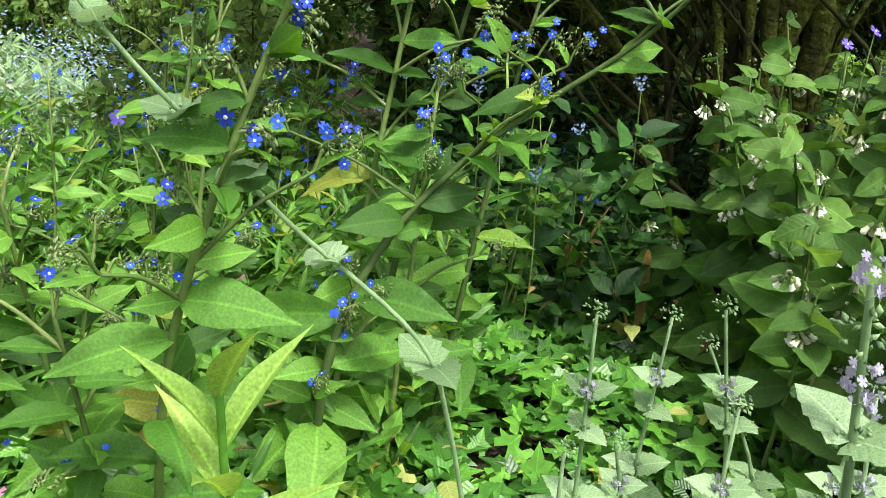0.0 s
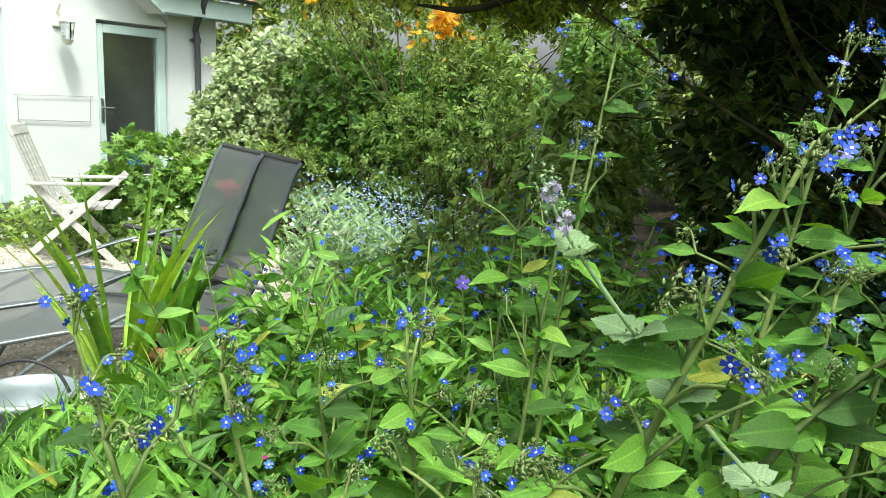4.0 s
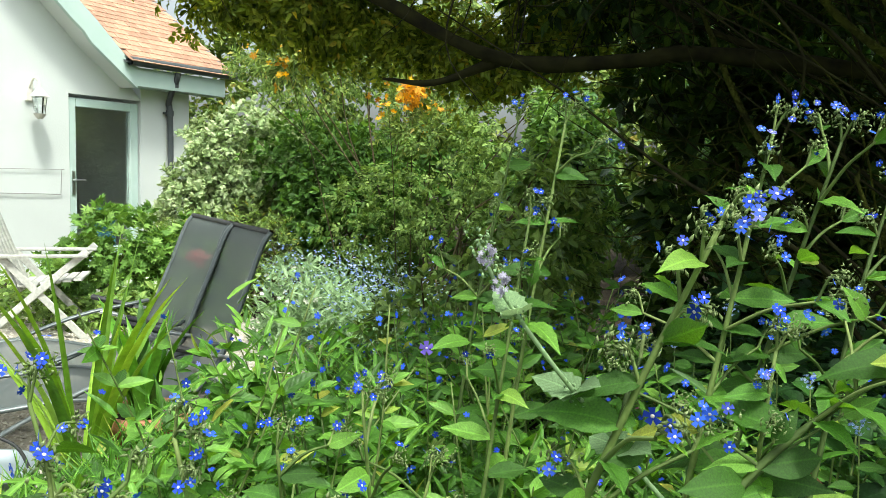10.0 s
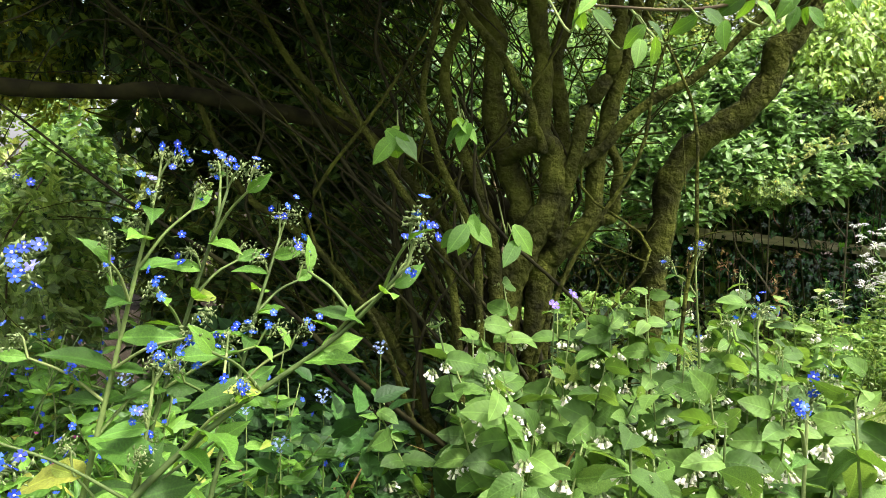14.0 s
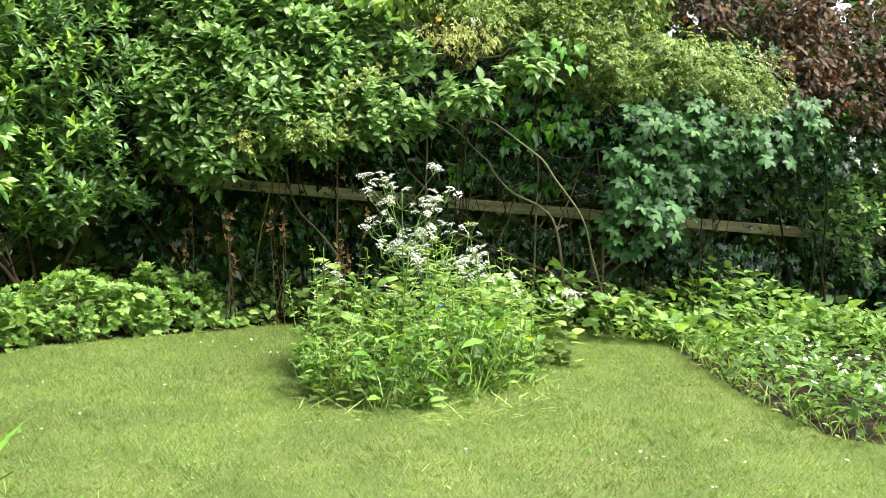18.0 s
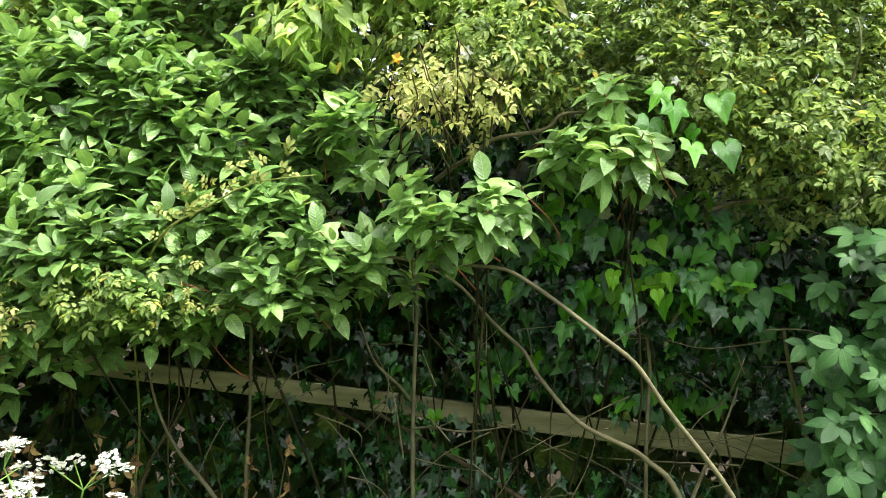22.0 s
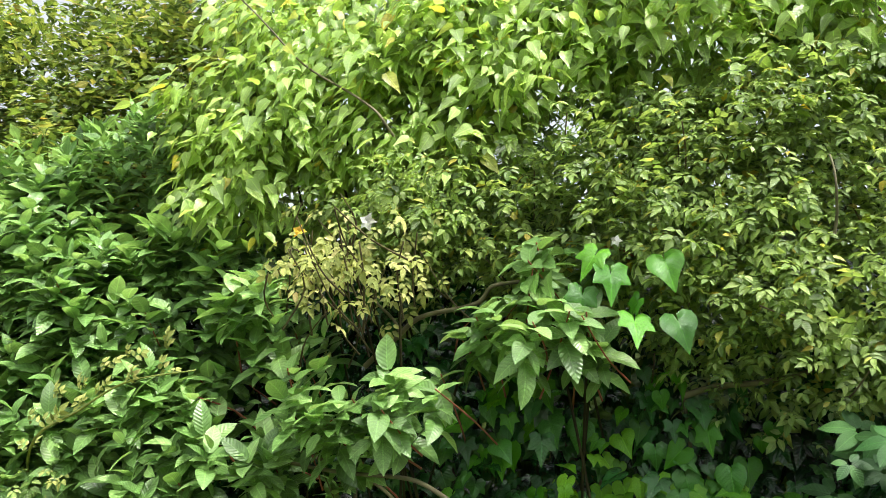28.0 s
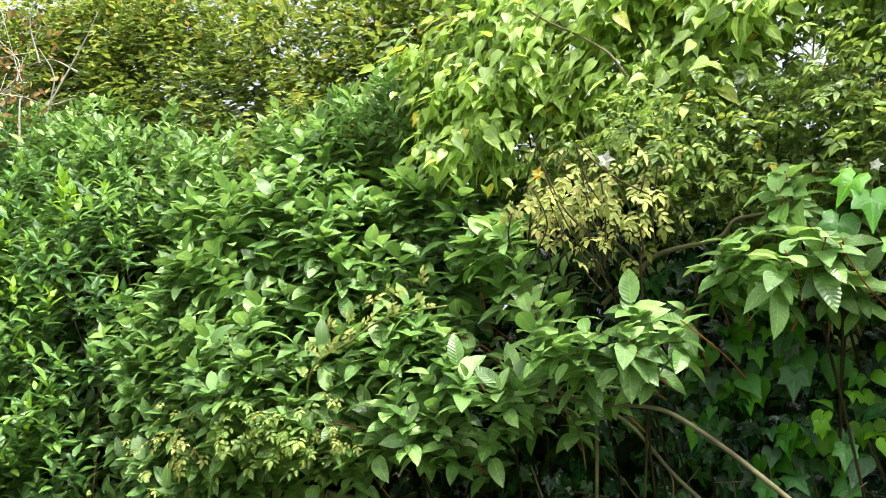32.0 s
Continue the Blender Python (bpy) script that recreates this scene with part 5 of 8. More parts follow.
def tree():
    b = np.array([1.9, 1.95, 0.0])
    t = thing("old_tree", tuple(b), "old many stemmed mossy tree with a low dark canopy", "tree")
    stems = [   # u, v, z
        ([(-0.12, 0.0, -0.05), (-0.12, 0, 0.4), (-0.06, 0, 0.74), (-0.01, 0, 0.87), (0.05, 0, 1.0), (0.06, 0, 1.08), (0.04, 0, 1.17), (0.0, 0, 1.25), (0.01, 0, 1.4), (-0.02, 0, 1.57), (-0.03, 0, 2.2)], 0.06, 0.028),
        ([(-0.05, 0.08, -0.05), (-0.08, 0.06, 0.5), (-0.06, 0.05, 0.76), (-0.03, 0.05, 0.91), (-0.05, 0.05, 1.01), (-0.11, 0.05, 1.16), (-0.16, 0.05, 1.35), (-0.15, 0.05, 1.52), (-0.21, 0.05, 1.67), (-0.3, 0.1, 2.3)], 0.055, 0.03),
        ([(-0.11, 0.02, 1.14), (-0.04, -0.03, 1.17), (0.02, -0.06, 1.19), (0.04, -0.08, 1.18)], 0.03, 0.022),
        ([(-0.4, -0.12, 1.85), (-0.27, -0.12, 1.62), (-0.11, -0.12, 1.42), (-0.04, -0.12, 1.31), (0.0, -0.12, 1.22), (0.02, -0.12, 1.15)], 0.012, 0.014),
        ([(0.02, 0.1, 0.0), (0.05, 0.1, 0.76), (0.09, 0.1, 0.97), (0.06, 0.1, 1.32), (0.04, 0.1, 1.5), (0.08, 0.1, 1.68), (0.1, 0.1, 2.3)], 0.042, 0.022),
        ([(0.0, 0.06, 0.0), (0.03, 0.05, 0.74), (0.08, 0.05, 0.83), (0.18, 0.05, 0.98), (0.2, 0.05, 1.19), (0.24, 0.05, 1.38), (0.29, 0.05, 1.54), (0.29, 0.05, 1.67), (0.35, 0.0, 2.3)], 0.038, 0.02),
        ([(0.06, 0.0, 0.9), (0.08, 0.0, 0.98), (0.13, 0.0, 1.23), (0.21, 0.0, 1.43), (0.24, 0.0, 1.57), (0.22, 0.0, 1.7), (0.3, 0.0, 2.2)], 0.03, 0.02),
        ([(0.08, 0.02, 1.05), (0.14, 0.0, 1.13), (0.22, 0.0, 1.2), (0.31, 0.0, 1.31), (0.42, 0.0, 1.38), (0.48, 0.0, 1.42), (0.56, 0.0, 1.5), (0.61, 0.0, 1.55), (0.8, -0.1, 1.75)], 0.022, 0.01),
        ([(0.1, 0.1, 0.84), (0.21, 0.1, 0.95), (0.26, 0.1, 0.98), (0.26, 0.1, 1.13), (0.22, 0.1, 1.26), (0.27, 0.1, 1.45), (0.32, 0.1, 1.61), (0.4, 0.1, 2.1)], 0.022, 0.013),
        ([(-0.16, -0.1, 0.0), (-0.21, -0.1, 0.58), (-0.28, -0.1, 0.84), (-0.47, -0.1, 1.09), (-0.64, -0.1, 1.36), (-0.77, -0.1, 1.6), (-1.0, -0.1, 2.1)], 0.015, 0.008),
        ([(-0.12, -0.1, 0.0), (-0.15, -0.1, 0.72), (-0.2, -0.1, 0.93), (-0.32, -0.1, 1.16), (-0.36, -0.1, 1.35), (-0.32, -0.1, 1.63), (-0.3, -0.1, 2.1)], 0.015, 0.009),
        ([(-0.14, 0.05, 0.0), (-0.2, 0.05, 0.71), (-0.33, 0.05, 0.96), (-0.55, 0.05, 1.19), (-0.73, 0.05, 1.32), (-0.88, 0.05, 1.48), (-1.2, 0.05, 2.0)], 0.02, 0.01),
        ([(-0.25, 0.1, 0.1), (-0.45, 0.1, 0.5), (-0.56, 0.1, 0.63), (-0.72, 0.1, 0.79), (-0.87, 0.1, 0.9), (-1.0, 0.1, 0.98), (-1.16, 0.1, 1.23), (-1.4, 0.1, 1.8)], 0.02, 0.009),
        ([(-0.08, -0.05, 0.0), (-0.1, -0.05, 0.72), (-0.19, -0.05, 1.06), (-0.27, -0.05, 1.23), (-0.3, -0.05, 1.43), (-0.24, -0.05, 1.64), (-0.2, 0, 2.2)], 0.026, 0.013),
        ([(0.42, 0.56, -0.05), (0.44, 0.55, 0.5), (0.46, 0.55, 0.79), (0.48, 0.55, 1.03), (0.52, 0.55, 1.19), (0.61, 0.55, 1.29), (0.73, 0.55, 1.38), (0.81, 0.55, 1.48), (0.86, 0.55, 1.62), (0.93, 0.55, 1.74), (1.1, 0.5, 2.2)], 0.052, 0.05),
        ([(0.38, -0.5, 0.0), (0.4, -0.5, 0.71), (0.42, -0.5, 0.9), (0.41, -0.5, 1.1), (0.4, -0.5, 1.21), (0.36, -0.5, 1.32), (0.29, -0.5, 1.44), (0.1, -0.5, 1.7)], 0.006, 0.003),
    ]
    limbs = [([tp(*q) for q in pts], r0, r1) for pts, r0, r1 in stems] + [
        ([(2.03, 2.2, 0.95), (1.75, 2.5, 1.18), (1.45, 2.75, 1.28), (0.95, 2.8, 1.32), (0.76, 2.8, 1.29), (0.32, 2.85, 1.29), (-0.13, 2.97, 1.51), (-0.4, 2.95, 1.6), (-1.2, 2.9, 1.85)], 0.036, 0.02),
        ([(0.32, 2.85, 1.29), (0.1, 3.0, 1.22), (-0.1, 3.2, 1.25)], 0.022, 0.006),
        ([(1.37, 2.75, 1.28), (0.9, 2.9, 1.5), (0.3, 2.9, 2.1)], 0.015, 0.007),
    ]
    for pts, r0, r1 in limbs:
        p = curve_points(pts, 6)
        k = len(p)
        w = np.arange(k)[:, None]
        p = p + 0.3 * min(r1, 0.02) * np.sin(0.8 * w * np.array([[0.9, 1.1, 0.0]]) + 30 * r0 * np.array([[1, 2, 0]]))
        r = r0 + (r1 - r0) * np.linspace(0, 1, k) ** 0.8
        r = r * (1 + 0.1 * np.sin(np.arange(k) * 0.9 + 40 * r0) + 0.06 * np.sin(np.arange(k) * 2.1))
        # limbs on the left take the shade-dark bark colour
        grown(t, "limb" if r0 < 0.045 else "trunk", tube(p, r, 10), M_BARK if p[:, 0].mean() > 1.2 else M_DARKTWIG)
    # the fan of lesser stems that lean away from the trunks
    for i in range(60):
        u = rng.uniform(-0.45, 0.1)
        lean = rng.uniform(-1.15, 0.1) if i % 6 else rng.uniform(0.0, 0.5)
        v, z = rng.uniform(-0.06, 0.55), rng.uniform(-0.03, 0.5)
        pts = [tp(u, v, z)]
        for j in range(6):
            step = rng.uniform(0.22, 0.36)
            bend = min(0.6, max(-1.5, lean * (0.35 + 0.22 * j) + rng.normal(0, 0.5)))
            u, v, z = u + step * bend, v + rng.normal(0, 0.08), z + step * rng.uniform(0.7, 1.05)
            pts.append(tp(u, v, z))
        p = curve_points(pts, 4)
        grown(t, "branch", tube(p, np.linspace(rng.uniform(0.004, 0.013), 0.0025, len(p)), 6), M_DARKTWIG if i % 3 else M_BARK)
    # tangle of thin shoots
    fine = []
    for i in range(460):
        a = tp(rng.uniform(-1.6, 0.5), rng.uniform(0.0, 1.0), rng.uniform(0.3, 1.8))
        d = rng.normal(-0.5, 0.55) * TREE_R + rng.normal(0, 0.2) * TREE_V + rng.uniform(-0.15, 0.9) * UP
        e = a + d * rng.uniform(0.2, 0.65)
        p = curve_points([a, a * 0.6 + e * 0.4 + rng.normal(0, 0.06, 3), a * 0.3 + e * 0.7 + rng.normal(0, 0.06, 3), e], 4)
        fine.append(tube(p, np.linspace(rng.uniform(0.0015, 0.004), 0.001, len(p)), 4))
    grown(t, "shoot_tangle", join(*fine), M_BARK, kind="stuff")
    fine = []
    for i in range(90):
        a = np.array([rng.uniform(-0.6, 1.8), rng.uniform(2.3, 3.2), rng.uniform(1.5, 2.1)])
        e = a + np.array([rng.normal(0, 0.35), rng.normal(-0.1, 0.2), -rng.uniform(0.1, 0.5)])
        p = curve_points([a, (a + e) / 2 + rng.normal(0, 0.08, 3), e], 5)
        fine.append(tube(p, np.linspace(0.004, 0.0012, len(p)), 4))
    grown(t, "shoot_tangle", join(*fine), M_DARKTWIG, kind="stuff")
    # lumps nearest the bed hang unseen overhead, added to block sun and sky
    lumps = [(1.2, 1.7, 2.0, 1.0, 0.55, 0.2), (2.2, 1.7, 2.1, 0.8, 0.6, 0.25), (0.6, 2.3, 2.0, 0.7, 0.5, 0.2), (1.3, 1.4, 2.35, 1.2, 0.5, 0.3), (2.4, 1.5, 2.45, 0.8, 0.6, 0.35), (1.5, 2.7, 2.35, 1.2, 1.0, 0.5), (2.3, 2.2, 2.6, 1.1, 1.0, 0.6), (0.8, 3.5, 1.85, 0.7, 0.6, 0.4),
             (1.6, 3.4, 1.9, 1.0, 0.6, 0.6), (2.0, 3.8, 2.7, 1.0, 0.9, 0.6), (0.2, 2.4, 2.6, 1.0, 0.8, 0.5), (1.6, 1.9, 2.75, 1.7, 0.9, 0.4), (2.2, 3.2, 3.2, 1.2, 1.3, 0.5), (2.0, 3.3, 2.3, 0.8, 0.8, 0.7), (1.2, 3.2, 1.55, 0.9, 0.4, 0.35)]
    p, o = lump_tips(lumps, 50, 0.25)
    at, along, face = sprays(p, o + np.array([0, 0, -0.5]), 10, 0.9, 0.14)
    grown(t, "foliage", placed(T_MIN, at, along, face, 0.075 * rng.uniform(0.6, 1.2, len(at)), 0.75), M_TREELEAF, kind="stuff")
    # sunny edge of the canopy, lit by its leaf colour
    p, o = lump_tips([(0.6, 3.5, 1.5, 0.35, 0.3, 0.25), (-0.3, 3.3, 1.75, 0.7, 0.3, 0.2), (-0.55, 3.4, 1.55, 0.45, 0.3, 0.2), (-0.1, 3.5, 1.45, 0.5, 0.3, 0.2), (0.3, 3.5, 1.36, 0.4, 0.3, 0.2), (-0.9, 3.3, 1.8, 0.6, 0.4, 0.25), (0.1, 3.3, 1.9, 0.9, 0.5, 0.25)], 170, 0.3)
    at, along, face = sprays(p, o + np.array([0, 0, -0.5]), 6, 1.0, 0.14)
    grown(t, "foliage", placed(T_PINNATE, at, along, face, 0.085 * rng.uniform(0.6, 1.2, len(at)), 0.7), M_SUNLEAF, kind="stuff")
    # upper crown of big leaves, added out of view to block light
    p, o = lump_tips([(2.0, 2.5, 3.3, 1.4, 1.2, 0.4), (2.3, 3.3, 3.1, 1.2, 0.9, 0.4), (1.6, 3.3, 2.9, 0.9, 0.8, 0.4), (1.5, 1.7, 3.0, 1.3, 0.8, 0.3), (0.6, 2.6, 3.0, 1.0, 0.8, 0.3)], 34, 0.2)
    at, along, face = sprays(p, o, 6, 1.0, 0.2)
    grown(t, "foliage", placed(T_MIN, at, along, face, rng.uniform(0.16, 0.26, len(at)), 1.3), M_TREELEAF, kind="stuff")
    # sucker leaves hanging before the trunks, and a leafy shoot that arches over from above
    me = mesh_of("leaf", *blade([0.06, 0.17, 0.235, 0.26, 0.25, 0.2, 0.11], 0.2, 0.3, 0.01, 0, True), M_ALKANET)
    tufts = [(1.25, 1.72, 1.13, 5), (1.46, 1.72, 1.2, 4), (1.53, 1.79, 0.91, 5), (1.64, 1.72, 0.9, 3), (0.75, 1.5, 1.5, 4), (1.15, 1.3, 1.47, 3)]
    tufts += [(*tp(u, v, z), 4) for u, v, z in ((0.1, -1.2, 1.3), (0.2, -1.15, 1.28), (0.27, -1.25, 1.27), (0.36, -1.2, 1.32), (0.46, -1.15, 1.33), (0.54, -1.1, 1.38))]
    for x, y, z, n in tufts:
        c = np.array([x, y, z])
        for i in range(n):
            th = 6.283 * i / n + rng.normal(0, 0.3)
            al = math.cos(th) * TREE_R * 0.8 + math.sin(th) * TREE_V * 0.5 - UP * rng.uniform(0.3, 1.0)
            under(t, "leaf", me, leaf_pose(c - b + rng.normal(0, 0.012, 3), al, -TREE_V * 0.7 + UP * 0.5 + rng.normal(0, 0.3, 3), rng.uniform(0.075, 0.1) * (0.55 if y < 1.2 else 1.0)))
        p = curve_points([c, c + [0.02, 0.05, 0.03], c + [0.1, 0.16, 0.0], c + [0.2, 0.35, 0.12]], 5)
        grown(t, "shoot", tube(p, np.linspace(0.0015, 0.003, len(p)), 5), M_STEM)
    p = curve_points([tp(0.95, 0.5, 1.78), tp(0.75, -0.4, 1.62), tp(0.52, -1.1, 1.4), tp(0.3, -1.2, 1.3), tp(0.1, -1.2, 1.3)], 6)
    grown(t, "shoot", tube(p, np.linspace(0.008, 0.002, len(p)), 6), M_TWIG)


tree()


def back_shrub(name, label, base, lumps, template, mat, size, density, count, **more):
    p, o = lump_tips(lumps, density, more.pop("inner", 0.6))
    return shrub(name, label, "shrub", (base[0], base[1], float(lie(base[0], base[1]))), p, o, template, mat, size, count, **more)


# backdrop shrub, shade behind the tree put into its leaf colour
back_shrub("laurel", "dense evergreen shrub coloured dark for the shade behind the tree", (1.6, 4.0), [(1.6, 3.7, 0.7, 0.6, 0.4, 0.8), (2.2, 3.6, 0.6, 0.6, 0.4, 0.75), (1.8, 4.1, 1.7, 0.9, 0.5, 0.7)], T_MIN, M_TREELEAF, 0.11, 100, 8)
back_shrub("viburnum", "evergreen shrub with sunlit glossy leaves beyond the tree", (0.6, 5.6), [(0.95, 5.2, 0.75, 0.35, 0.4, 0.6), (1.1, 5.6, 0.8, 0.4, 0.5, 0.8)], T_NARROW3, M_VIBURNUM, 0.075, 90, 9, widen=1.3)
# brighter leaf colour stands in for sun and gloss on this shrub
back_shrub("viburnum", "leaves coloured bright as sunlit gloss over an evergreen shrub", (1.0, 5.5), [(0.95, 5.1, 0.8, 0.35, 0.35, 0.6)], T_NARROW3, M_GERANIUM, 0.065, 120, 8, widen=1.5, n_branch=3)
back_shrub("viburnum", "evergreen shrub with pale new leaves between lawn and tree", (3.6, 4.9), [(3.3, 4.8, 1.45, 0.55, 0.35, 0.75), (3.9, 5.0, 1.6, 0.7, 0.5, 0.9), (2.8, 5.0, 1.5, 0.7, 0.5, 1.0)], T_NARROW3, M_VIBURNUM, 0.085, 70, 9, widen=1.3)
back_shrub("guelder_shrub", "tall pale green shrub beside the house corner", (-2.1, 9.6), [(-2.0, 9.3, 0.9, 0.75, 0.6, 0.75), (-1.6, 9.7, 0.5, 0.8, 0.6, 0.9), (-2.4, 9.0, 0.4, 0.5, 0.4, 0.5)], T_MIN, M_PALE, 0.075, 140, 9, widen=1.5)
back_shrub("hedge_shrub", "dark green leafy shrub at the end of the yard", (-0.6, 8.6), [(-0.6, 8.3, 0.5, 0.8, 0.6, 0.8), (0.3, 7.6, 0.5, 0.8, 0.6, 0.9), (-0.9, 8.9, 0.9, 0.9, 0.6, 0.6)], T_MIN, M_COMFREY, 0.09, 120, 8, widen=1.1)
back_shrub("elder", "light green shrub with layered leaves over the bed", (0.2, 6.4), [(0.3, 6.3, 0.9, 0.5, 0.4, 0.6), (0.7, 6.0, 1.2, 0.5, 0.4, 0.6), (-0.3, 6.9, 0.5, 0.5, 0.4, 0.5)], T_PINNATE, M_FEATHER, 0.1, 48, 4, widen=1.0)
back_shrub("golden_shrub", "yellow green feathery shrub behind the loungers", (-1.6, 8.0), [(-1.7, 7.9, 0.1, 0.7, 0.4, 0.45), (-2.3, 7.8, 0.05, 0.5, 0.4, 0.4)], T_MIN, M_ROSE, 0.06, 150, 9, widen=0.6)
back_shrub("barberry", "shrub with orange yellow flowers above the yard", (0.0, 7.6), [(0.1, 7.5, 1.5, 0.5, 0.4, 0.5), (-0.9, 7.9, 1.9, 0.9, 0.5, 0.5)], T_MIN, M_ROSE, 0.05, 130, 9)
# first two lumps are added as greenery for the door glass to mirror
back_shrub("far_hedge", "tall yellow green trees beyond the yard", (-1.0, 12.5), [(2.0, 10.6, 0.8, 0.7, 0.8, 1.5), (3.2, 10.7, 1.0, 0.7, 0.8, 1.7), (-2.4, 12.5, 1.6, 1.6, 0.6, 1.8), (-0.5, 12.0, 1.8, 1.6, 0.6, 2.0), (1.5, 11.5, 1.8, 1.6, 0.6, 2.0), (3.5, 10.5, 1.8, 1.6, 0.6, 2.0), (-1.5, 13.2, 3.8, 2.2, 0.8, 1.6), (1.6, 12.5, 3.8, 2.2, 0.8, 1.6)], T_MIN, M_HONEY, 0.15, 24, 9)
# not part of the known garden, added to block sky in the door's reflection
back_shrub("far_tree", "trees added far behind the hedge for the door glass to reflect", (11.0, 11.0), [(9.0, 10.0, 2.5, 1.6, 1.5, 2.4), (12.0, 10.5, 2.5, 1.8, 1.6, 2.6), (11.0, 13.0, 2.5, 2.0, 1.6, 2.6), (14.0, 9.0, 2.5, 2.0, 2.0, 2.6)], T_MIN, M_TREELEAF, 0.22, 12, 8)


def barberry_blossom():
    b = (0.0, 6.6, float(lie(0.0, 6.6)))
    s = thing("azalea", b, "shrub with clusters of orange yellow flowers", "shrub")
    v, tt = T_PETALS
    for c, n, w in (((-0.02, 6.1, 1.47), 90, 0.11), ((-0.2, 6.1, 1.4), 14, 0.16), ((-0.95, 5.95, 1.72), 30, 0.2), ((0.15, 6.3, 1.35), 14, 0.18)):
        at = np.array(c) + rng.normal(0, w * 0.5, (n, 3))
        grown(s, "blossom", placed((v - np.array([0, 0.32, 0]), tt), at, rng.normal(0, 1, (n, 3)), np.array([0, -0.7, 0.6]) + rng.normal(0, 0.4, (n, 3)), 0.055), M_ORANGEFL, kind="stuff")
        p = curve_points([np.array([c[0] * 0.5, 6.6, b[2]]), np.array([c[0] * 0.8, 6.5, 0.8]), np.array(c)], 5)
        grown(s, "branch", tube(p, np.linspace(0.006, 0.002, len(p)), 5), M_TWIG)
    p, o = lump_tips([(0.05, 6.3, 1.25, 0.35, 0.3, 0.25), (-0.95, 6.1, 1.7, 0.35, 0.3, 0.22), (-0.6, 6.3, 1.75, 0.6, 0.3, 0.2)], 110, 0.4)
    at, along, face = sprays(p, o, 8, 0.9, 0.08)
    grown(s, "foliage", placed(T_MIN, at, along, face, 0.055 * rng.uniform(0.6, 1.2, len(at)), 0.8), M_HONEY, kind="stuff")


barberry_blossom()

# ---- flowering plants ----
T_BROAD = blade([0.05, 0.13, 0.19, 0.225, 0.23, 0.215, 0.18, 0.13, 0.06], 0.3, 0.32, 0.008, 0, True)
T_BROAD2 = blade([0.06, 0.16, 0.23, 0.255, 0.25, 0.22, 0.18, 0.12, 0.05], 0.2, 0.55, -0.013, 0, True)
T_BROAD3 = blade([0.04, 0.1, 0.155, 0.19, 0.2, 0.185, 0.15, 0.1, 0.05], 0.5, 0.15, 0.012, 0, True)
T_COMF = blade([0.15, 0.26, 0.32, 0.345, 0.335, 0.3, 0.24, 0.15], 0.25, 0.45, 0.014, 0, True)
T_COMF2 = blade([0.12, 0.23, 0.3, 0.33, 0.33, 0.29, 0.22, 0.12], 0.4, 0.2, -0.016, 0, True)


def flower_mesh(name, petal_mat, size, eye_mat, eye=0.11, template=T_PETALS):
    v, t = template
    v = (v - np.array([0, 0.32, 0])) * size
    k = 8
    th = np.arange(k) * 2 * np.pi / k
    ev = np.concatenate([[[0, 0, 0.12 * size]], np.stack([np.cos(th) * eye * size, np.sin(th) * eye * size, np.full(k, 0.04 * size)], 1)])
    et = np.array([(0, i + 1, (i + 1) % k + 1) for i in range(k)])
    vv, tt = join((v, t), (ev, et))
    return mesh_of(name, vv, tt, [petal_mat, eye_mat], np.r_[np.zeros(len(t)), np.ones(len(et))])


def blob_mesh(name, n, spread, size, mat, long=1.6, down=0.0):
    """A small cluster of buds."""
    octa = (np.array([[0.5, 0, 0], [-0.5, 0, 0], [0, 0.5, 0], [0, -0.5, 0], [0, 0, 0.5], [0, 0, -0.5]]) * np.array([0.6, long, 0.6]),
            np.array([[0, 2, 4], [2, 1, 4], [1, 3, 4], [3, 0, 4], [2, 0, 5], [1, 2, 5], [3, 1, 5], [0, 3, 5]]))
    at = rng.normal(0, spread, (n, 3))
    return mesh_of(name, *placed(octa, at, rng.normal(0, 1, (n, 3)) + np.array([0, 0, 0.4 - down]), rng.normal(0, 1, (n, 3)), size * rng.uniform(0.6, 1.2, n)), mat)


ME_BLUE = flower_mesh("flower", M_BLUE, 0.0145, M_WHITE)
ME_BUDS = [blob_mesh("bud_head", 26, 0.007, 0.006, M_BUD) for _ in range(3)]
ME_ALK = [mesh_of("leaf", *t, M_ALKANET) for t in (T_BROAD, T_BROAD2, T_BROAD3)]
M_CREAMBELL = leaf_mat("cream_petal", (0.62, 0.6, 0.42), (0.74, 0.74, 0.6), (0.8, 0.8, 0.7), 0.6, 0.3)


def bell_mesh(n):
    """A cluster of hanging tubular bells under green cups."""
    vs, idx = [], []
    for i in range(n):
        th, sp = i * 2.4, 0.004 + 0.012 * rng.random()
        top = np.array([math.cos(th) * sp, math.sin(th) * sp, rng.uniform(-0.004, 0.008)])
        d = unit(np.array([math.cos(th) * 0.45, math.sin(th) * 0.45, -1.0]) + rng.normal(0, 0.15, 3))
        L = rng.uniform(0.014, 0.021)
        line = top + np.outer([0.0, 0.3, 0.75, 1.0], d * L)
        for pts, r, k in ((line, np.array([0.0028, 0.0036, 0.0044, 0.0062]), 0), (np.array([top - d * 0.006, top, top + d * 0.006]), np.array([0.001, 0.0042, 0.003]), 1)):
            v, t = tube(pts, r, 6, False)
            vs.append((v, t))
            idx.append(np.full(len(t), k))
    v, t = join(*vs)
    return mesh_of("bell_head", v, t, [M_CREAMBELL, M_BUD], np.concatenate(idx))


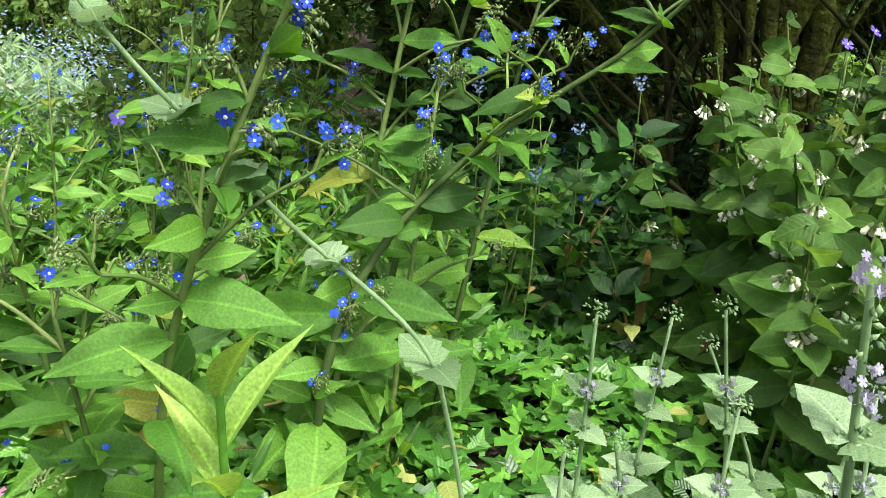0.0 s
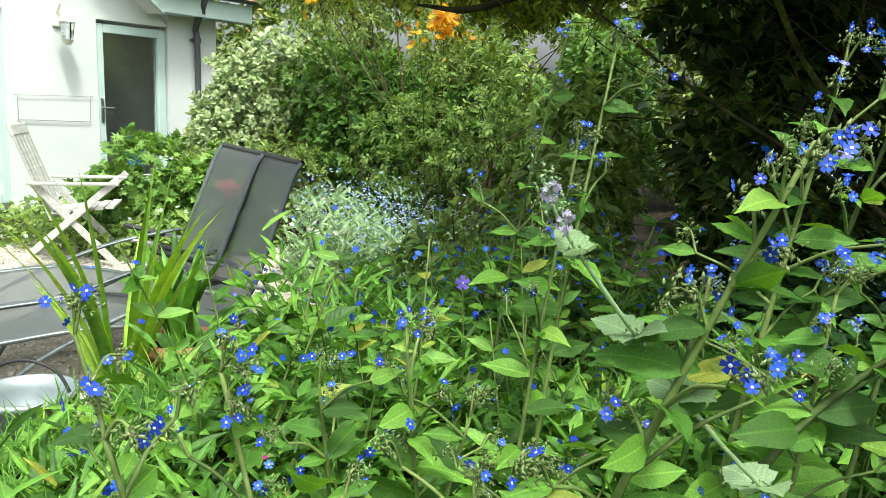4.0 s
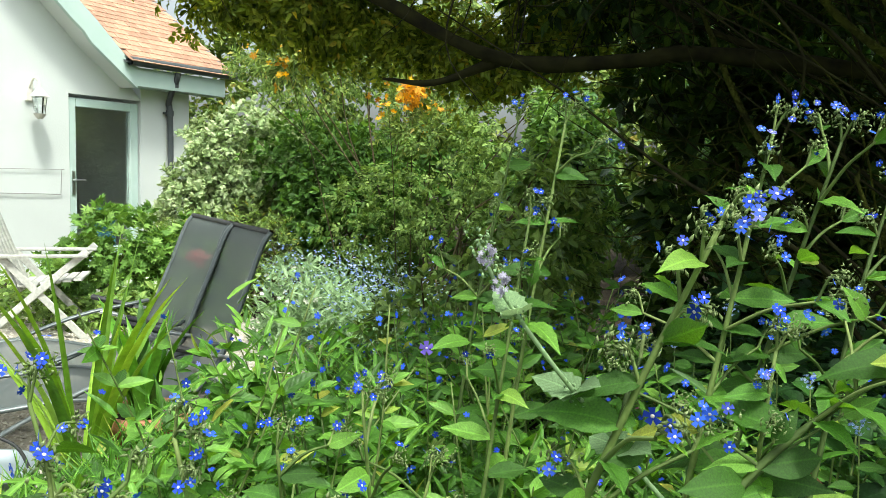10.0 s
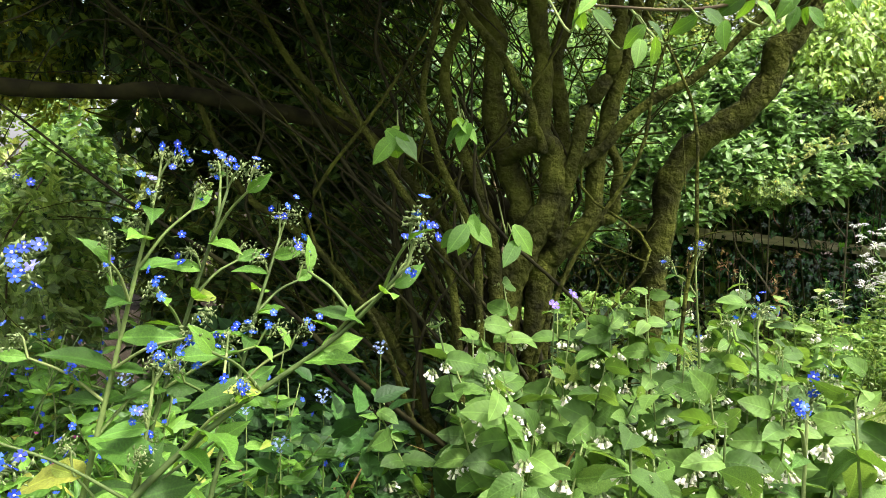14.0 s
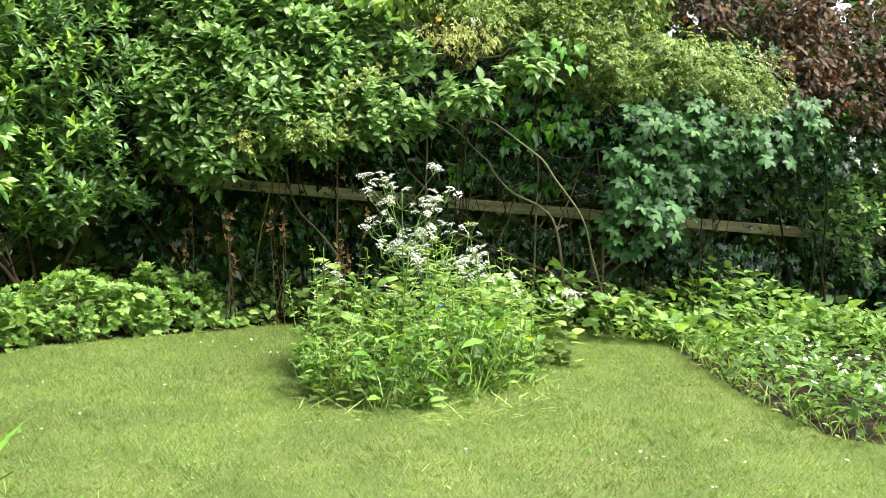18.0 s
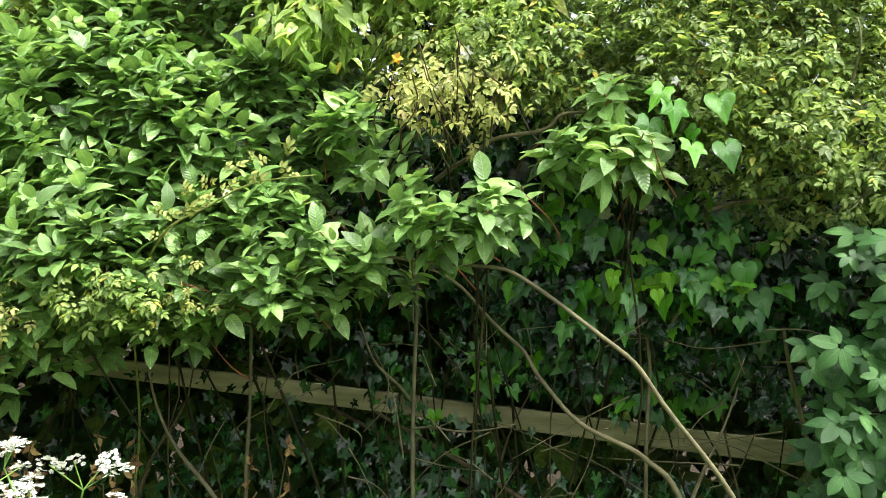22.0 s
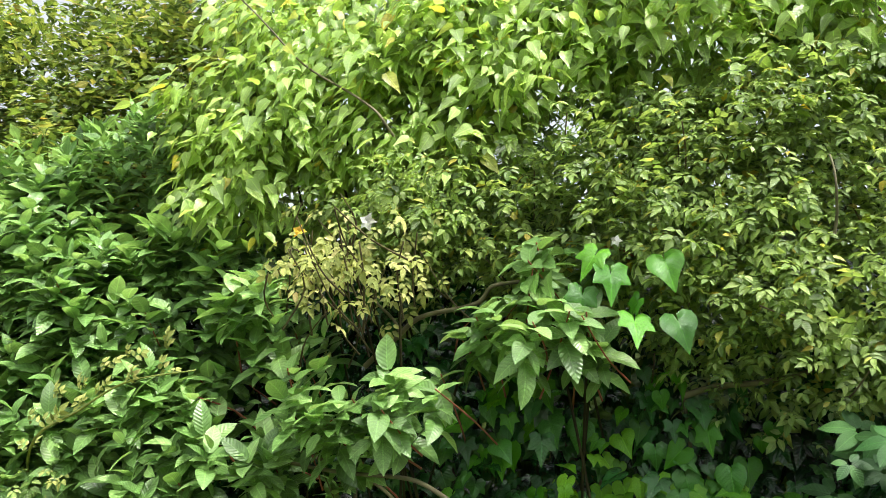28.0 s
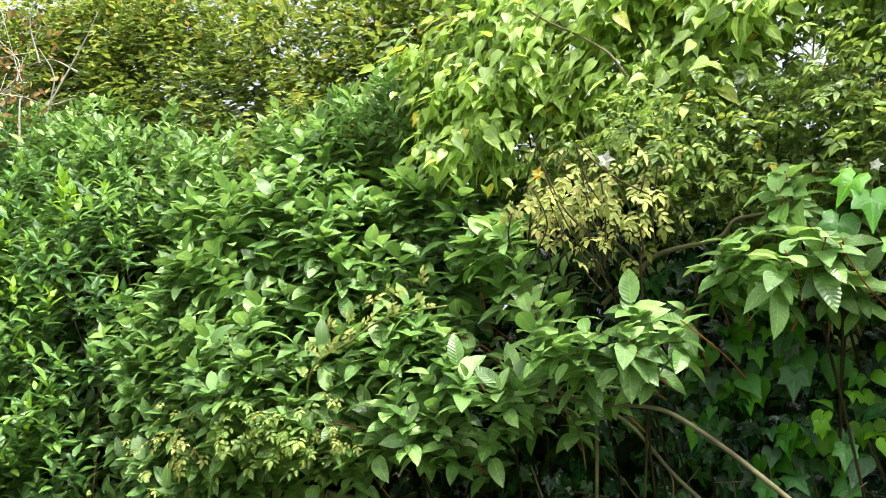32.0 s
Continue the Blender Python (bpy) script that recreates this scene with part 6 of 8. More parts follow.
ME_BELL = bell_mesh(7)
ME_CALYX = blob_mesh("bud_head", 12, 0.010, 0.008, M_BUD)
ME_COMF = [mesh_of("leaf", *t, M_COMFREY) for t in (T_COMF, T_COMF2, T_BROAD)]
ME_CAT = mesh_of("leaf", *T_TOOTH, M_CATMINT)
def whorl_mesh(n, spread, size, mat):
    v, t = T_PETALS
    at = unit(rng.normal(0, 1, (n, 3))) * spread * rng.uniform(0.6, 1.2, (n, 1))
    return mesh_of("flower_whorl", *placed((v - np.array([0, 0.32, 0]), t), at, rng.normal(0, 1, (n, 3)), at / spread + rng.normal(0, 0.3, (n, 3)), size), mat)


ME_CATFL = [whorl_mesh(26, 0.008, 0.005, M_MAUVE), blob_mesh("flower_whorl", 36, 0.006, 0.0042, M_CATMINT, 1.2)]


SUNWARD = np.array([0.15, -0.75, 0.75])   # leaves turn their faces to the light


def stem_of(s, pts, r0, r1, mat=M_STEM, sides=6, name="stem"):
    p = curve_points(pts, 6)
    grown(s, name, tube(p, np.linspace(r0, r1, len(p)), sides), mat)
    return p


def put_leaf(s, meshes, at, along, size, face=None, name="leaf", label=""):
    o = np.array(s.matrix_basis.translation)
    f = face if face is not None else SUNWARD + rng.normal(0, 0.32, 3)
    me = meshes[int(rng.integers(len(meshes)))] if isinstance(meshes, list) else meshes
    return under(s, name, me, leaf_pose(np.asarray(at) - o, along, f, size), label)


def put_flower(s, me, at, face, size=1.0, name="flower"):
    o = np.array(s.matrix_basis.translation)
    d = unit(face)
    ref = np.cross(d, np.array([0.3, 0.2, 1.0]))
    return under(s, name, me, leaf_pose(np.asarray(at) - o, ref, d, size))


def cyme(s, a, out, length, n_fl, me=None):
    """A side shoot with a curled bud cluster and a few open flowers."""
    o = np.array(s.matrix_basis.translation)
    tip = a + unit(out) * length + np.array([0, 0, 0.012])
    stem_of(s, [a, (a + tip) / 2 + np.array([0, 0, 0.015]), tip], 0.0022, 0.0014, sides=5)
    for q in (0.8, 1.02):
        tagged(under(s, "bud_head", ME_BUDS[int(rng.integers(3))], Matrix.Translation(a + (tip - a) * q - o)), kind="stuff")
    for i in range(n_fl):
        f = unit(np.array([-0.1, -0.55, 0.5]) + rng.normal(0, 0.5, 3))
        put_flower(s, me or ME_BLUE, tip + rng.normal(0, 0.013, 3) + f * 0.008, f, rng.uniform(0.8, 1.15))


def alkanet(points, leaf, n_leaf, n_side, flowers=3, label="green alkanet with hairy stems and small bright blue flowers", r=0.006, side_from=0.5):
    b = points[0]
    s = thing("alkanet", (b[0], b[1], b[2]), label, "plant", "alkanets in the bed")
    p = stem_of(s, [np.array(q, float) for q in points], r, 0.0025)
    n = len(p)
    ang = rng.uniform(0, 6)
    for i in range(n_leaf):
        f = (i + 0.3) / n_leaf
        k = int(f * 0.93 * (n - 1))
        ang += 2.4
        up = -0.1 + 0.5 * f
        put_leaf(s, ME_ALK, p[k], np.array([math.cos(ang), math.sin(ang), up]) + rng.normal(0, 0.12, 3), leaf * (1.25 - 0.75 * f) * rng.uniform(0.8, 1.2))
    for i in range(n_side):
        f = side_from + (1 - side_from) * (i + 0.5) / n_side
        k = min(int(f * (n - 1)), n - 1)
        ang += 2.4
        out = np.array([math.cos(ang), math.sin(ang), 0.75]) + rng.normal(0, 0.15, 3)
        L = leaf * rng.uniform(0.6, 1.3) * (1.5 - 0.8 * f)
        a = p[k]
        put_leaf(s, ME_ALK, a, out * np.array([1, 1, 0.3]), leaf * 0.5)
        if L > leaf * 0.7:
            e = a + unit(out) * L
            stem_of(s, [a, (a + e) / 2 + np.array([0, 0, 0.01]), e], 0.003, 0.002, sides=5)
            put_leaf(s, ME_ALK, e, out + rng.normal(0, 0.4, 3), leaf * 0.4)
            a = e
        cyme(s, a, out + rng.normal(0, 0.3, 3), rng.uniform(0.02, 0.045), int(rng.integers(1, flowers + 2)))
    cyme(s, p[-1], np.array([0, 0, 1.0]) + rng.normal(0, 0.3, 3), 0.03, flowers + 1)
    cyme(s, p[-1], np.array([0.6, -0.2, 0.6]) + rng.normal(0, 0.3, 3), 0.04, flowers)
    return s


alkanet([(0.15, 1.0, 0.0), (0.18, 0.88, 0.4), (0.25, 0.82, 0.66), (0.33, 0.8, 0.86)], 0.12, 15, 9, 4, r=0.007)
alkanet([(0.36, 1.08, 0.05), (0.40, 1.08, 0.33), (0.50, 1.11, 0.49), (0.64, 1.1, 0.62), (0.79, 1.03, 0.75), (0.86, 0.96, 0.86)], 0.14, 16, 8, 3, r=0.008, side_from=0.35)
alkanet([(0.42, 1.25, 0.0), (0.47, 1.25, 0.4), (0.53, 1.26, 0.72), (0.58, 1.27, 0.97)], 0.135, 14, 8, 3, r=0.007)
alkanet([(0.5, 1.3, 0.0), (0.56, 1.32, 0.4), (0.64, 1.32, 0.72), (0.70, 1.3, 0.96)], 0.135, 14, 8, 3, r=0.007)
alkanet([(0.6, 1.25, 0.0), (0.68, 1.28, 0.4), (0.76, 1.33, 0.7), (0.82, 1.36, 0.88)], 0.13, 12, 7, 3)
alkanet([(0.2, 1.62, -0.02), (0.26, 1.64, 0.5), (0.34, 1.68, 1.0)], 0.125, 12, 5, 2, side_from=0.6)
alkanet([(0.12, 1.9, -0.05), (0.18, 1.94, 0.5), (0.28, 1.97, 1.02)], 0.125, 12, 5, 2, side_from=0.6)
alkanet([(0.04, 1.27, 0.0), (0.0, 1.25, 0.3), (-0.02, 1.2, 0.55)], 0.125, 11, 4, 3)
alkanet([(-0.10, 1.02, 0.0), (-0.16, 0.98, 0.3), (-0.21, 0.94, 0.6)], 0.12, 11, 4, 3)
alkanet([(-0.17, 0.88, 0.0), (-0.21, 0.82, 0.3), (-0.26, 0.76, 0.6)], 0.12, 10, 4, 3)
alkanet([(-0.3, 1.08, -0.02), (-0.34, 1.04, 0.3), (-0.39, 0.99, 0.62)], 0.12, 10, 4, 3)
alkanet([(-0.13, 1.34, -0.02), (-0.14, 1.3, 0.25), (-0.15, 1.24, 0.48)], 0.12, 11, 4, 2)
alkanet([(0.1, 1.05, 0.0), (0.09, 1.0, 0.22), (0.07, 0.95, 0.45)], 0.14, 16, 3, 1)
alkanet([(0.5, 1.17, 0.0), (0.53, 1.17, 0.35), (0.56, 1.17, 0.66)], 0.13, 12, 6, 3)
alkanet([(0.15, 1.5, -0.02), (0.2, 1.54, 0.4), (0.26, 1.56, 0.82)], 0.125, 12, 5, 2)
alkanet([(0.25, 1.25, 0.0), (0.2, 1.2, 0.2), (0.16, 1.12, 0.4)], 0.14, 16, 3, 1)
alkanet([(0.32, 1.2, 0.0), (0.38, 1.14, 0.2), (0.44, 1.06, 0.36)], 0.14, 14, 3, 1)
alkanet([(0.02, 1.4, 0.0), (0.04, 1.38, 0.2), (0.08, 1.33, 0.4)], 0.14, 14, 3, 1)


def filler_alkanets():
    """Farther alkanets of the bed: one plant each, its leaves joined."""
    spots = []
    while len(spots) < 74:
        x, y = rng.uniform(-0.8, 1.1), rng.uniform(1.5, 4.6)
        if x < -0.55 + 0.0 * y and y > 3.0 or (x < -0.45 and y < 2.9) or (x > 0.75 and y > 1.9) or (y > 3.3 and x > 0.9):
            continue
        spots.append((x, y))
    for x, y in spots:
        z = float(lie(x, y))
        h = rng.uniform(0.35, 0.66)
        s = thing("alkanet", (x, y, z), "alkanet with narrow leaves and scattered small blue flowers", "plant", "alkanets in the bed")
        ls, fs, fp, bt = [], [], [], []
        for j in range(int(rng.integers(3, 6))):
            e = np.array([x + rng.normal(0, 0.12), y + rng.normal(0, 0.12), z + h * rng.uniform(0.6, 1.1)])
            p = curve_points([(x + rng.normal(0, 0.04), y + rng.normal(0, 0.04), z), ((x + e[0]) / 2 + rng.normal(0, 0.03), (y + e[1]) / 2, z + h * 0.5), e], 5)
            bt.append(tube(p, np.linspace(0.004, 0.0015, len(p)), 4))
            k = 24
            at = p[rng.integers(0, len(p) - 1, k)]
            th = rng.uniform(0, 6.3, k)
            ls.append((at, np.stack([np.cos(th), np.sin(th), rng.uniform(0.0, 0.8, k)], 1)))
            m = int(rng.integers(1, 4))
            fp.append(e + rng.normal(0, 0.03, (m, 3)) - np.array([0, 0, 1]) * rng.uniform(0, 0.12, (m, 1)))
        at, al = np.concatenate([l[0] for l in ls]), np.concatenate([l[1] for l in ls])
        grown(s, "foliage", placed(T_SMALL, at, al, jitter(np.tile(SUNWARD, (len(at), 1)), 0.35), 0.065 * rng.uniform(0.5, 1.2, len(at)), 0.75), M_ALKANET, kind="stuff")
        grown(s, "stem_tuft", join(*bt), M_STEM, kind="stuff")
        f = np.concatenate(fp)
        v, t = T_PETALS
        grown(s, "blossom", placed((v - np.array([0, 0.32, 0]), t), f, rng.normal(0, 1, f.shape), np.array([0, -0.7, 0.6]) + rng.normal(0, 0.4, f.shape), 0.015), M_BLUE, kind="stuff")


filler_alkanets()


def meadow(name, label, cat, poly_pts, n, template, mat, size, zlo, zhi, up=0.7, widen=1.0):
    """Low mixed growth that nobody could count."""
    q = np.array(poly_pts)
    lo, hi = q.min(0), q.max(0)
    x, y = rng.uniform(lo[0], hi[0], n), rng.uniform(lo[1], hi[1], n)
    k = inside(poly_pts, x, y)
    x, y = x[k], y[k]
    m = len(x)
    patch = 0.55 + 0.45 * np.sin(3.1 * x + 1.3 * y) * np.cos(2.7 * y - 1.1 * x)
    z = lie(x, y) + zlo + (zhi - zlo) * rng.random(m) ** 1.2 * patch
    th = rng.uniform(0, 6.3, m)
    al = np.stack([np.cos(th), np.sin(th), rng.normal(up, 0.4, m)], 1)
    v, t = placed(template, np.stack([x, y, z], 1), al, jitter(np.tile(UP * 0.8 + SUNWARD * 0.5, (m, 1)), 0.4), size * rng.uniform(0.5, 1.2, m), widen)
    return tagged(new(name, mesh_of(name, v, t, mat)), label, cat, kind="stuff")


BED = [(-0.75, 0.9), (0.3, 0.9), (0.7, 1.3), (0.9, 2.0), (0.9, 3.2), (1.0, 4.8), (0.4, 5.4), (-0.6, 5.2), (-0.5, 4.2), (-0.75, 3.0), (-0.55, 2.5), (-0.6, 1.6), (-0.95, 1.3)]
meadow("bed_growth", "dense low green growth filling the flower bed", "plants", BED, 15000, T_MIN, M_ALKANET, 0.075, 0.0, 0.36, 0.5, 0.9)
meadow("bed_growth", "fine feathery green stems filling the flower bed", "plants", BED, 10000, T_LANCE, M_ALKANET, 0.085, 0.0, 0.55, 1.1, 0.8)
meadow("bed_blossom", "scattered tiny blue flowers over the bed", "flowers", BED, 200, (T_PETALS[0] - np.array([0, 0.32, 0]), T_PETALS[1]), M_BLUE, 0.015, 0.25, 0.62, 0.3)
meadow("bed_blossom", "a few small pink flowers in the bed", "flowers", BED, 40, (T_PETALS[0] - np.array([0, 0.32, 0]), T_PETALS[1]), M_PINK, 0.022, 0.2, 0.5, 0.3)


def ivy_ground():
    b = (0.9, 1.3, 0.0)
    iv = thing("ground_ivy", b, "ivy carpet of glossy green lobed leaves over the soil", "ivy")
    poly = [(-0.5, 0.5), (0.3, 0.35), (1.3, 0.3), (2.3, 0.9), (2.8, 2.0), (2.9, 4.2), (0.9, 4.4), (0.7, 2.0), (0.3, 1.4), (-0.5, 1.2)]
    n = 23000
    x, y = rng.uniform(-0.5, 2.9, n), rng.uniform(0.3, 4.4, n)
    k = inside(poly, x, y) & (rng.random(n) < np.where(y < 1.9, 1.0, 0.55))
    x, y = x[k], y[k]
    m = len(x)
    z = lie(x, y) + 0.015 + 0.13 * rng.random(m) * (0.6 + 0.4 * np.sin(7 * x) * np.cos(6 * y))
    at = np.stack([x, y, z], 1)
    th = rng.uniform(0, 6.3, m)
    al = np.stack([np.cos(th), np.sin(th), rng.normal(0.05, 0.25, m)], 1)
    fc = jitter(np.tile(UP, (m, 1)), 0.35) + np.array([-0.1, -0.35, 0])
    sz = rng.uniform(0.045, 0.085, m) * np.where(y > 2.2, 1.5, 1.0)
    near = np.argsort(np.hypot(x - 0.55, y - 0.75) - (z - 0.05) * 2)[:290]
    me = mesh_of("leaf", *T_IVY, M_IVY)
    for i in near:
        under(iv, "leaf", me, leaf_pose(at[i] - np.array(b), al[i], fc[i], sz[i]))
    r = np.ones(m, bool)
    r[near] = False
    grown(iv, "foliage", placed(T_IVY, at[r], al[r], fc[r], sz[r]), M_IVY, kind="stuff")
    for i in range(34):
        q = np.array([rng.uniform(0.2, 1.4), rng.uniform(0.7, 1.9), 0.15])
        lf = thing("dead_leaf", tuple(q), "dry curled yellow brown fallen leaf on the ivy", "leaf", "fallen leaves")
        under(lf, "leaf_blade", DEAD[i % 2], leaf_pose(np.zeros(3), rng.normal(0, 1, 3) * [1, 1, 0.2], UP + rng.normal(0, 0.3, 3), rng.uniform(0.03, 0.055)))


DEAD = [mesh_of("leaf_blade", *T_BROAD3, M_DEAD), mesh_of("leaf_blade", *T_HEART, M_YELLEAF)]
ivy_ground()


def catmint(points, n_pair, leaf, whorls=3, label="grey green catmint with toothed leaves and mauve flowers"):
    b = points[0]
    s = thing("catmint", tuple(b), label, "plant", "catmints")
    p = stem_of(s, [np.array(q, float) for q in points], 0.0035, 0.002, M_CATMINT)
    n = len(p)
    o = np.array(b)
    for i in range(n_pair):
        k = int((0.25 + 0.6 * i / max(1, n_pair - 1)) * (n - 1))
        d = p[min(k + 1, n - 1)] - p[k - 1]
        side = unit(np.cross(d, [0.2, 0.3, 1.0] if i % 2 else [1.0, 0.2, 0.1]))
        for sg in (1, -1):
            put_leaf(s, ME_CAT, p[k], sg * side + unit(d) * 0.5 + rng.normal(0, 0.12, 3), leaf * (1.2 - 0.6 * i / n_pair), np.array([-0.2, -0.5, 0.8]))
        if i >= n_pair - whorls - 1:
            under(s, "flower_whorl", ME_CATFL[1], Matrix.Translation(p[k] - o))
    for j in range(whorls):
        k = int((0.9 + 0.1 * j / max(1, whorls - 1)) * (n - 1))
        under(s, "flower_whorl", ME_CATFL[j % 2], Matrix.Translation(p[k] + np.array([0, 0, 0.005]) - o) @ Matrix.Scale(1.3, 4))
    return s


catmint([(0.56, 0.9, 0.05), (0.50, 0.87, 0.3), (0.45, 0.86, 0.43), (0.31, 0.86, 0.57), (0.25, 0.86, 0.64), (0.19, 0.83, 0.71), (0.13, 0.81, 0.79), (0.11, 0.81, 0.83)], 5, 0.06, 4)
for q in ((0.62, 0.78), (0.69, 0.77), (0.80, 0.74), (0.75, 0.85), (0.86, 0.66), (0.55, 0.7), (0.92, 0.82), (0.68, 0.62), (0.8, 0.55)):
    h = rng.uniform(0.32, 0.5)
    catmint([(q[0], q[1], 0.02), (q[0] + 0.01, q[1], h * 0.5), (q[0] + rng.normal(0, 0.03), q[1] + rng.normal(0, 0.02), h)], 6, 0.05, 2)
catmint([(0.58, 0.30, 0.02), (0.55, 0.32, 0.3), (0.52, 0.34, 0.55), (0.50, 0.345, 0.70)], 7, 0.06, 3)
catmint([(0.6, 0.36, 0.02), (0.57, 0.37, 0.3), (0.55, 0.375, 0.6)], 6, 0.06, 3)


def lily(b, top, n, length):
    s = thing("lily_shoot", tuple(b), "light green shoot with long smooth pointed leaves", "plant")
    p = stem_of(s, [np.array(b, float), (np.array(b) + top) / 2, np.array(top, float)], 0.006, 0.004, M_STRAP)
    me = mesh_of("leaf", *blade([0.03, 0.09, 0.125, 0.13, 0.11, 0.07, 0.03], 0.55, 0.22), M_LILY)
    ang = 0.3
    for i in range(n):
        k = int((0.35 + 0.65 * i / n) * (len(p) - 1))
        ang += 2.3
        up = 0.1 + 2.2 * (i / n) ** 1.6
        put_leaf(s, me, p[k], np.array([math.cos(ang), math.sin(ang), up]), length * rng.uniform(0.85, 1.1), np.array([-0.3 * math.cos(ang), -0.3 * math.sin(ang), 1.0]) if up < 0.9 else -np.array([math.cos(ang), math.sin(ang), -0.4]))


lily((0.24, 0.73, 0.0), (0.225, 0.7, 0.52), 13, 0.14)
lily((0.0, 0.76, 0.0), (-0.02, 0.72, 0.40), 10, 0.12)
lily((-0.2, 0.65, 0.0), (-0.21, 0.62, 0.42), 9, 0.12)


def comfrey(x, y, h, n_leaf, leaf, n_bell, single, low):
    z = float(lie(x, y))
    s = thing("comfrey", (x, y, z), "comfrey with broad rough leaves and drooping white flowers", "plant", "comfrey clump")
    o = np.array([x, y, z])
    at, al, sz = [], [], []
    for j in range(3):
        e = np.array([x + rng.normal(0, 0.1), y + rng.normal(0, 0.1), z + h * rng.uniform(0.75, 1.0)])
        p = stem_of(s, [np.array([x + rng.normal(0, 0.03), y + rng.normal(0, 0.03), z]), (o + e) / 2 + rng.normal(0, 0.02, 3), e], 0.005, 0.0018)
        ang = rng.uniform(0, 6)
        for i in range(n_leaf):
            f = i / (n_leaf - 1)
            ang += 2.4
            at.append(p[int((low + (1 - low) * f**0.7) * (len(p) - 1))])
            al.append(np.array([math.cos(ang), math.sin(ang), -0.15 + 0.45 * f]) + rng.normal(0, 0.28, 3))
            sz.append(leaf * (1.25 - 0.6 * f) * rng.uniform(0.75, 1.15))
        under(s, "bud_head", ME_CALYX, Matrix.Translation(p[-1] - o))
        for i in range(n_bell):
            q = p[int(rng.uniform(0.75, 1.0) * (len(p) - 1))] + np.array([rng.normal(0, 0.035), rng.normal(0, 0.035), rng.normal(-0.01, 0.02)])
            tagged(under(s, "bell_head", ME_BELL, pose(*(q - np.array([0, 0, 0.01]) - o), rng.normal(0, 25), rng.normal(0, 25), rng.uniform(0, 360)) @ Matrix.Scale(rng.uniform(0.65, 1.05), 4)), "white bell flowers", kind="stuff")
    if single:
        for q, d, k in zip(at, al, sz):
            put_leaf(s, ME_COMF, q, d, k, SUNWARD + rng.normal(0, 0.5, 3))
    else:
        n = len(at)
        grown(s, "foliage", placed(T_COMF, np.array(at), np.array(al), jitter(np.tile(SUNWARD, (n, 1)), 0.5), np.array(sz)), M_COMFREY, kind="stuff")


for x, y, h in ((1.32, 0.51, 0.74), (1.13, 0.56, 0.66), (1.18, 0.79, 0.64), (1.09, 0.96, 0.55), (1.2, 0.33, 0.68), (1.35, 1.18, 0.62), (1.57, 1.38, 0.66), (1.87, 1.42, 0.76), (1.51, 0.62, 0.74), (1.7, 0.99, 0.70),
                (2.15, 1.25, 0.75), (1.95, 0.75, 0.72), (1.45, 0.85, 0.66), (1.75, 1.2, 0.7), (2.5, 1.3, 0.72), (1.2, 1.1, 0.5), (2.8, 1.5, 0.8), (2.75, 1.85, 0.8), (2.45, 1.6, 0.78), (2.3, 1.75, 0.7), (2.9, 2.2, 0.8), (1.42, 1.5, 0.7), (1.58, 1.62, 0.74), (1.75, 1.62, 0.78), (1.32, 1.3, 0.62), (1.95, 1.6, 0.76)):
    comfrey(x, y, h, 13 if x < 1.3 else 20, 0.1, 3, math.hypot(x, y) < 1.5, 0.55 if x < 1.3 else 0.3)
for pts in ([(1.75, 0.9, 0.0), (1.72, 0.95, 0.4), (1.7, 0.97, 0.74)], [(1.3, 0.62, 0.0), (1.27, 0.58, 0.4), (1.25, 0.57, 0.7)], [(1.95, 1.35, 0.0), (1.95, 1.3, 0.45), (1.9, 1.3, 0.85)]):
    alkanet(pts, 0.08, 8, 3, 3)

# ---- yard furniture ----
M_MESHCLOTH = solid_mat("black_mesh_cloth", (0.17, 0.2, 0.195), (0.2, 0.23, 0.225), 2.0, 0.6, 0, 0)
_nt = M_MESHCLOTH.node_tree
_tr, _mx = _nt.nodes.new("ShaderNodeBsdfTransparent"), _nt.nodes.new("ShaderNodeMixShader")
_mx.inputs[0].default_value = 0.4   # open weave
_nt.links.new(_nt.nodes["Principled BSDF"].outputs[0], _mx.inputs[1])
_nt.links.new(_tr.outputs[0], _mx.inputs[2])
_nt.links.new(_mx.outputs[0], _nt.nodes["Material Output"].inputs["Surface"])
M_TUBE = solid_mat("silver_tube", (0.6, 0.61, 0.62), (0.7, 0.71, 0.72), 10.0, 0.35, 0.9, 0.02)
M_GRIP = solid_mat("black_grip", (0.02, 0.02, 0.022), (0.035, 0.035, 0.037), 10.0, 0.6)
M_RAIL = solid_mat("grey_frame", (0.10, 0.12, 0.12), (0.15, 0.17, 0.17), 10.0, 0.35, 0.3, 0.02)
M_TEAK = solid_mat("grey_weathered_teak", (0.36, 0.36, 0.33), (0.5, 0.5, 0.46), 6.0, 0.85, 0, 0.5, 50.0, 0.003, 0.15, (1, 8, 8))
M_IRIS = leaf_mat("iris_leaf", (0.13, 0.29, 0.03), (0.2, 0.38, 0.045), (0.28, 0.45, 0.06), 0.38, 0.35, ribs=0.0, veins=0.1)
M_TERRA = solid_mat("terracotta", (0.36, 0.15, 0.08), (0.48, 0.22, 0.12), 7.0, 0.85, 0, 0.3, 50.0)
M_ZINC = solid_mat("galvanised_steel", (0.34, 0.39, 0.41), (0.45, 0.5, 0.52), 14.0, 0.45, 0.5, 0.05)


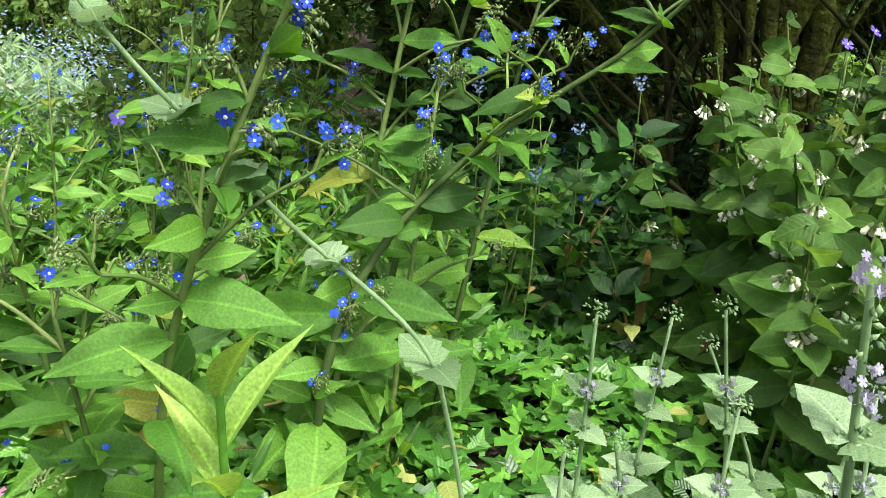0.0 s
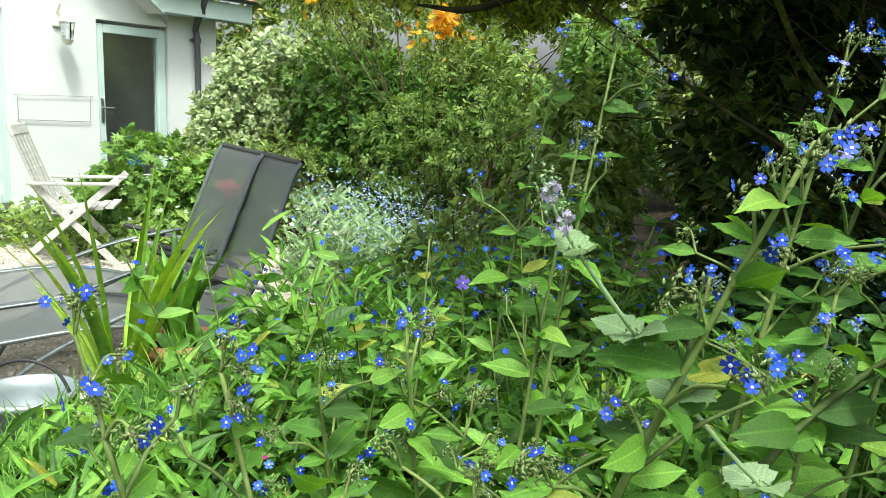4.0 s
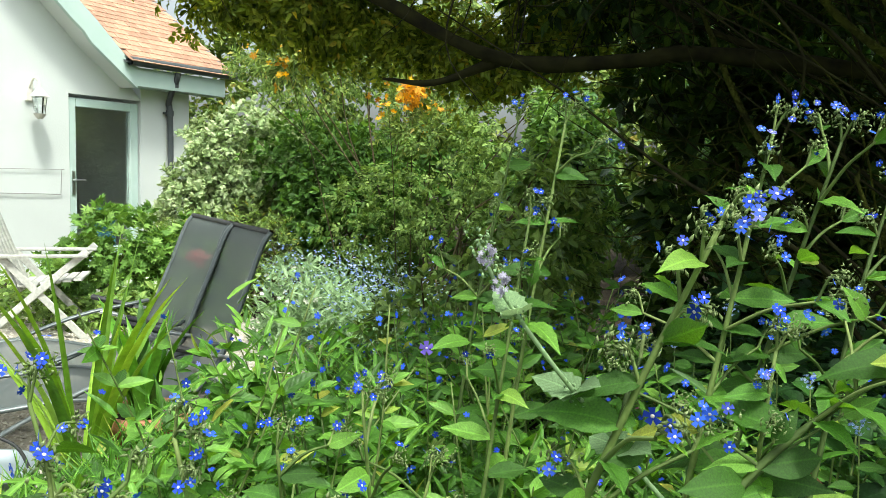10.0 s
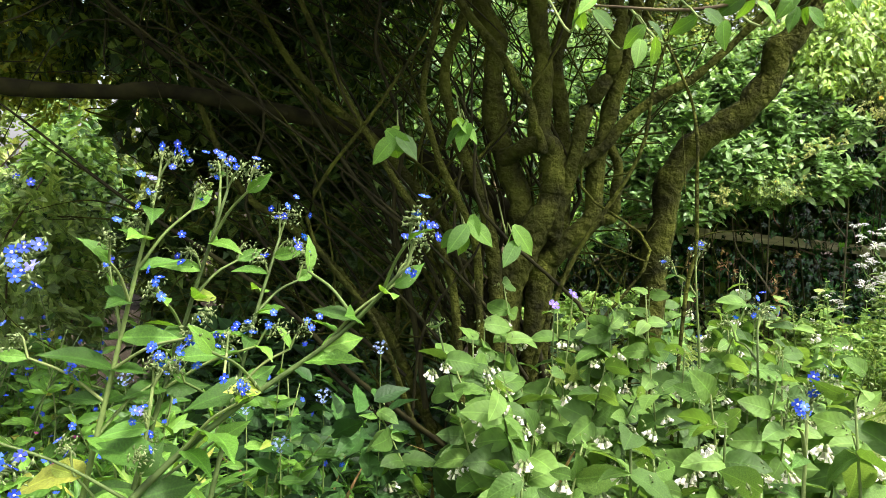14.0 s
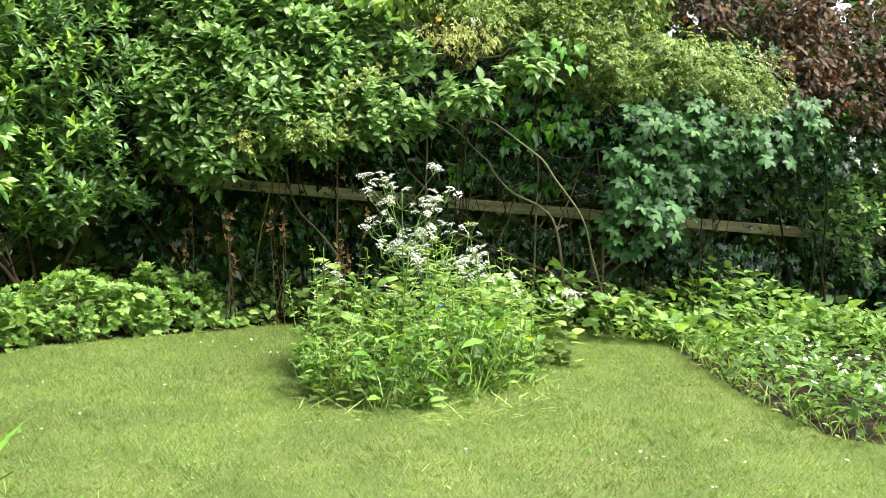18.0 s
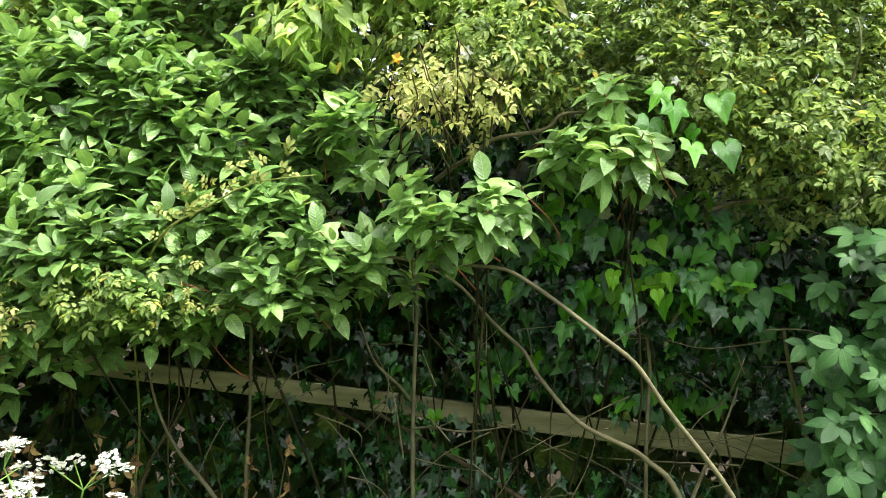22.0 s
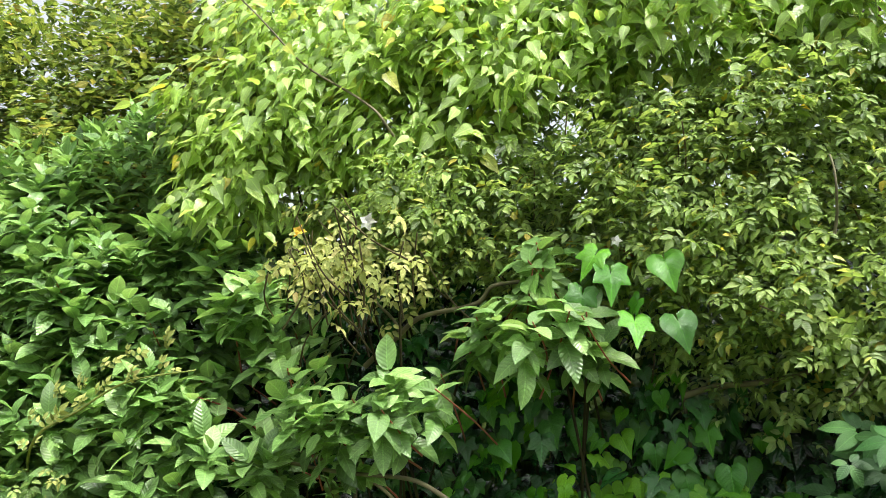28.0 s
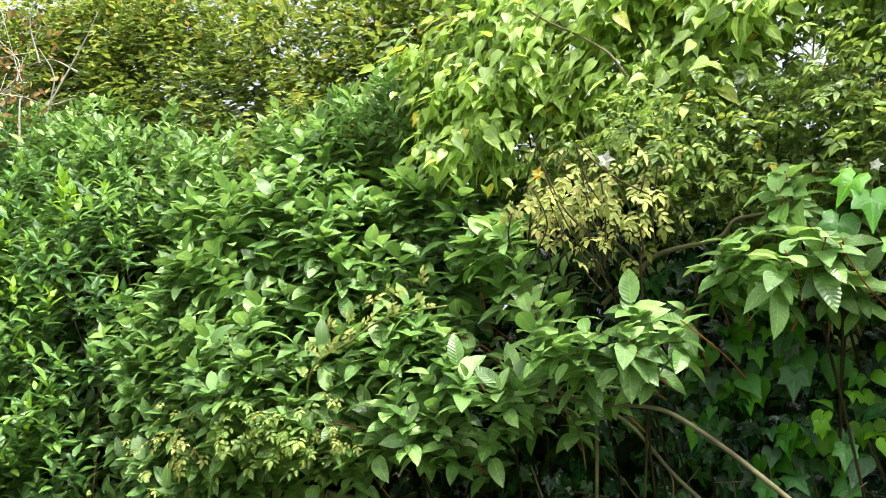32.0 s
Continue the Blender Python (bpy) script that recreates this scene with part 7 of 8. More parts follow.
def ribbon(profile, x0, x1, thick):
    """A cloth strip that follows a profile in y and z."""
    p = curve_points([(0, a, b) for a, b in profile], 6)
    n = len(p)
    nrm = unit(np.cross(np.gradient(p, axis=0), [1.0, 0, 0]))
    v = np.concatenate([p + [x0, 0, 0], p + [x1, 0, 0], p + nrm * thick + [x0, 0, 0], p + nrm * thick + [x1, 0, 0]])
    i = np.arange(n - 1)
    t = []
    for a, b in ((0, 1), (2, 3), (0, 2), (1, 3)):
        t += [np.stack([a * n + i, b * n + i, b * n + i + 1], 1), np.stack([a * n + i, b * n + i + 1, a * n + i + 1], 1)]
    return v, np.concatenate(t)


def lounger(name, label):
    s = new(name)
    tagged(s, label, "sun lounger", "pair of loungers")
    prof = [(-0.22, 1.0), (-0.18, 0.93), (-0.09, 0.66), (0.02, 0.38), (0.2, 0.25), (0.55, 0.32), (1.15, 0.27)]
    under(s, "sling", mesh_of("sling", *ribbon(prof, -0.22, 0.22, 0.006), M_MESHCLOTH), None, "dark grey mesh sling")
    v, t = ribbon([(-0.225, 1.01), (-0.2, 0.965), (-0.18, 0.92)], -0.2, 0.2, 0.025)
    under(s, "head_pad", mesh_of("head_pad", v, t, M_MESHCLOTH))
    for x in (-0.235, 0.235):
        p = curve_points([(x, a, b) for a, b in prof], 6)
        under(s, "side_rail", mesh_of("side_rail", *tube(p, 0.012, 8), M_RAIL))
        leg = curve_points([(x, -0.2, 0.02), (x, -0.12, 0.2), (x, 0.1, 0.4), (x, 0.22, 0.45)], 5)
        under(s, "leg", mesh_of("leg", *tube(leg, 0.013, 8), M_TUBE), None, "silver tube leg")
        leg = curve_points([(x, 0.95, 0.02), (x, 0.8, 0.2), (x, 0.35, 0.42), (x, 0.0, 0.5)], 5)
        under(s, "leg", mesh_of("leg", *tube(leg, 0.011, 8), M_RAIL), None, "grey tube leg")
        arm = under(s, "armrest", mesh_of("armrest", *tube([(x * 1.06, -0.1, 0.42), (x * 1.06, 0.08, 0.47), (x * 1.06, 0.24, 0.53)], 0.01, 8), M_TUBE))
        under(arm, "grip", mesh_of("grip", *tube([(x * 1.06, 0.07, 0.467), (x * 1.06, 0.25, 0.534)], 0.015, 8), M_GRIP))
    for y, z in ((-0.22, 1.0), (1.15, 0.27), (-0.2, 0.025), (0.95, 0.025)):
        under(s, "cross_bar", mesh_of("cross_bar", *tube([(-0.235, y, z), (0.235, y, z)], 0.013, 8), M_TUBE if z < 0.2 else M_GRIP))
    return s


_w, _f = np.array([0.5, -0.866, 0]), np.array([-0.866, -0.5, 0])
LOUNGE = Matrix(((-_w[0], _f[0], 0, 0), (-_w[1], _f[1], 0, 0), (0, 0, 1, 0), (0, 0, 0, 1)))
_c = np.array([-0.99, 3.9, PATIO + 0.02])
BIG = Matrix.Diagonal((1.3, 1.1, 1.0, 1))
first = lounger("sun_lounger", "black mesh sun lounger with silver frame on the gravel")
first.matrix_basis = Matrix.Translation(_c) @ LOUNGE @ BIG
copy_thing(first, Matrix.Translation(_c - _w * 0.64 + _f * 0.03) @ LOUNGE @ BIG)


def garden_chair(m):
    s = new("garden_chair")
    s.matrix_basis = m
    tagged(s, "grey weathered wooden folding garden chair on the gravel", "chair")
    for i in range(5):
        x = -0.19 + i * 0.095
        bm = bmesh.new()
        box(bm, (0.07, 0.018, 0.72), pose(x, -0.17, 0.68, 20), 0.004)
        part("back_slat", bm, M_TEAK, s)
    bm = bmesh.new()
    box(bm, (0.46, 0.03, 0.09), pose(0, -0.285, 0.99, 20), 0.012)
    part("top_rail", bm, M_TEAK, s)
    for i in range(6):
        bm = bmesh.new()
        box(bm, (0.46, 0.06, 0.018), pose(0, -0.02 + i * 0.075, 0.40 + 0.008 * i), 0.004)
        part("seat_slat", bm, M_TEAK, s)
    for x in (-0.25, 0.25):
        bm = bmesh.new()
        box(bm, (0.03, 0.05, 0.98), pose(x, 0.06, 0.33, -48), 0.005)
        part("leg", bm, M_TEAK, s)
        bm = bmesh.new()
        box(bm, (0.03, 0.05, 0.86), pose(x * 0.93, 0.13, 0.30, 42), 0.005)
        part("leg", bm, M_TEAK, s)
        bm = bmesh.new()
        box(bm, (0.06, 0.62, 0.022), pose(x * 1.05, 0.12, 0.62), 0.006)
        part("armrest", bm, M_TEAK, s)


garden_chair(Matrix.Translation((-2.85, 6.1, PATIO + 0.015)) @ pose(0, 0, 0, 0, 0, -75))


def lathe(name, profile, mat, sides=28):
    pr = np.array(profile, float)
    th = np.arange(sides) * 2 * np.pi / sides
    v = np.stack([pr[:, None, 0] * np.cos(th), pr[:, None, 0] * np.sin(th), np.broadcast_to(pr[:, None, 1], (len(pr), sides))], -1).reshape(-1, 3)
    k = np.arange(sides)
    t = []
    for i in range(len(pr) - 1):
        a, b = i * sides, (i + 1) * sides
        t += [np.stack([a + k, a + (k + 1) % sides, b + (k + 1) % sides], 1), np.stack([a + k, b + (k + 1) % sides, b + k], 1)]
    return mesh_of(name, v, np.concatenate(t), mat)


def strap_leaves(s, base, n, length, spread, mat=M_STRAP, width=0.022):
    for i in range(n):
        th = rng.uniform(0, 6.3)
        L = length * rng.uniform(0.6, 1.15)
        lean = rng.uniform(0.1, spread)
        d = np.array([math.cos(th), math.sin(th), 0])
        ys = np.linspace(0, 1, 9)
        line = base + d * 0.04 * rng.random() + np.outer(ys**1.7, d) * lean * L + np.outer(ys - 0.22 * lean * ys**3, UP) * L
        side = np.cross(d, UP) * width * rng.uniform(0.6, 1.2)
        w = np.sin(np.clip(ys * 0.93 + 0.12, 0, 1) * np.pi) ** 0.5 * (1 - 0.4 * ys)
        v = np.concatenate([line - side * w[:, None] + d * 0.25 * width * w[:, None], line, line + side * w[:, None] + d * 0.25 * width * w[:, None]])
        j = np.arange(8)
        t = np.concatenate([np.stack(q, 1) for q in ((j, j + 9, j + 10), (j, j + 10, j + 1), (j + 9, j + 18, j + 19), (j + 9, j + 19, j + 10))])
        grown(s, "leaf", (v, t), mat)


POT = (-0.79, 2.55, float(lie(-0.79, 2.55)) - 0.01)
pot = thing("flower_pot", POT, "round terracotta flower pot in the bed", "flower pot")
under(pot, "pot_body", lathe("pot_body", [(0.0, 0.0), (0.085, 0.0), (0.12, 0.26), (0.135, 0.262), (0.137, 0.31), (0.118, 0.312), (0.112, 0.27), (0.0, 0.27)], M_TERRA))
under(pot, "soil", lathe("soil", [(0.0, 0.285), (0.114, 0.28)], M_SOIL))
iris = thing("potted_agapanthus", (POT[0], POT[1], POT[2] + 0.285), "strap leaved plant growing in the terracotta pot", "plant")
strap_leaves(iris, np.array([POT[0], POT[1], POT[2] + 0.28]), 20, 0.36, 0.6, width=0.03)
flag = thing("iris", (-0.9, 2.35, float(lie(-0.9, 2.35))), "tall iris with upright sword shaped leaves", "plant")
strap_leaves(flag, np.array([-0.9, 2.35, float(lie(-0.9, 2.35))]), 22, 0.8, 0.6, M_IRIS, width=0.02)
flag2 = thing("iris", (3.25, 1.75, 0.0), "iris with dark arching leaves at the lawn edge", "plant")
strap_leaves(flag2, np.array([3.25, 1.75, 0.0]), 12, 0.5, 0.9)
meadow("pot_growth", "fine green growth round the pot and tub", "plants", [(-1.15, 1.5), (-0.5, 1.5), (-0.5, 3.1), (-0.72, 3.1), (-0.75, 2.35), (-1.0, 2.1)], 3600, T_NEEDLE, M_ALKANET, 0.11, 0.0, 0.24, 1.4, 0.32)
meadow("pot_growth", "small green leaves round the pot", "plants", [(-1.15, 1.5), (-0.5, 1.5), (-0.5, 3.1), (-0.72, 3.1), (-0.75, 2.35), (-1.0, 2.1)], 1500, T_SMALL, M_ALKANET, 0.07, 0.0, 0.22, 0.5)
tub = thing("metal_tub", (-1.16, 2.3, float(lie(-1.16, 2.3))), "galvanised metal tub standing among the flowers", "tub")
under(tub, "tub_body", lathe("tub_body", [(0.0, 0.01), (0.115, 0.0), (0.135, 0.2), (0.142, 0.205), (0.142, 0.22), (0.13, 0.22), (0.125, 0.18), (0.11, 0.06), (0.0, 0.06)], M_ZINC))
under(tub, "handle", mesh_of("handle", *tube(curve_points([(-0.135, 0, 0.2), (-0.09, 0.0, 0.28), (0, 0, 0.31), (0.09, 0, 0.28), (0.135, 0, 0.2)], 6), 0.005, 6), M_GRIP))

back_shrub("mallow", "leafy mallow with large lobed pale green leaves", (-2.5, 6.9), [(-2.45, 6.8, 0.1, 0.5, 0.4, 0.5), (-2.0, 7.0, 0.0, 0.4, 0.4, 0.4), (-2.8, 6.9, -0.05, 0.4, 0.3, 0.35)], T_PALMATE, M_GERANIUM, 0.1, 80, 6)
FORGET = [(-0.85, 5.2), (-0.5, 4.9), (0.1, 4.6), (0.3, 5.4), (0.0, 6.6), (-0.9, 6.8), (-1.2, 6.0)]
meadow("forget_me_not", "drift of pale blue forget me nots", "flowers", FORGET, 8500, T_LANCE, M_CATMINT, 0.09, 0.0, 0.75, 0.9, 1.2)
meadow("forget_me_not_flowers", "haze of tiny pale blue flowers", "flowers", FORGET, 2000, (T_PETALS[0] - np.array([0, 0.32, 0]), T_PETALS[1]), M_PALEBLUE, 0.02, 0.4, 0.9, 0.3)
meadow("daisies", "white daisies beside the yard", "flowers", [(-1.2, 5.6), (-0.5, 5.0), (-0.5, 5.6), (-1.0, 6.2)], 60, (T_PETALS[0] - np.array([0, 0.32, 0]), T_PETALS[1]), M_WHITE, 0.05, 0.4, 0.75, 0.3)
meadow("daisies", "white daisies in front of the house", "flowers", [(-3.6, 6.6), (-2.2, 6.0), (-1.9, 6.5), (-3.4, 7.2)], 90, (T_PETALS[0] - np.array([0, 0.32, 0]), T_PETALS[1]), M_WHITE, 0.05, 0.1, 0.5, 0.3)
meadow("daisy_leaves", "green leaves under the daisies", "plants", [(-3.8, 6.6), (-2.2, 6.0), (-1.4, 6.6), (-1.4, 7.6), (-3.8, 7.5)], 5000, T_SMALL, M_FEATHER, 0.08, 0.0, 0.4, 0.7)
back_shrub("weigela", "green leafy shrub with a few pink flowers behind the bed", (0.1, 4.6), [(0.15, 4.4, 0.05, 0.4, 0.3, 0.35), (0.5, 3.9, 0.2, 0.35, 0.3, 0.45), (0.8, 4.6, 0.5, 0.35, 0.3, 0.6)], T_SMALL, M_FEATHER, 0.07, 110, 8)

M_RED = leaf_mat("red_petal", (0.55, 0.04, 0.05), (0.68, 0.07, 0.08), (0.75, 0.16, 0.16), 0.5, 0.3)


def single_flower(name, label, x, y, z, mat, size, heads):
    """A stalk with a few leaves and one or more open flowers."""
    z0 = float(lie(x, y))
    s = thing(name, (x, y, z0), label, "flower")
    me = flower_mesh("flower", mat, size, M_WHITE, 0.08)
    lf = mesh_of("leaf", *T_PALMATE, M_FEATHER)
    for i in range(heads):
        top = np.array([x + rng.normal(0, 0.045) * (heads > 1), y + rng.normal(0, 0.04) * (heads > 1), z + rng.normal(0, 0.03) * (heads > 1)])
        p = stem_of(s, [np.array([x, y, z0]), np.array([(x + top[0]) / 2 + 0.01, (y + top[1]) / 2, (z0 + z) / 2]), top], 0.003, 0.0015)
        put_flower(s, me, top, np.array([0.0, -0.8, 0.5]) + rng.normal(0, 0.3, 3))
        for k in (5, 8):
            th = rng.uniform(0, 6.3)
            put_leaf(s, lf, p[k], np.array([math.cos(th), math.sin(th), 0.4]), 0.07)


single_flower("geranium_flower", "red geranium flowers behind the loungers", -1.36, 5.2, 0.32, M_RED, 0.075, 7)
single_flower("cranesbill", "violet cranesbill flower in the bed", 0.08, 2.08, 0.45, M_VIOLET, 0.04, 1)
single_flower("cranesbill", "violet cranesbill flower under the old tree", 1.72, 1.62, 0.74, M_VIOLET, 0.035, 2)
ME_HAZE = whorl_mesh(30, 0.017, 0.007, M_PALEBLUE)
for u, v, z in ((-0.45, -0.75, 0.5), (-0.5, -0.9, 0.42), (-0.75, -0.6, 0.55), (-0.85, -0.65, 0.58), (-0.62, -0.8, 0.47), (-1.0, -0.5, 0.55), (-0.35, -0.6, 0.6), (-0.95, -0.75, 0.5)):
    q = tp(u, v, z)
    s = thing("bugle", (q[0], q[1], 0.0), "small plant with a hazy pale blue flower head", "plant", "pale flowers under the tree")
    stem_of(s, [np.array([q[0], q[1], 0.0]), np.array([q[0] + 0.01, q[1], z / 2]), q], 0.002, 0.0015)
    under(s, "flower_head", ME_HAZE, Matrix.Translation((0, 0, z)))
    for k in range(6):
        put_leaf(s, ME_ALK, np.array([q[0], q[1], z * (0.3 + 0.1 * k)]), np.array([math.cos(2.4 * k), math.sin(2.4 * k), 0.3]), 0.055)

# ---- wild flower island and border ----
ISLAND = [(5.0, 2.75), (5.05, 2.2), (5.5, 2.05), (6.05, 2.1), (6.6, 2.6), (6.5, 3.2), (5.9, 3.4), (5.35, 3.2)]
meadow("wild_growth", "uncut nettles and weeds in the lawn island", "plants", ISLAND, 2600, T_LANCE, M_COMFREY, 0.07, 0.0, 0.4, 0.9, 1.3)
meadow("wild_growth", "tall uncut grass in the lawn island", "plants", ISLAND, 1700, T_NEEDLE, M_FEATHER, 0.15, 0.0, 0.3, 2.2, 0.35)
meadow("wild_growth", "broad weed leaves in the lawn island", "plants", ISLAND, 350, T_OVATE, M_ALKANET, 0.11, 0.05, 0.5, 0.4)
meadow("cut_grass", "loose cut grass lying round the island", "grass", [(4.8, 2.5), (5.1, 1.9), (5.6, 1.75), (6.1, 1.95), (6.0, 2.3), (5.2, 2.8)], 900, T_NEEDLE, M_CUT, 0.14, 0.0, 0.04, 0.05, 0.28)
meadow("island_blossom", "small blue flowers in the lawn island", "flowers", ISLAND, 40, (T_PETALS[0] - np.array([0, 0.32, 0]), T_PETALS[1]), M_BLUE, 0.018, 0.3, 0.7, 0.3)


def umbel_mesh():
    n = 36
    r, th = 0.034 * np.sqrt(rng.random(n)), rng.uniform(0, 6.3, n)
    at = np.stack([r * np.cos(th), r * np.sin(th), 0.01 - 14 * r * r + rng.normal(0, 0.002, n)], 1)
    v, t = T_PETALS
    a = placed((v - np.array([0, 0.32, 0]), t), at, rng.normal(0, 1, (n, 3)) * [1, 1, 0.2], UP + rng.normal(0, 0.4, (n, 3)), 0.0118)
    return mesh_of("umbel", *a, M_WHITE)


ME_UMBEL = [umbel_mesh() for _ in range(3)]


def cow_parsley(x, y, h, heads, wide):
    z = float(lie(x, y))
    s = thing("cow_parsley", (x, y, z), "cow parsley with lacy white flower heads", "plant", "cow parsley in the island")
    o = np.array([x, y, z])
    top = o + [rng.normal(0, 0.05), rng.normal(0, 0.05), h]
    p = stem_of(s, [o, (o + top) / 2 + rng.normal(0, 0.03, 3), top], 0.006, 0.003, M_GERANIUM)
    for i in range(heads):
        f = rng.uniform(0.45, 0.95)
        a = p[int(f * (len(p) - 1))]
        th = rng.uniform(0, 6.3)
        w = wide * rng.uniform(0.3, 1.0) * (1.3 - f * 0.6)
        e = a + np.array([math.cos(th) * w, math.sin(th) * w, h * rng.uniform(0.05, 0.42) * (1.45 - f)])
        stem_of(s, [a, (a + e) / 2 + [0, 0, -0.02], e], 0.0028, 0.0018, M_GERANIUM, 5)
        for j in range(4):
            q = e + np.array([rng.normal(0, 0.04), rng.normal(0, 0.04), rng.uniform(0.02, 0.075)])
            stem_of(s, [e, (e + q) / 2, q], 0.0012, 0.001, M_GERANIUM, 4)
            under(s, "umbel", ME_UMBEL[int(rng.integers(3))], pose(*(q - o), rng.normal(0, 20), rng.normal(0, 20)) @ Matrix.Scale(rng.uniform(0.5, 0.85), 4))
    k = 60
    at = p[rng.integers(0, int(len(p) * 0.8), k)]
    th = rng.uniform(0, 6.3, k)
    grown(s, "foliage", placed(T_TOOTH, at + rng.normal(0, 0.05, (k, 3)), np.stack([np.cos(th), np.sin(th), rng.uniform(0, 0.6, k)], 1), jitter(np.tile(UP, (k, 1)), 0.3), rng.uniform(0.05, 0.1, k)), M_FEATHER, kind="stuff")


for x, y, h, n, w in ((5.68, 2.78, 0.98, 24, 0.3), (5.34, 3.0, 0.66, 3, 0.1), (6.1, 2.5, 0.66, 5, 0.16), (6.35, 2.7, 0.62, 5, 0.2), (5.9, 2.95, 0.8, 5, 0.2), (6.2, 3.0, 0.66, 4, 0.2), (5.55, 2.6, 0.7, 3, 0.15), (6.6, 3.1, 0.5, 4, 0.16), (6.95, 3.35, 0.45, 4, 0.15), (6.5, 2.3, 0.45, 3, 0.14)):
    cow_parsley(x, y, h, n, w)


def weed_stalk(x, y, h):
    z = float(lie(x, y))
    s = thing("weed", (x, y, z), "upright weed stalk with small toothed green leaves", "plant", "weeds in the island")
    e = np.array([x + rng.normal(0, 0.06), y + rng.normal(0, 0.06), z + h])
    p = stem_of(s, [np.array([x, y, z]), (np.array([x, y, z]) + e) / 2 + rng.normal(0, 0.02, 3), e], 0.003, 0.0015, M_GERANIUM, 5)
    k = int(46 * h / 0.6)
    at = p[rng.integers(1, len(p), k)] + rng.normal(0, 0.006, (k, 3))
    th = rng.uniform(0, 6.3, k)
    size = 0.075 * rng.uniform(0.5, 1.1, k) * (1.3 - (at[:, 2] - z) / h * 0.7)
    grown(s, "foliage", placed(T_NARROW, at, np.stack([np.cos(th), np.sin(th), rng.uniform(0.0, 0.9, k)], 1), jitter(np.tile(UP + SUNWARD * 0.4, (k, 1)), 0.3), size), M_FEATHER if rng.random() < 0.6 else M_GERANIUM, kind="stuff")


for i in range(110):
    x, y = rng.uniform(4.95, 6.7), rng.uniform(2.05, 3.45)
    if inside(ISLAND, np.array([x]), np.array([y]))[0]:
        weed_stalk(x, y, rng.uniform(0.3, 0.68) * (1.0 if rng.random() < 0.8 else 1.2))

LAWN_NEAR = [(3.1, 0.4), (3.0, 1.6), (3.3, 3.0), (3.6, 4.0), (4.45, 4.4), (5.2, 4.3), (6.05, 4.15), (7.0, 3.8), (7.6, 3.1), (7.4, 2.2), (6.6, 1.4), (6.1, 0.8), (6.2, 0.0), (3.4, -0.6)]
meadow("clover", "small round clover leaves in the lawn", "clover", LAWN_NEAR, 9000, T_ROUND, M_STRAP, 0.013, 0.012, 0.026, 0.15)
meadow("lawn_daisies", "tiny white daisies scattered in the lawn", "flowers", LAWN_NEAR, 150, (T_PETALS[0] - np.array([0, 0.32, 0]), T_PETALS[1]), M_WHITE, 0.016, 0.025, 0.035, 0.1)
meadow("dry_grass", "dry cut grass bits lying on the lawn", "grass", LAWN_NEAR, 2600, T_NEEDLE, M_CUT, 0.06, 0.018, 0.03, 0.03, 0.3)

EDGE = [(7.95, 3.2), (7.5, 2.2), (6.7, 1.4), (6.22, 0.8), (6.42, 0.05), (6.85, -1.0), (7.05, -1.0), (6.65, 0.1), (6.5, 0.75), (6.95, 1.25), (7.75, 2.05), (8.1, 3.0)]
meadow("edge_grass", "longer grass along the edge of the side border", "grass", EDGE, 4200, T_NEEDLE, M_GRASS, 0.11, 0.0, 0.06, 1.3, 0.4)
meadow("edge_growth", "small leaves spilling over the lawn edge", "plants", EDGE, 1500, T_SMALL, M_FEATHER, 0.05, 0.0, 0.12, 0.5)

HEDGE_FOOT = [tuple(hp(a, d, 0.0)[:2]) for a, d in ((-0.9, 0.35), (0.6, 0.55), (1.6, 0.8), (3.2, 0.6), (3.2, -0.35), (-0.9, -0.35))]
meadow("foot_growth", "rounded green leaves at the foot of the hedge", "plants", HEDGE_FOOT, 3600, T_ROUND, M_GERANIUM, 0.085, 0.02, 0.5, 0.4)
meadow("foot_growth", "broad dock leaves at the foot of the hedge", "plants", HEDGE_FOOT, 1300, T_OVATE, M_GERANIUM, 0.14, 0.05, 0.45, 0.5)
meadow("foot_growth", "small mixed leaves at the foot of the hedge", "plants", HEDGE_FOOT, 5200, T_SMALL, M_FEATHER, 0.06, 0.0, 0.48, 0.5)
meadow("foot_blossom", "small white flowers at the foot of the hedge", "flowers", HEDGE_FOOT, 90, (T_PETALS[0] - np.array([0, 0.32, 0]), T_PETALS[1]), M_WHITE, 0.022, 0.3, 0.6, 0.3)
BEHIND = [(0.8, 3.4), (1.9, 3.3), (2.7, 3.8), (2.6, 5.2), (0.9, 5.2)]
meadow("shade_growth", "mixed green leaves behind the old tree", "plants", BEHIND, 3600, T_OVATE, M_COMFREY, 0.09, 0.0, 0.5, 0.5)
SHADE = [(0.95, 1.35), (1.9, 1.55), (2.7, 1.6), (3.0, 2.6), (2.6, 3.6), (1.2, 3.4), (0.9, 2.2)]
# the shade here is in the leaf colour
meadow("shade_growth", "leaves coloured dark for the shade round the trunk", "plants", SHADE, 5200, T_OVATE, M_SHADELEAF, 0.08, 0.0, 0.62, 0.5)
for x, y in ((1.25, 1.6), (1.45, 1.75), (1.15, 1.85), (1.7, 1.6)):
    z0 = float(lie(x, y))
    st = thing("withered_iris", (x, y, z0), "drooping iris leaves turning brown under the tree", "plant")
    strap_leaves(st, np.array([x, y, z0]), 6, 0.42, 1.1, M_STRAP, 0.014)
    strap_leaves(st, np.array([x, y, z0]), 4, 0.4, 1.3, M_DEAD, 0.012)
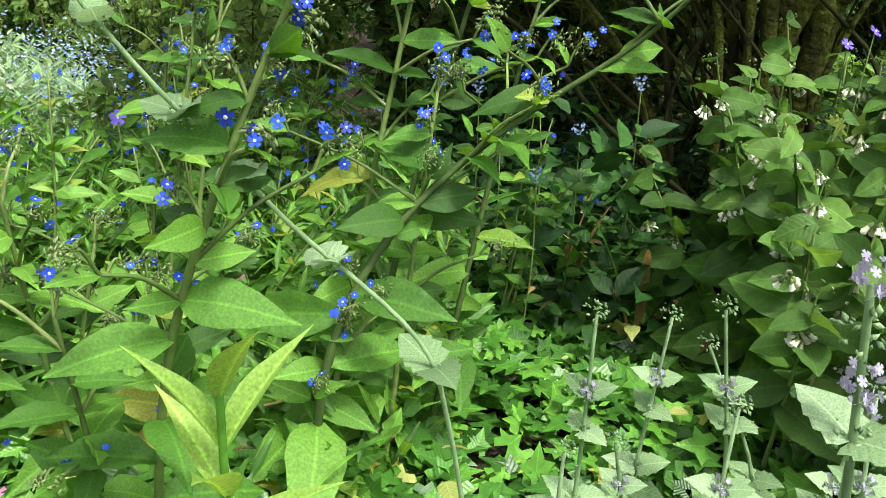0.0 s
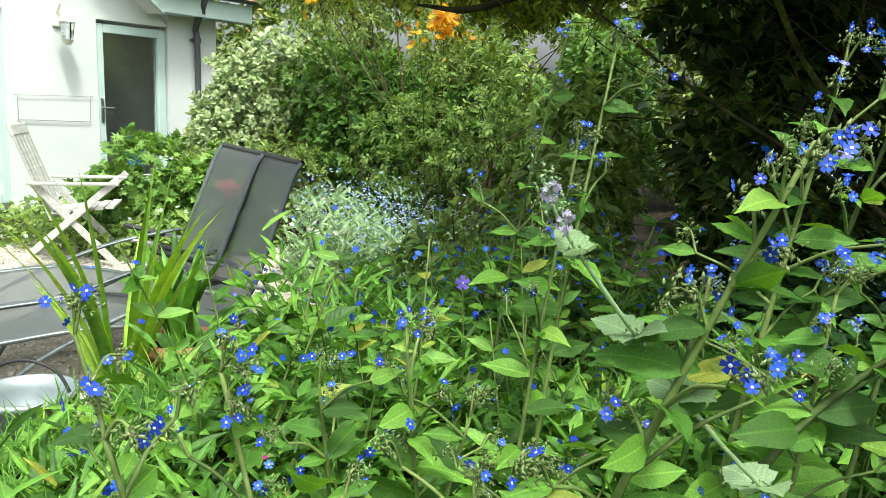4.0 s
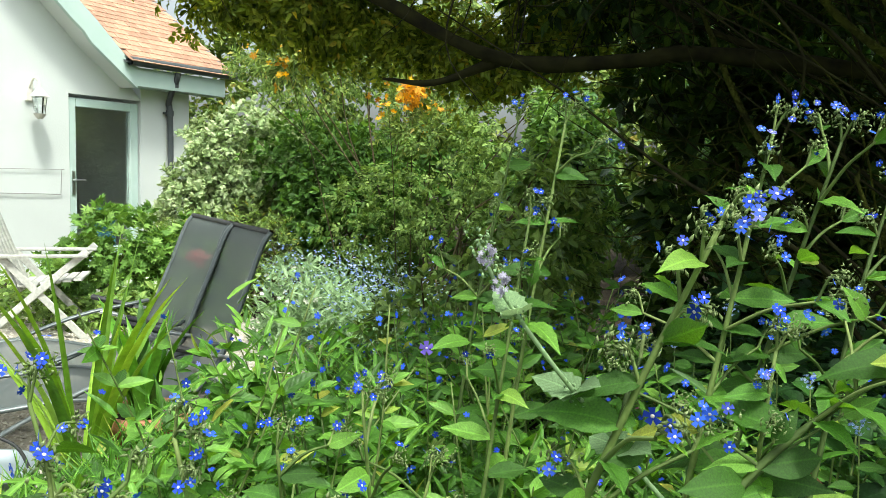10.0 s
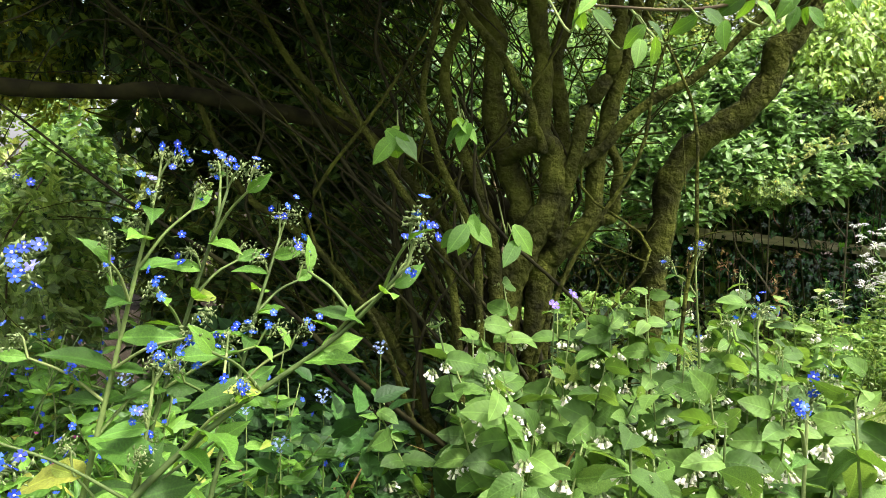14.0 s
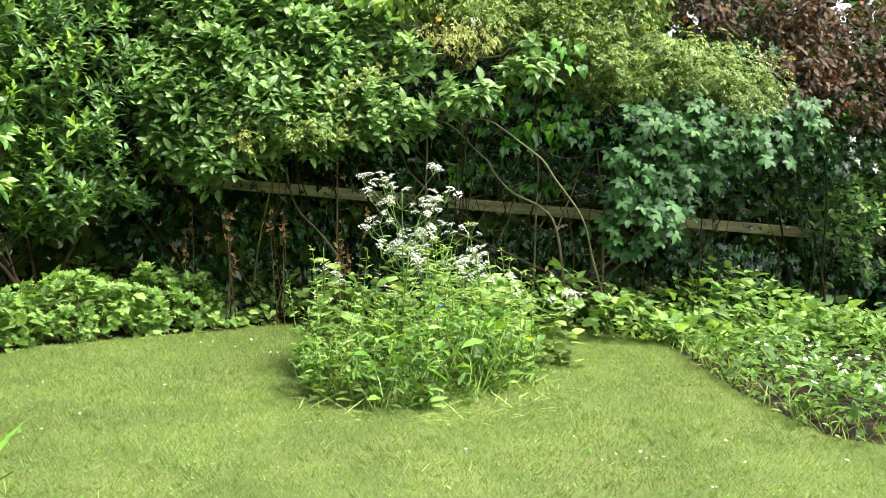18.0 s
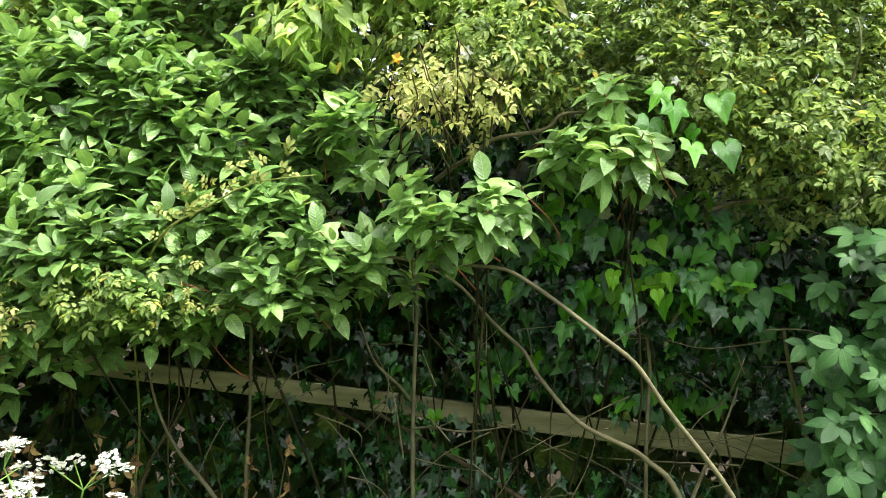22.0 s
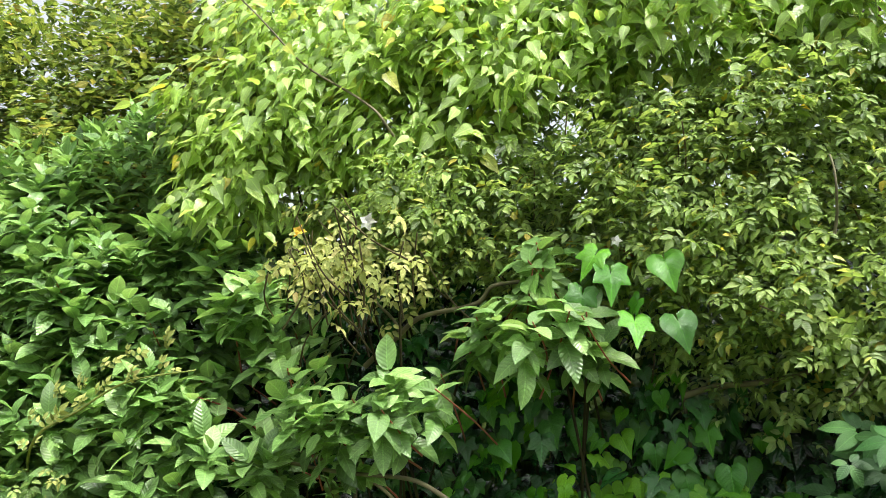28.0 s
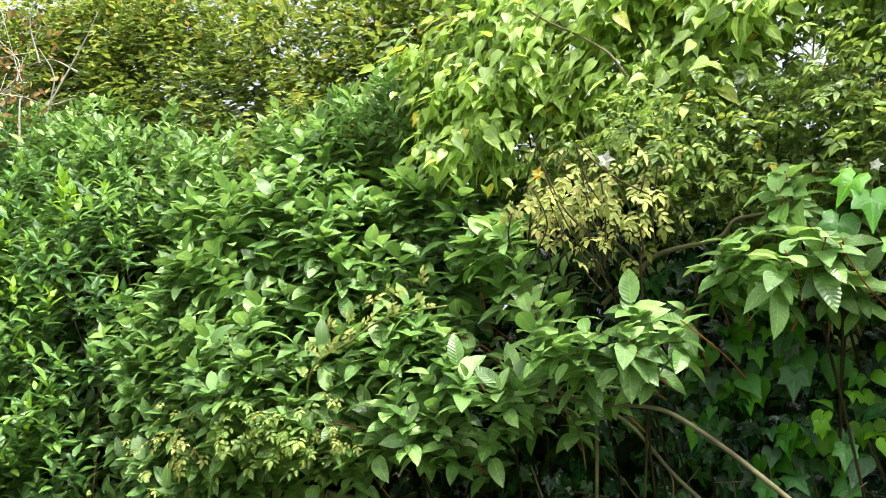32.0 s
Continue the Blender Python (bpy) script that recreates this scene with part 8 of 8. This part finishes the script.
BACK = [(3.6, 4.1), (4.45, 4.45), (5.3, 4.35), (6.1, 4.2), (7.0, 3.85), (7.8, 3.15), (8.6, 2.6), (8.2, 3.4), (6.6, 4.9), (5.2, 5.6), (3.6, 5.4)]
SIDE = [(7.8, 3.15), (7.55, 2.2), (6.75, 1.4), (6.3, 0.8), (6.5, 0.1), (6.9, -1.5), (9.5, -1.5), (9.8, 1.2), (8.6, 2.5)]
meadow("border_growth", "low green leaves along the back border", "plants", BACK, 5200, T_ROUND, M_GERANIUM, 0.075, 0.0, 0.4, 0.4)
meadow("border_growth", "ground cover in the shade under the hedge", "plants", BACK, 5200, T_OVATE, M_FEATHER, 0.08, 0.0, 0.45, 0.5)
meadow("border_growth", "broad foxglove leaves in the side border", "plants", SIDE, 4200, T_OVATE, M_COMFREY, 0.085, 0.0, 0.36, 0.6, 0.8)
meadow("border_growth", "mixed small leaves in the side border", "plants", SIDE, 9000, T_MIN, M_COMFREY, 0.065, 0.0, 0.4, 0.4)
meadow("border_blossom", "small white flowers in the side border", "flowers", [(6.4, 0.9), (6.9, 1.5), (7.4, 1.3), (7.2, -0.6), (6.6, -0.5)], 160, (T_PETALS[0] - np.array([0, 0.32, 0]), T_PETALS[1]), M_WHITE, 0.03, 0.15, 0.4, 0.3)
back_shrub("geranium", "mound of pale green lobed geranium leaves by the lawn", (4.9, 4.65), [(4.75, 4.7, 0.12, 0.5, 0.3, 0.28), (5.3, 4.65, 0.14, 0.4, 0.28, 0.3), (4.3, 4.75, 0.1, 0.4, 0.28, 0.2)], T_PALMATE, M_GERANIUM, 0.058, 230, 6, n_branch=6, r0=0.005)
for i in range(16):
    q = hp(rng.uniform(-1.9, -0.6), rng.uniform(-0.1, 0.25), 0.0)
    s = thing("dry_stalk", tuple(q), "thin brown stalk with a dry seed head", "plant", "dry stalks")
    e = q + np.array([rng.normal(0, 0.05), rng.normal(0, 0.05), rng.uniform(0.45, 0.85)])
    stem_of(s, [q, (q + e) / 2 + rng.normal(0, 0.02, 3), e], 0.004, 0.002, M_TWIG)
    k = 12
    at = e - np.outer(rng.random(k), [0, 0, 0.2])
    grown(s, "seed_head", placed(T_SMALL, at, rng.normal(0, 1, (k, 3)), rng.normal(0, 1, (k, 3)), 0.04), M_DEAD, kind="stuff")
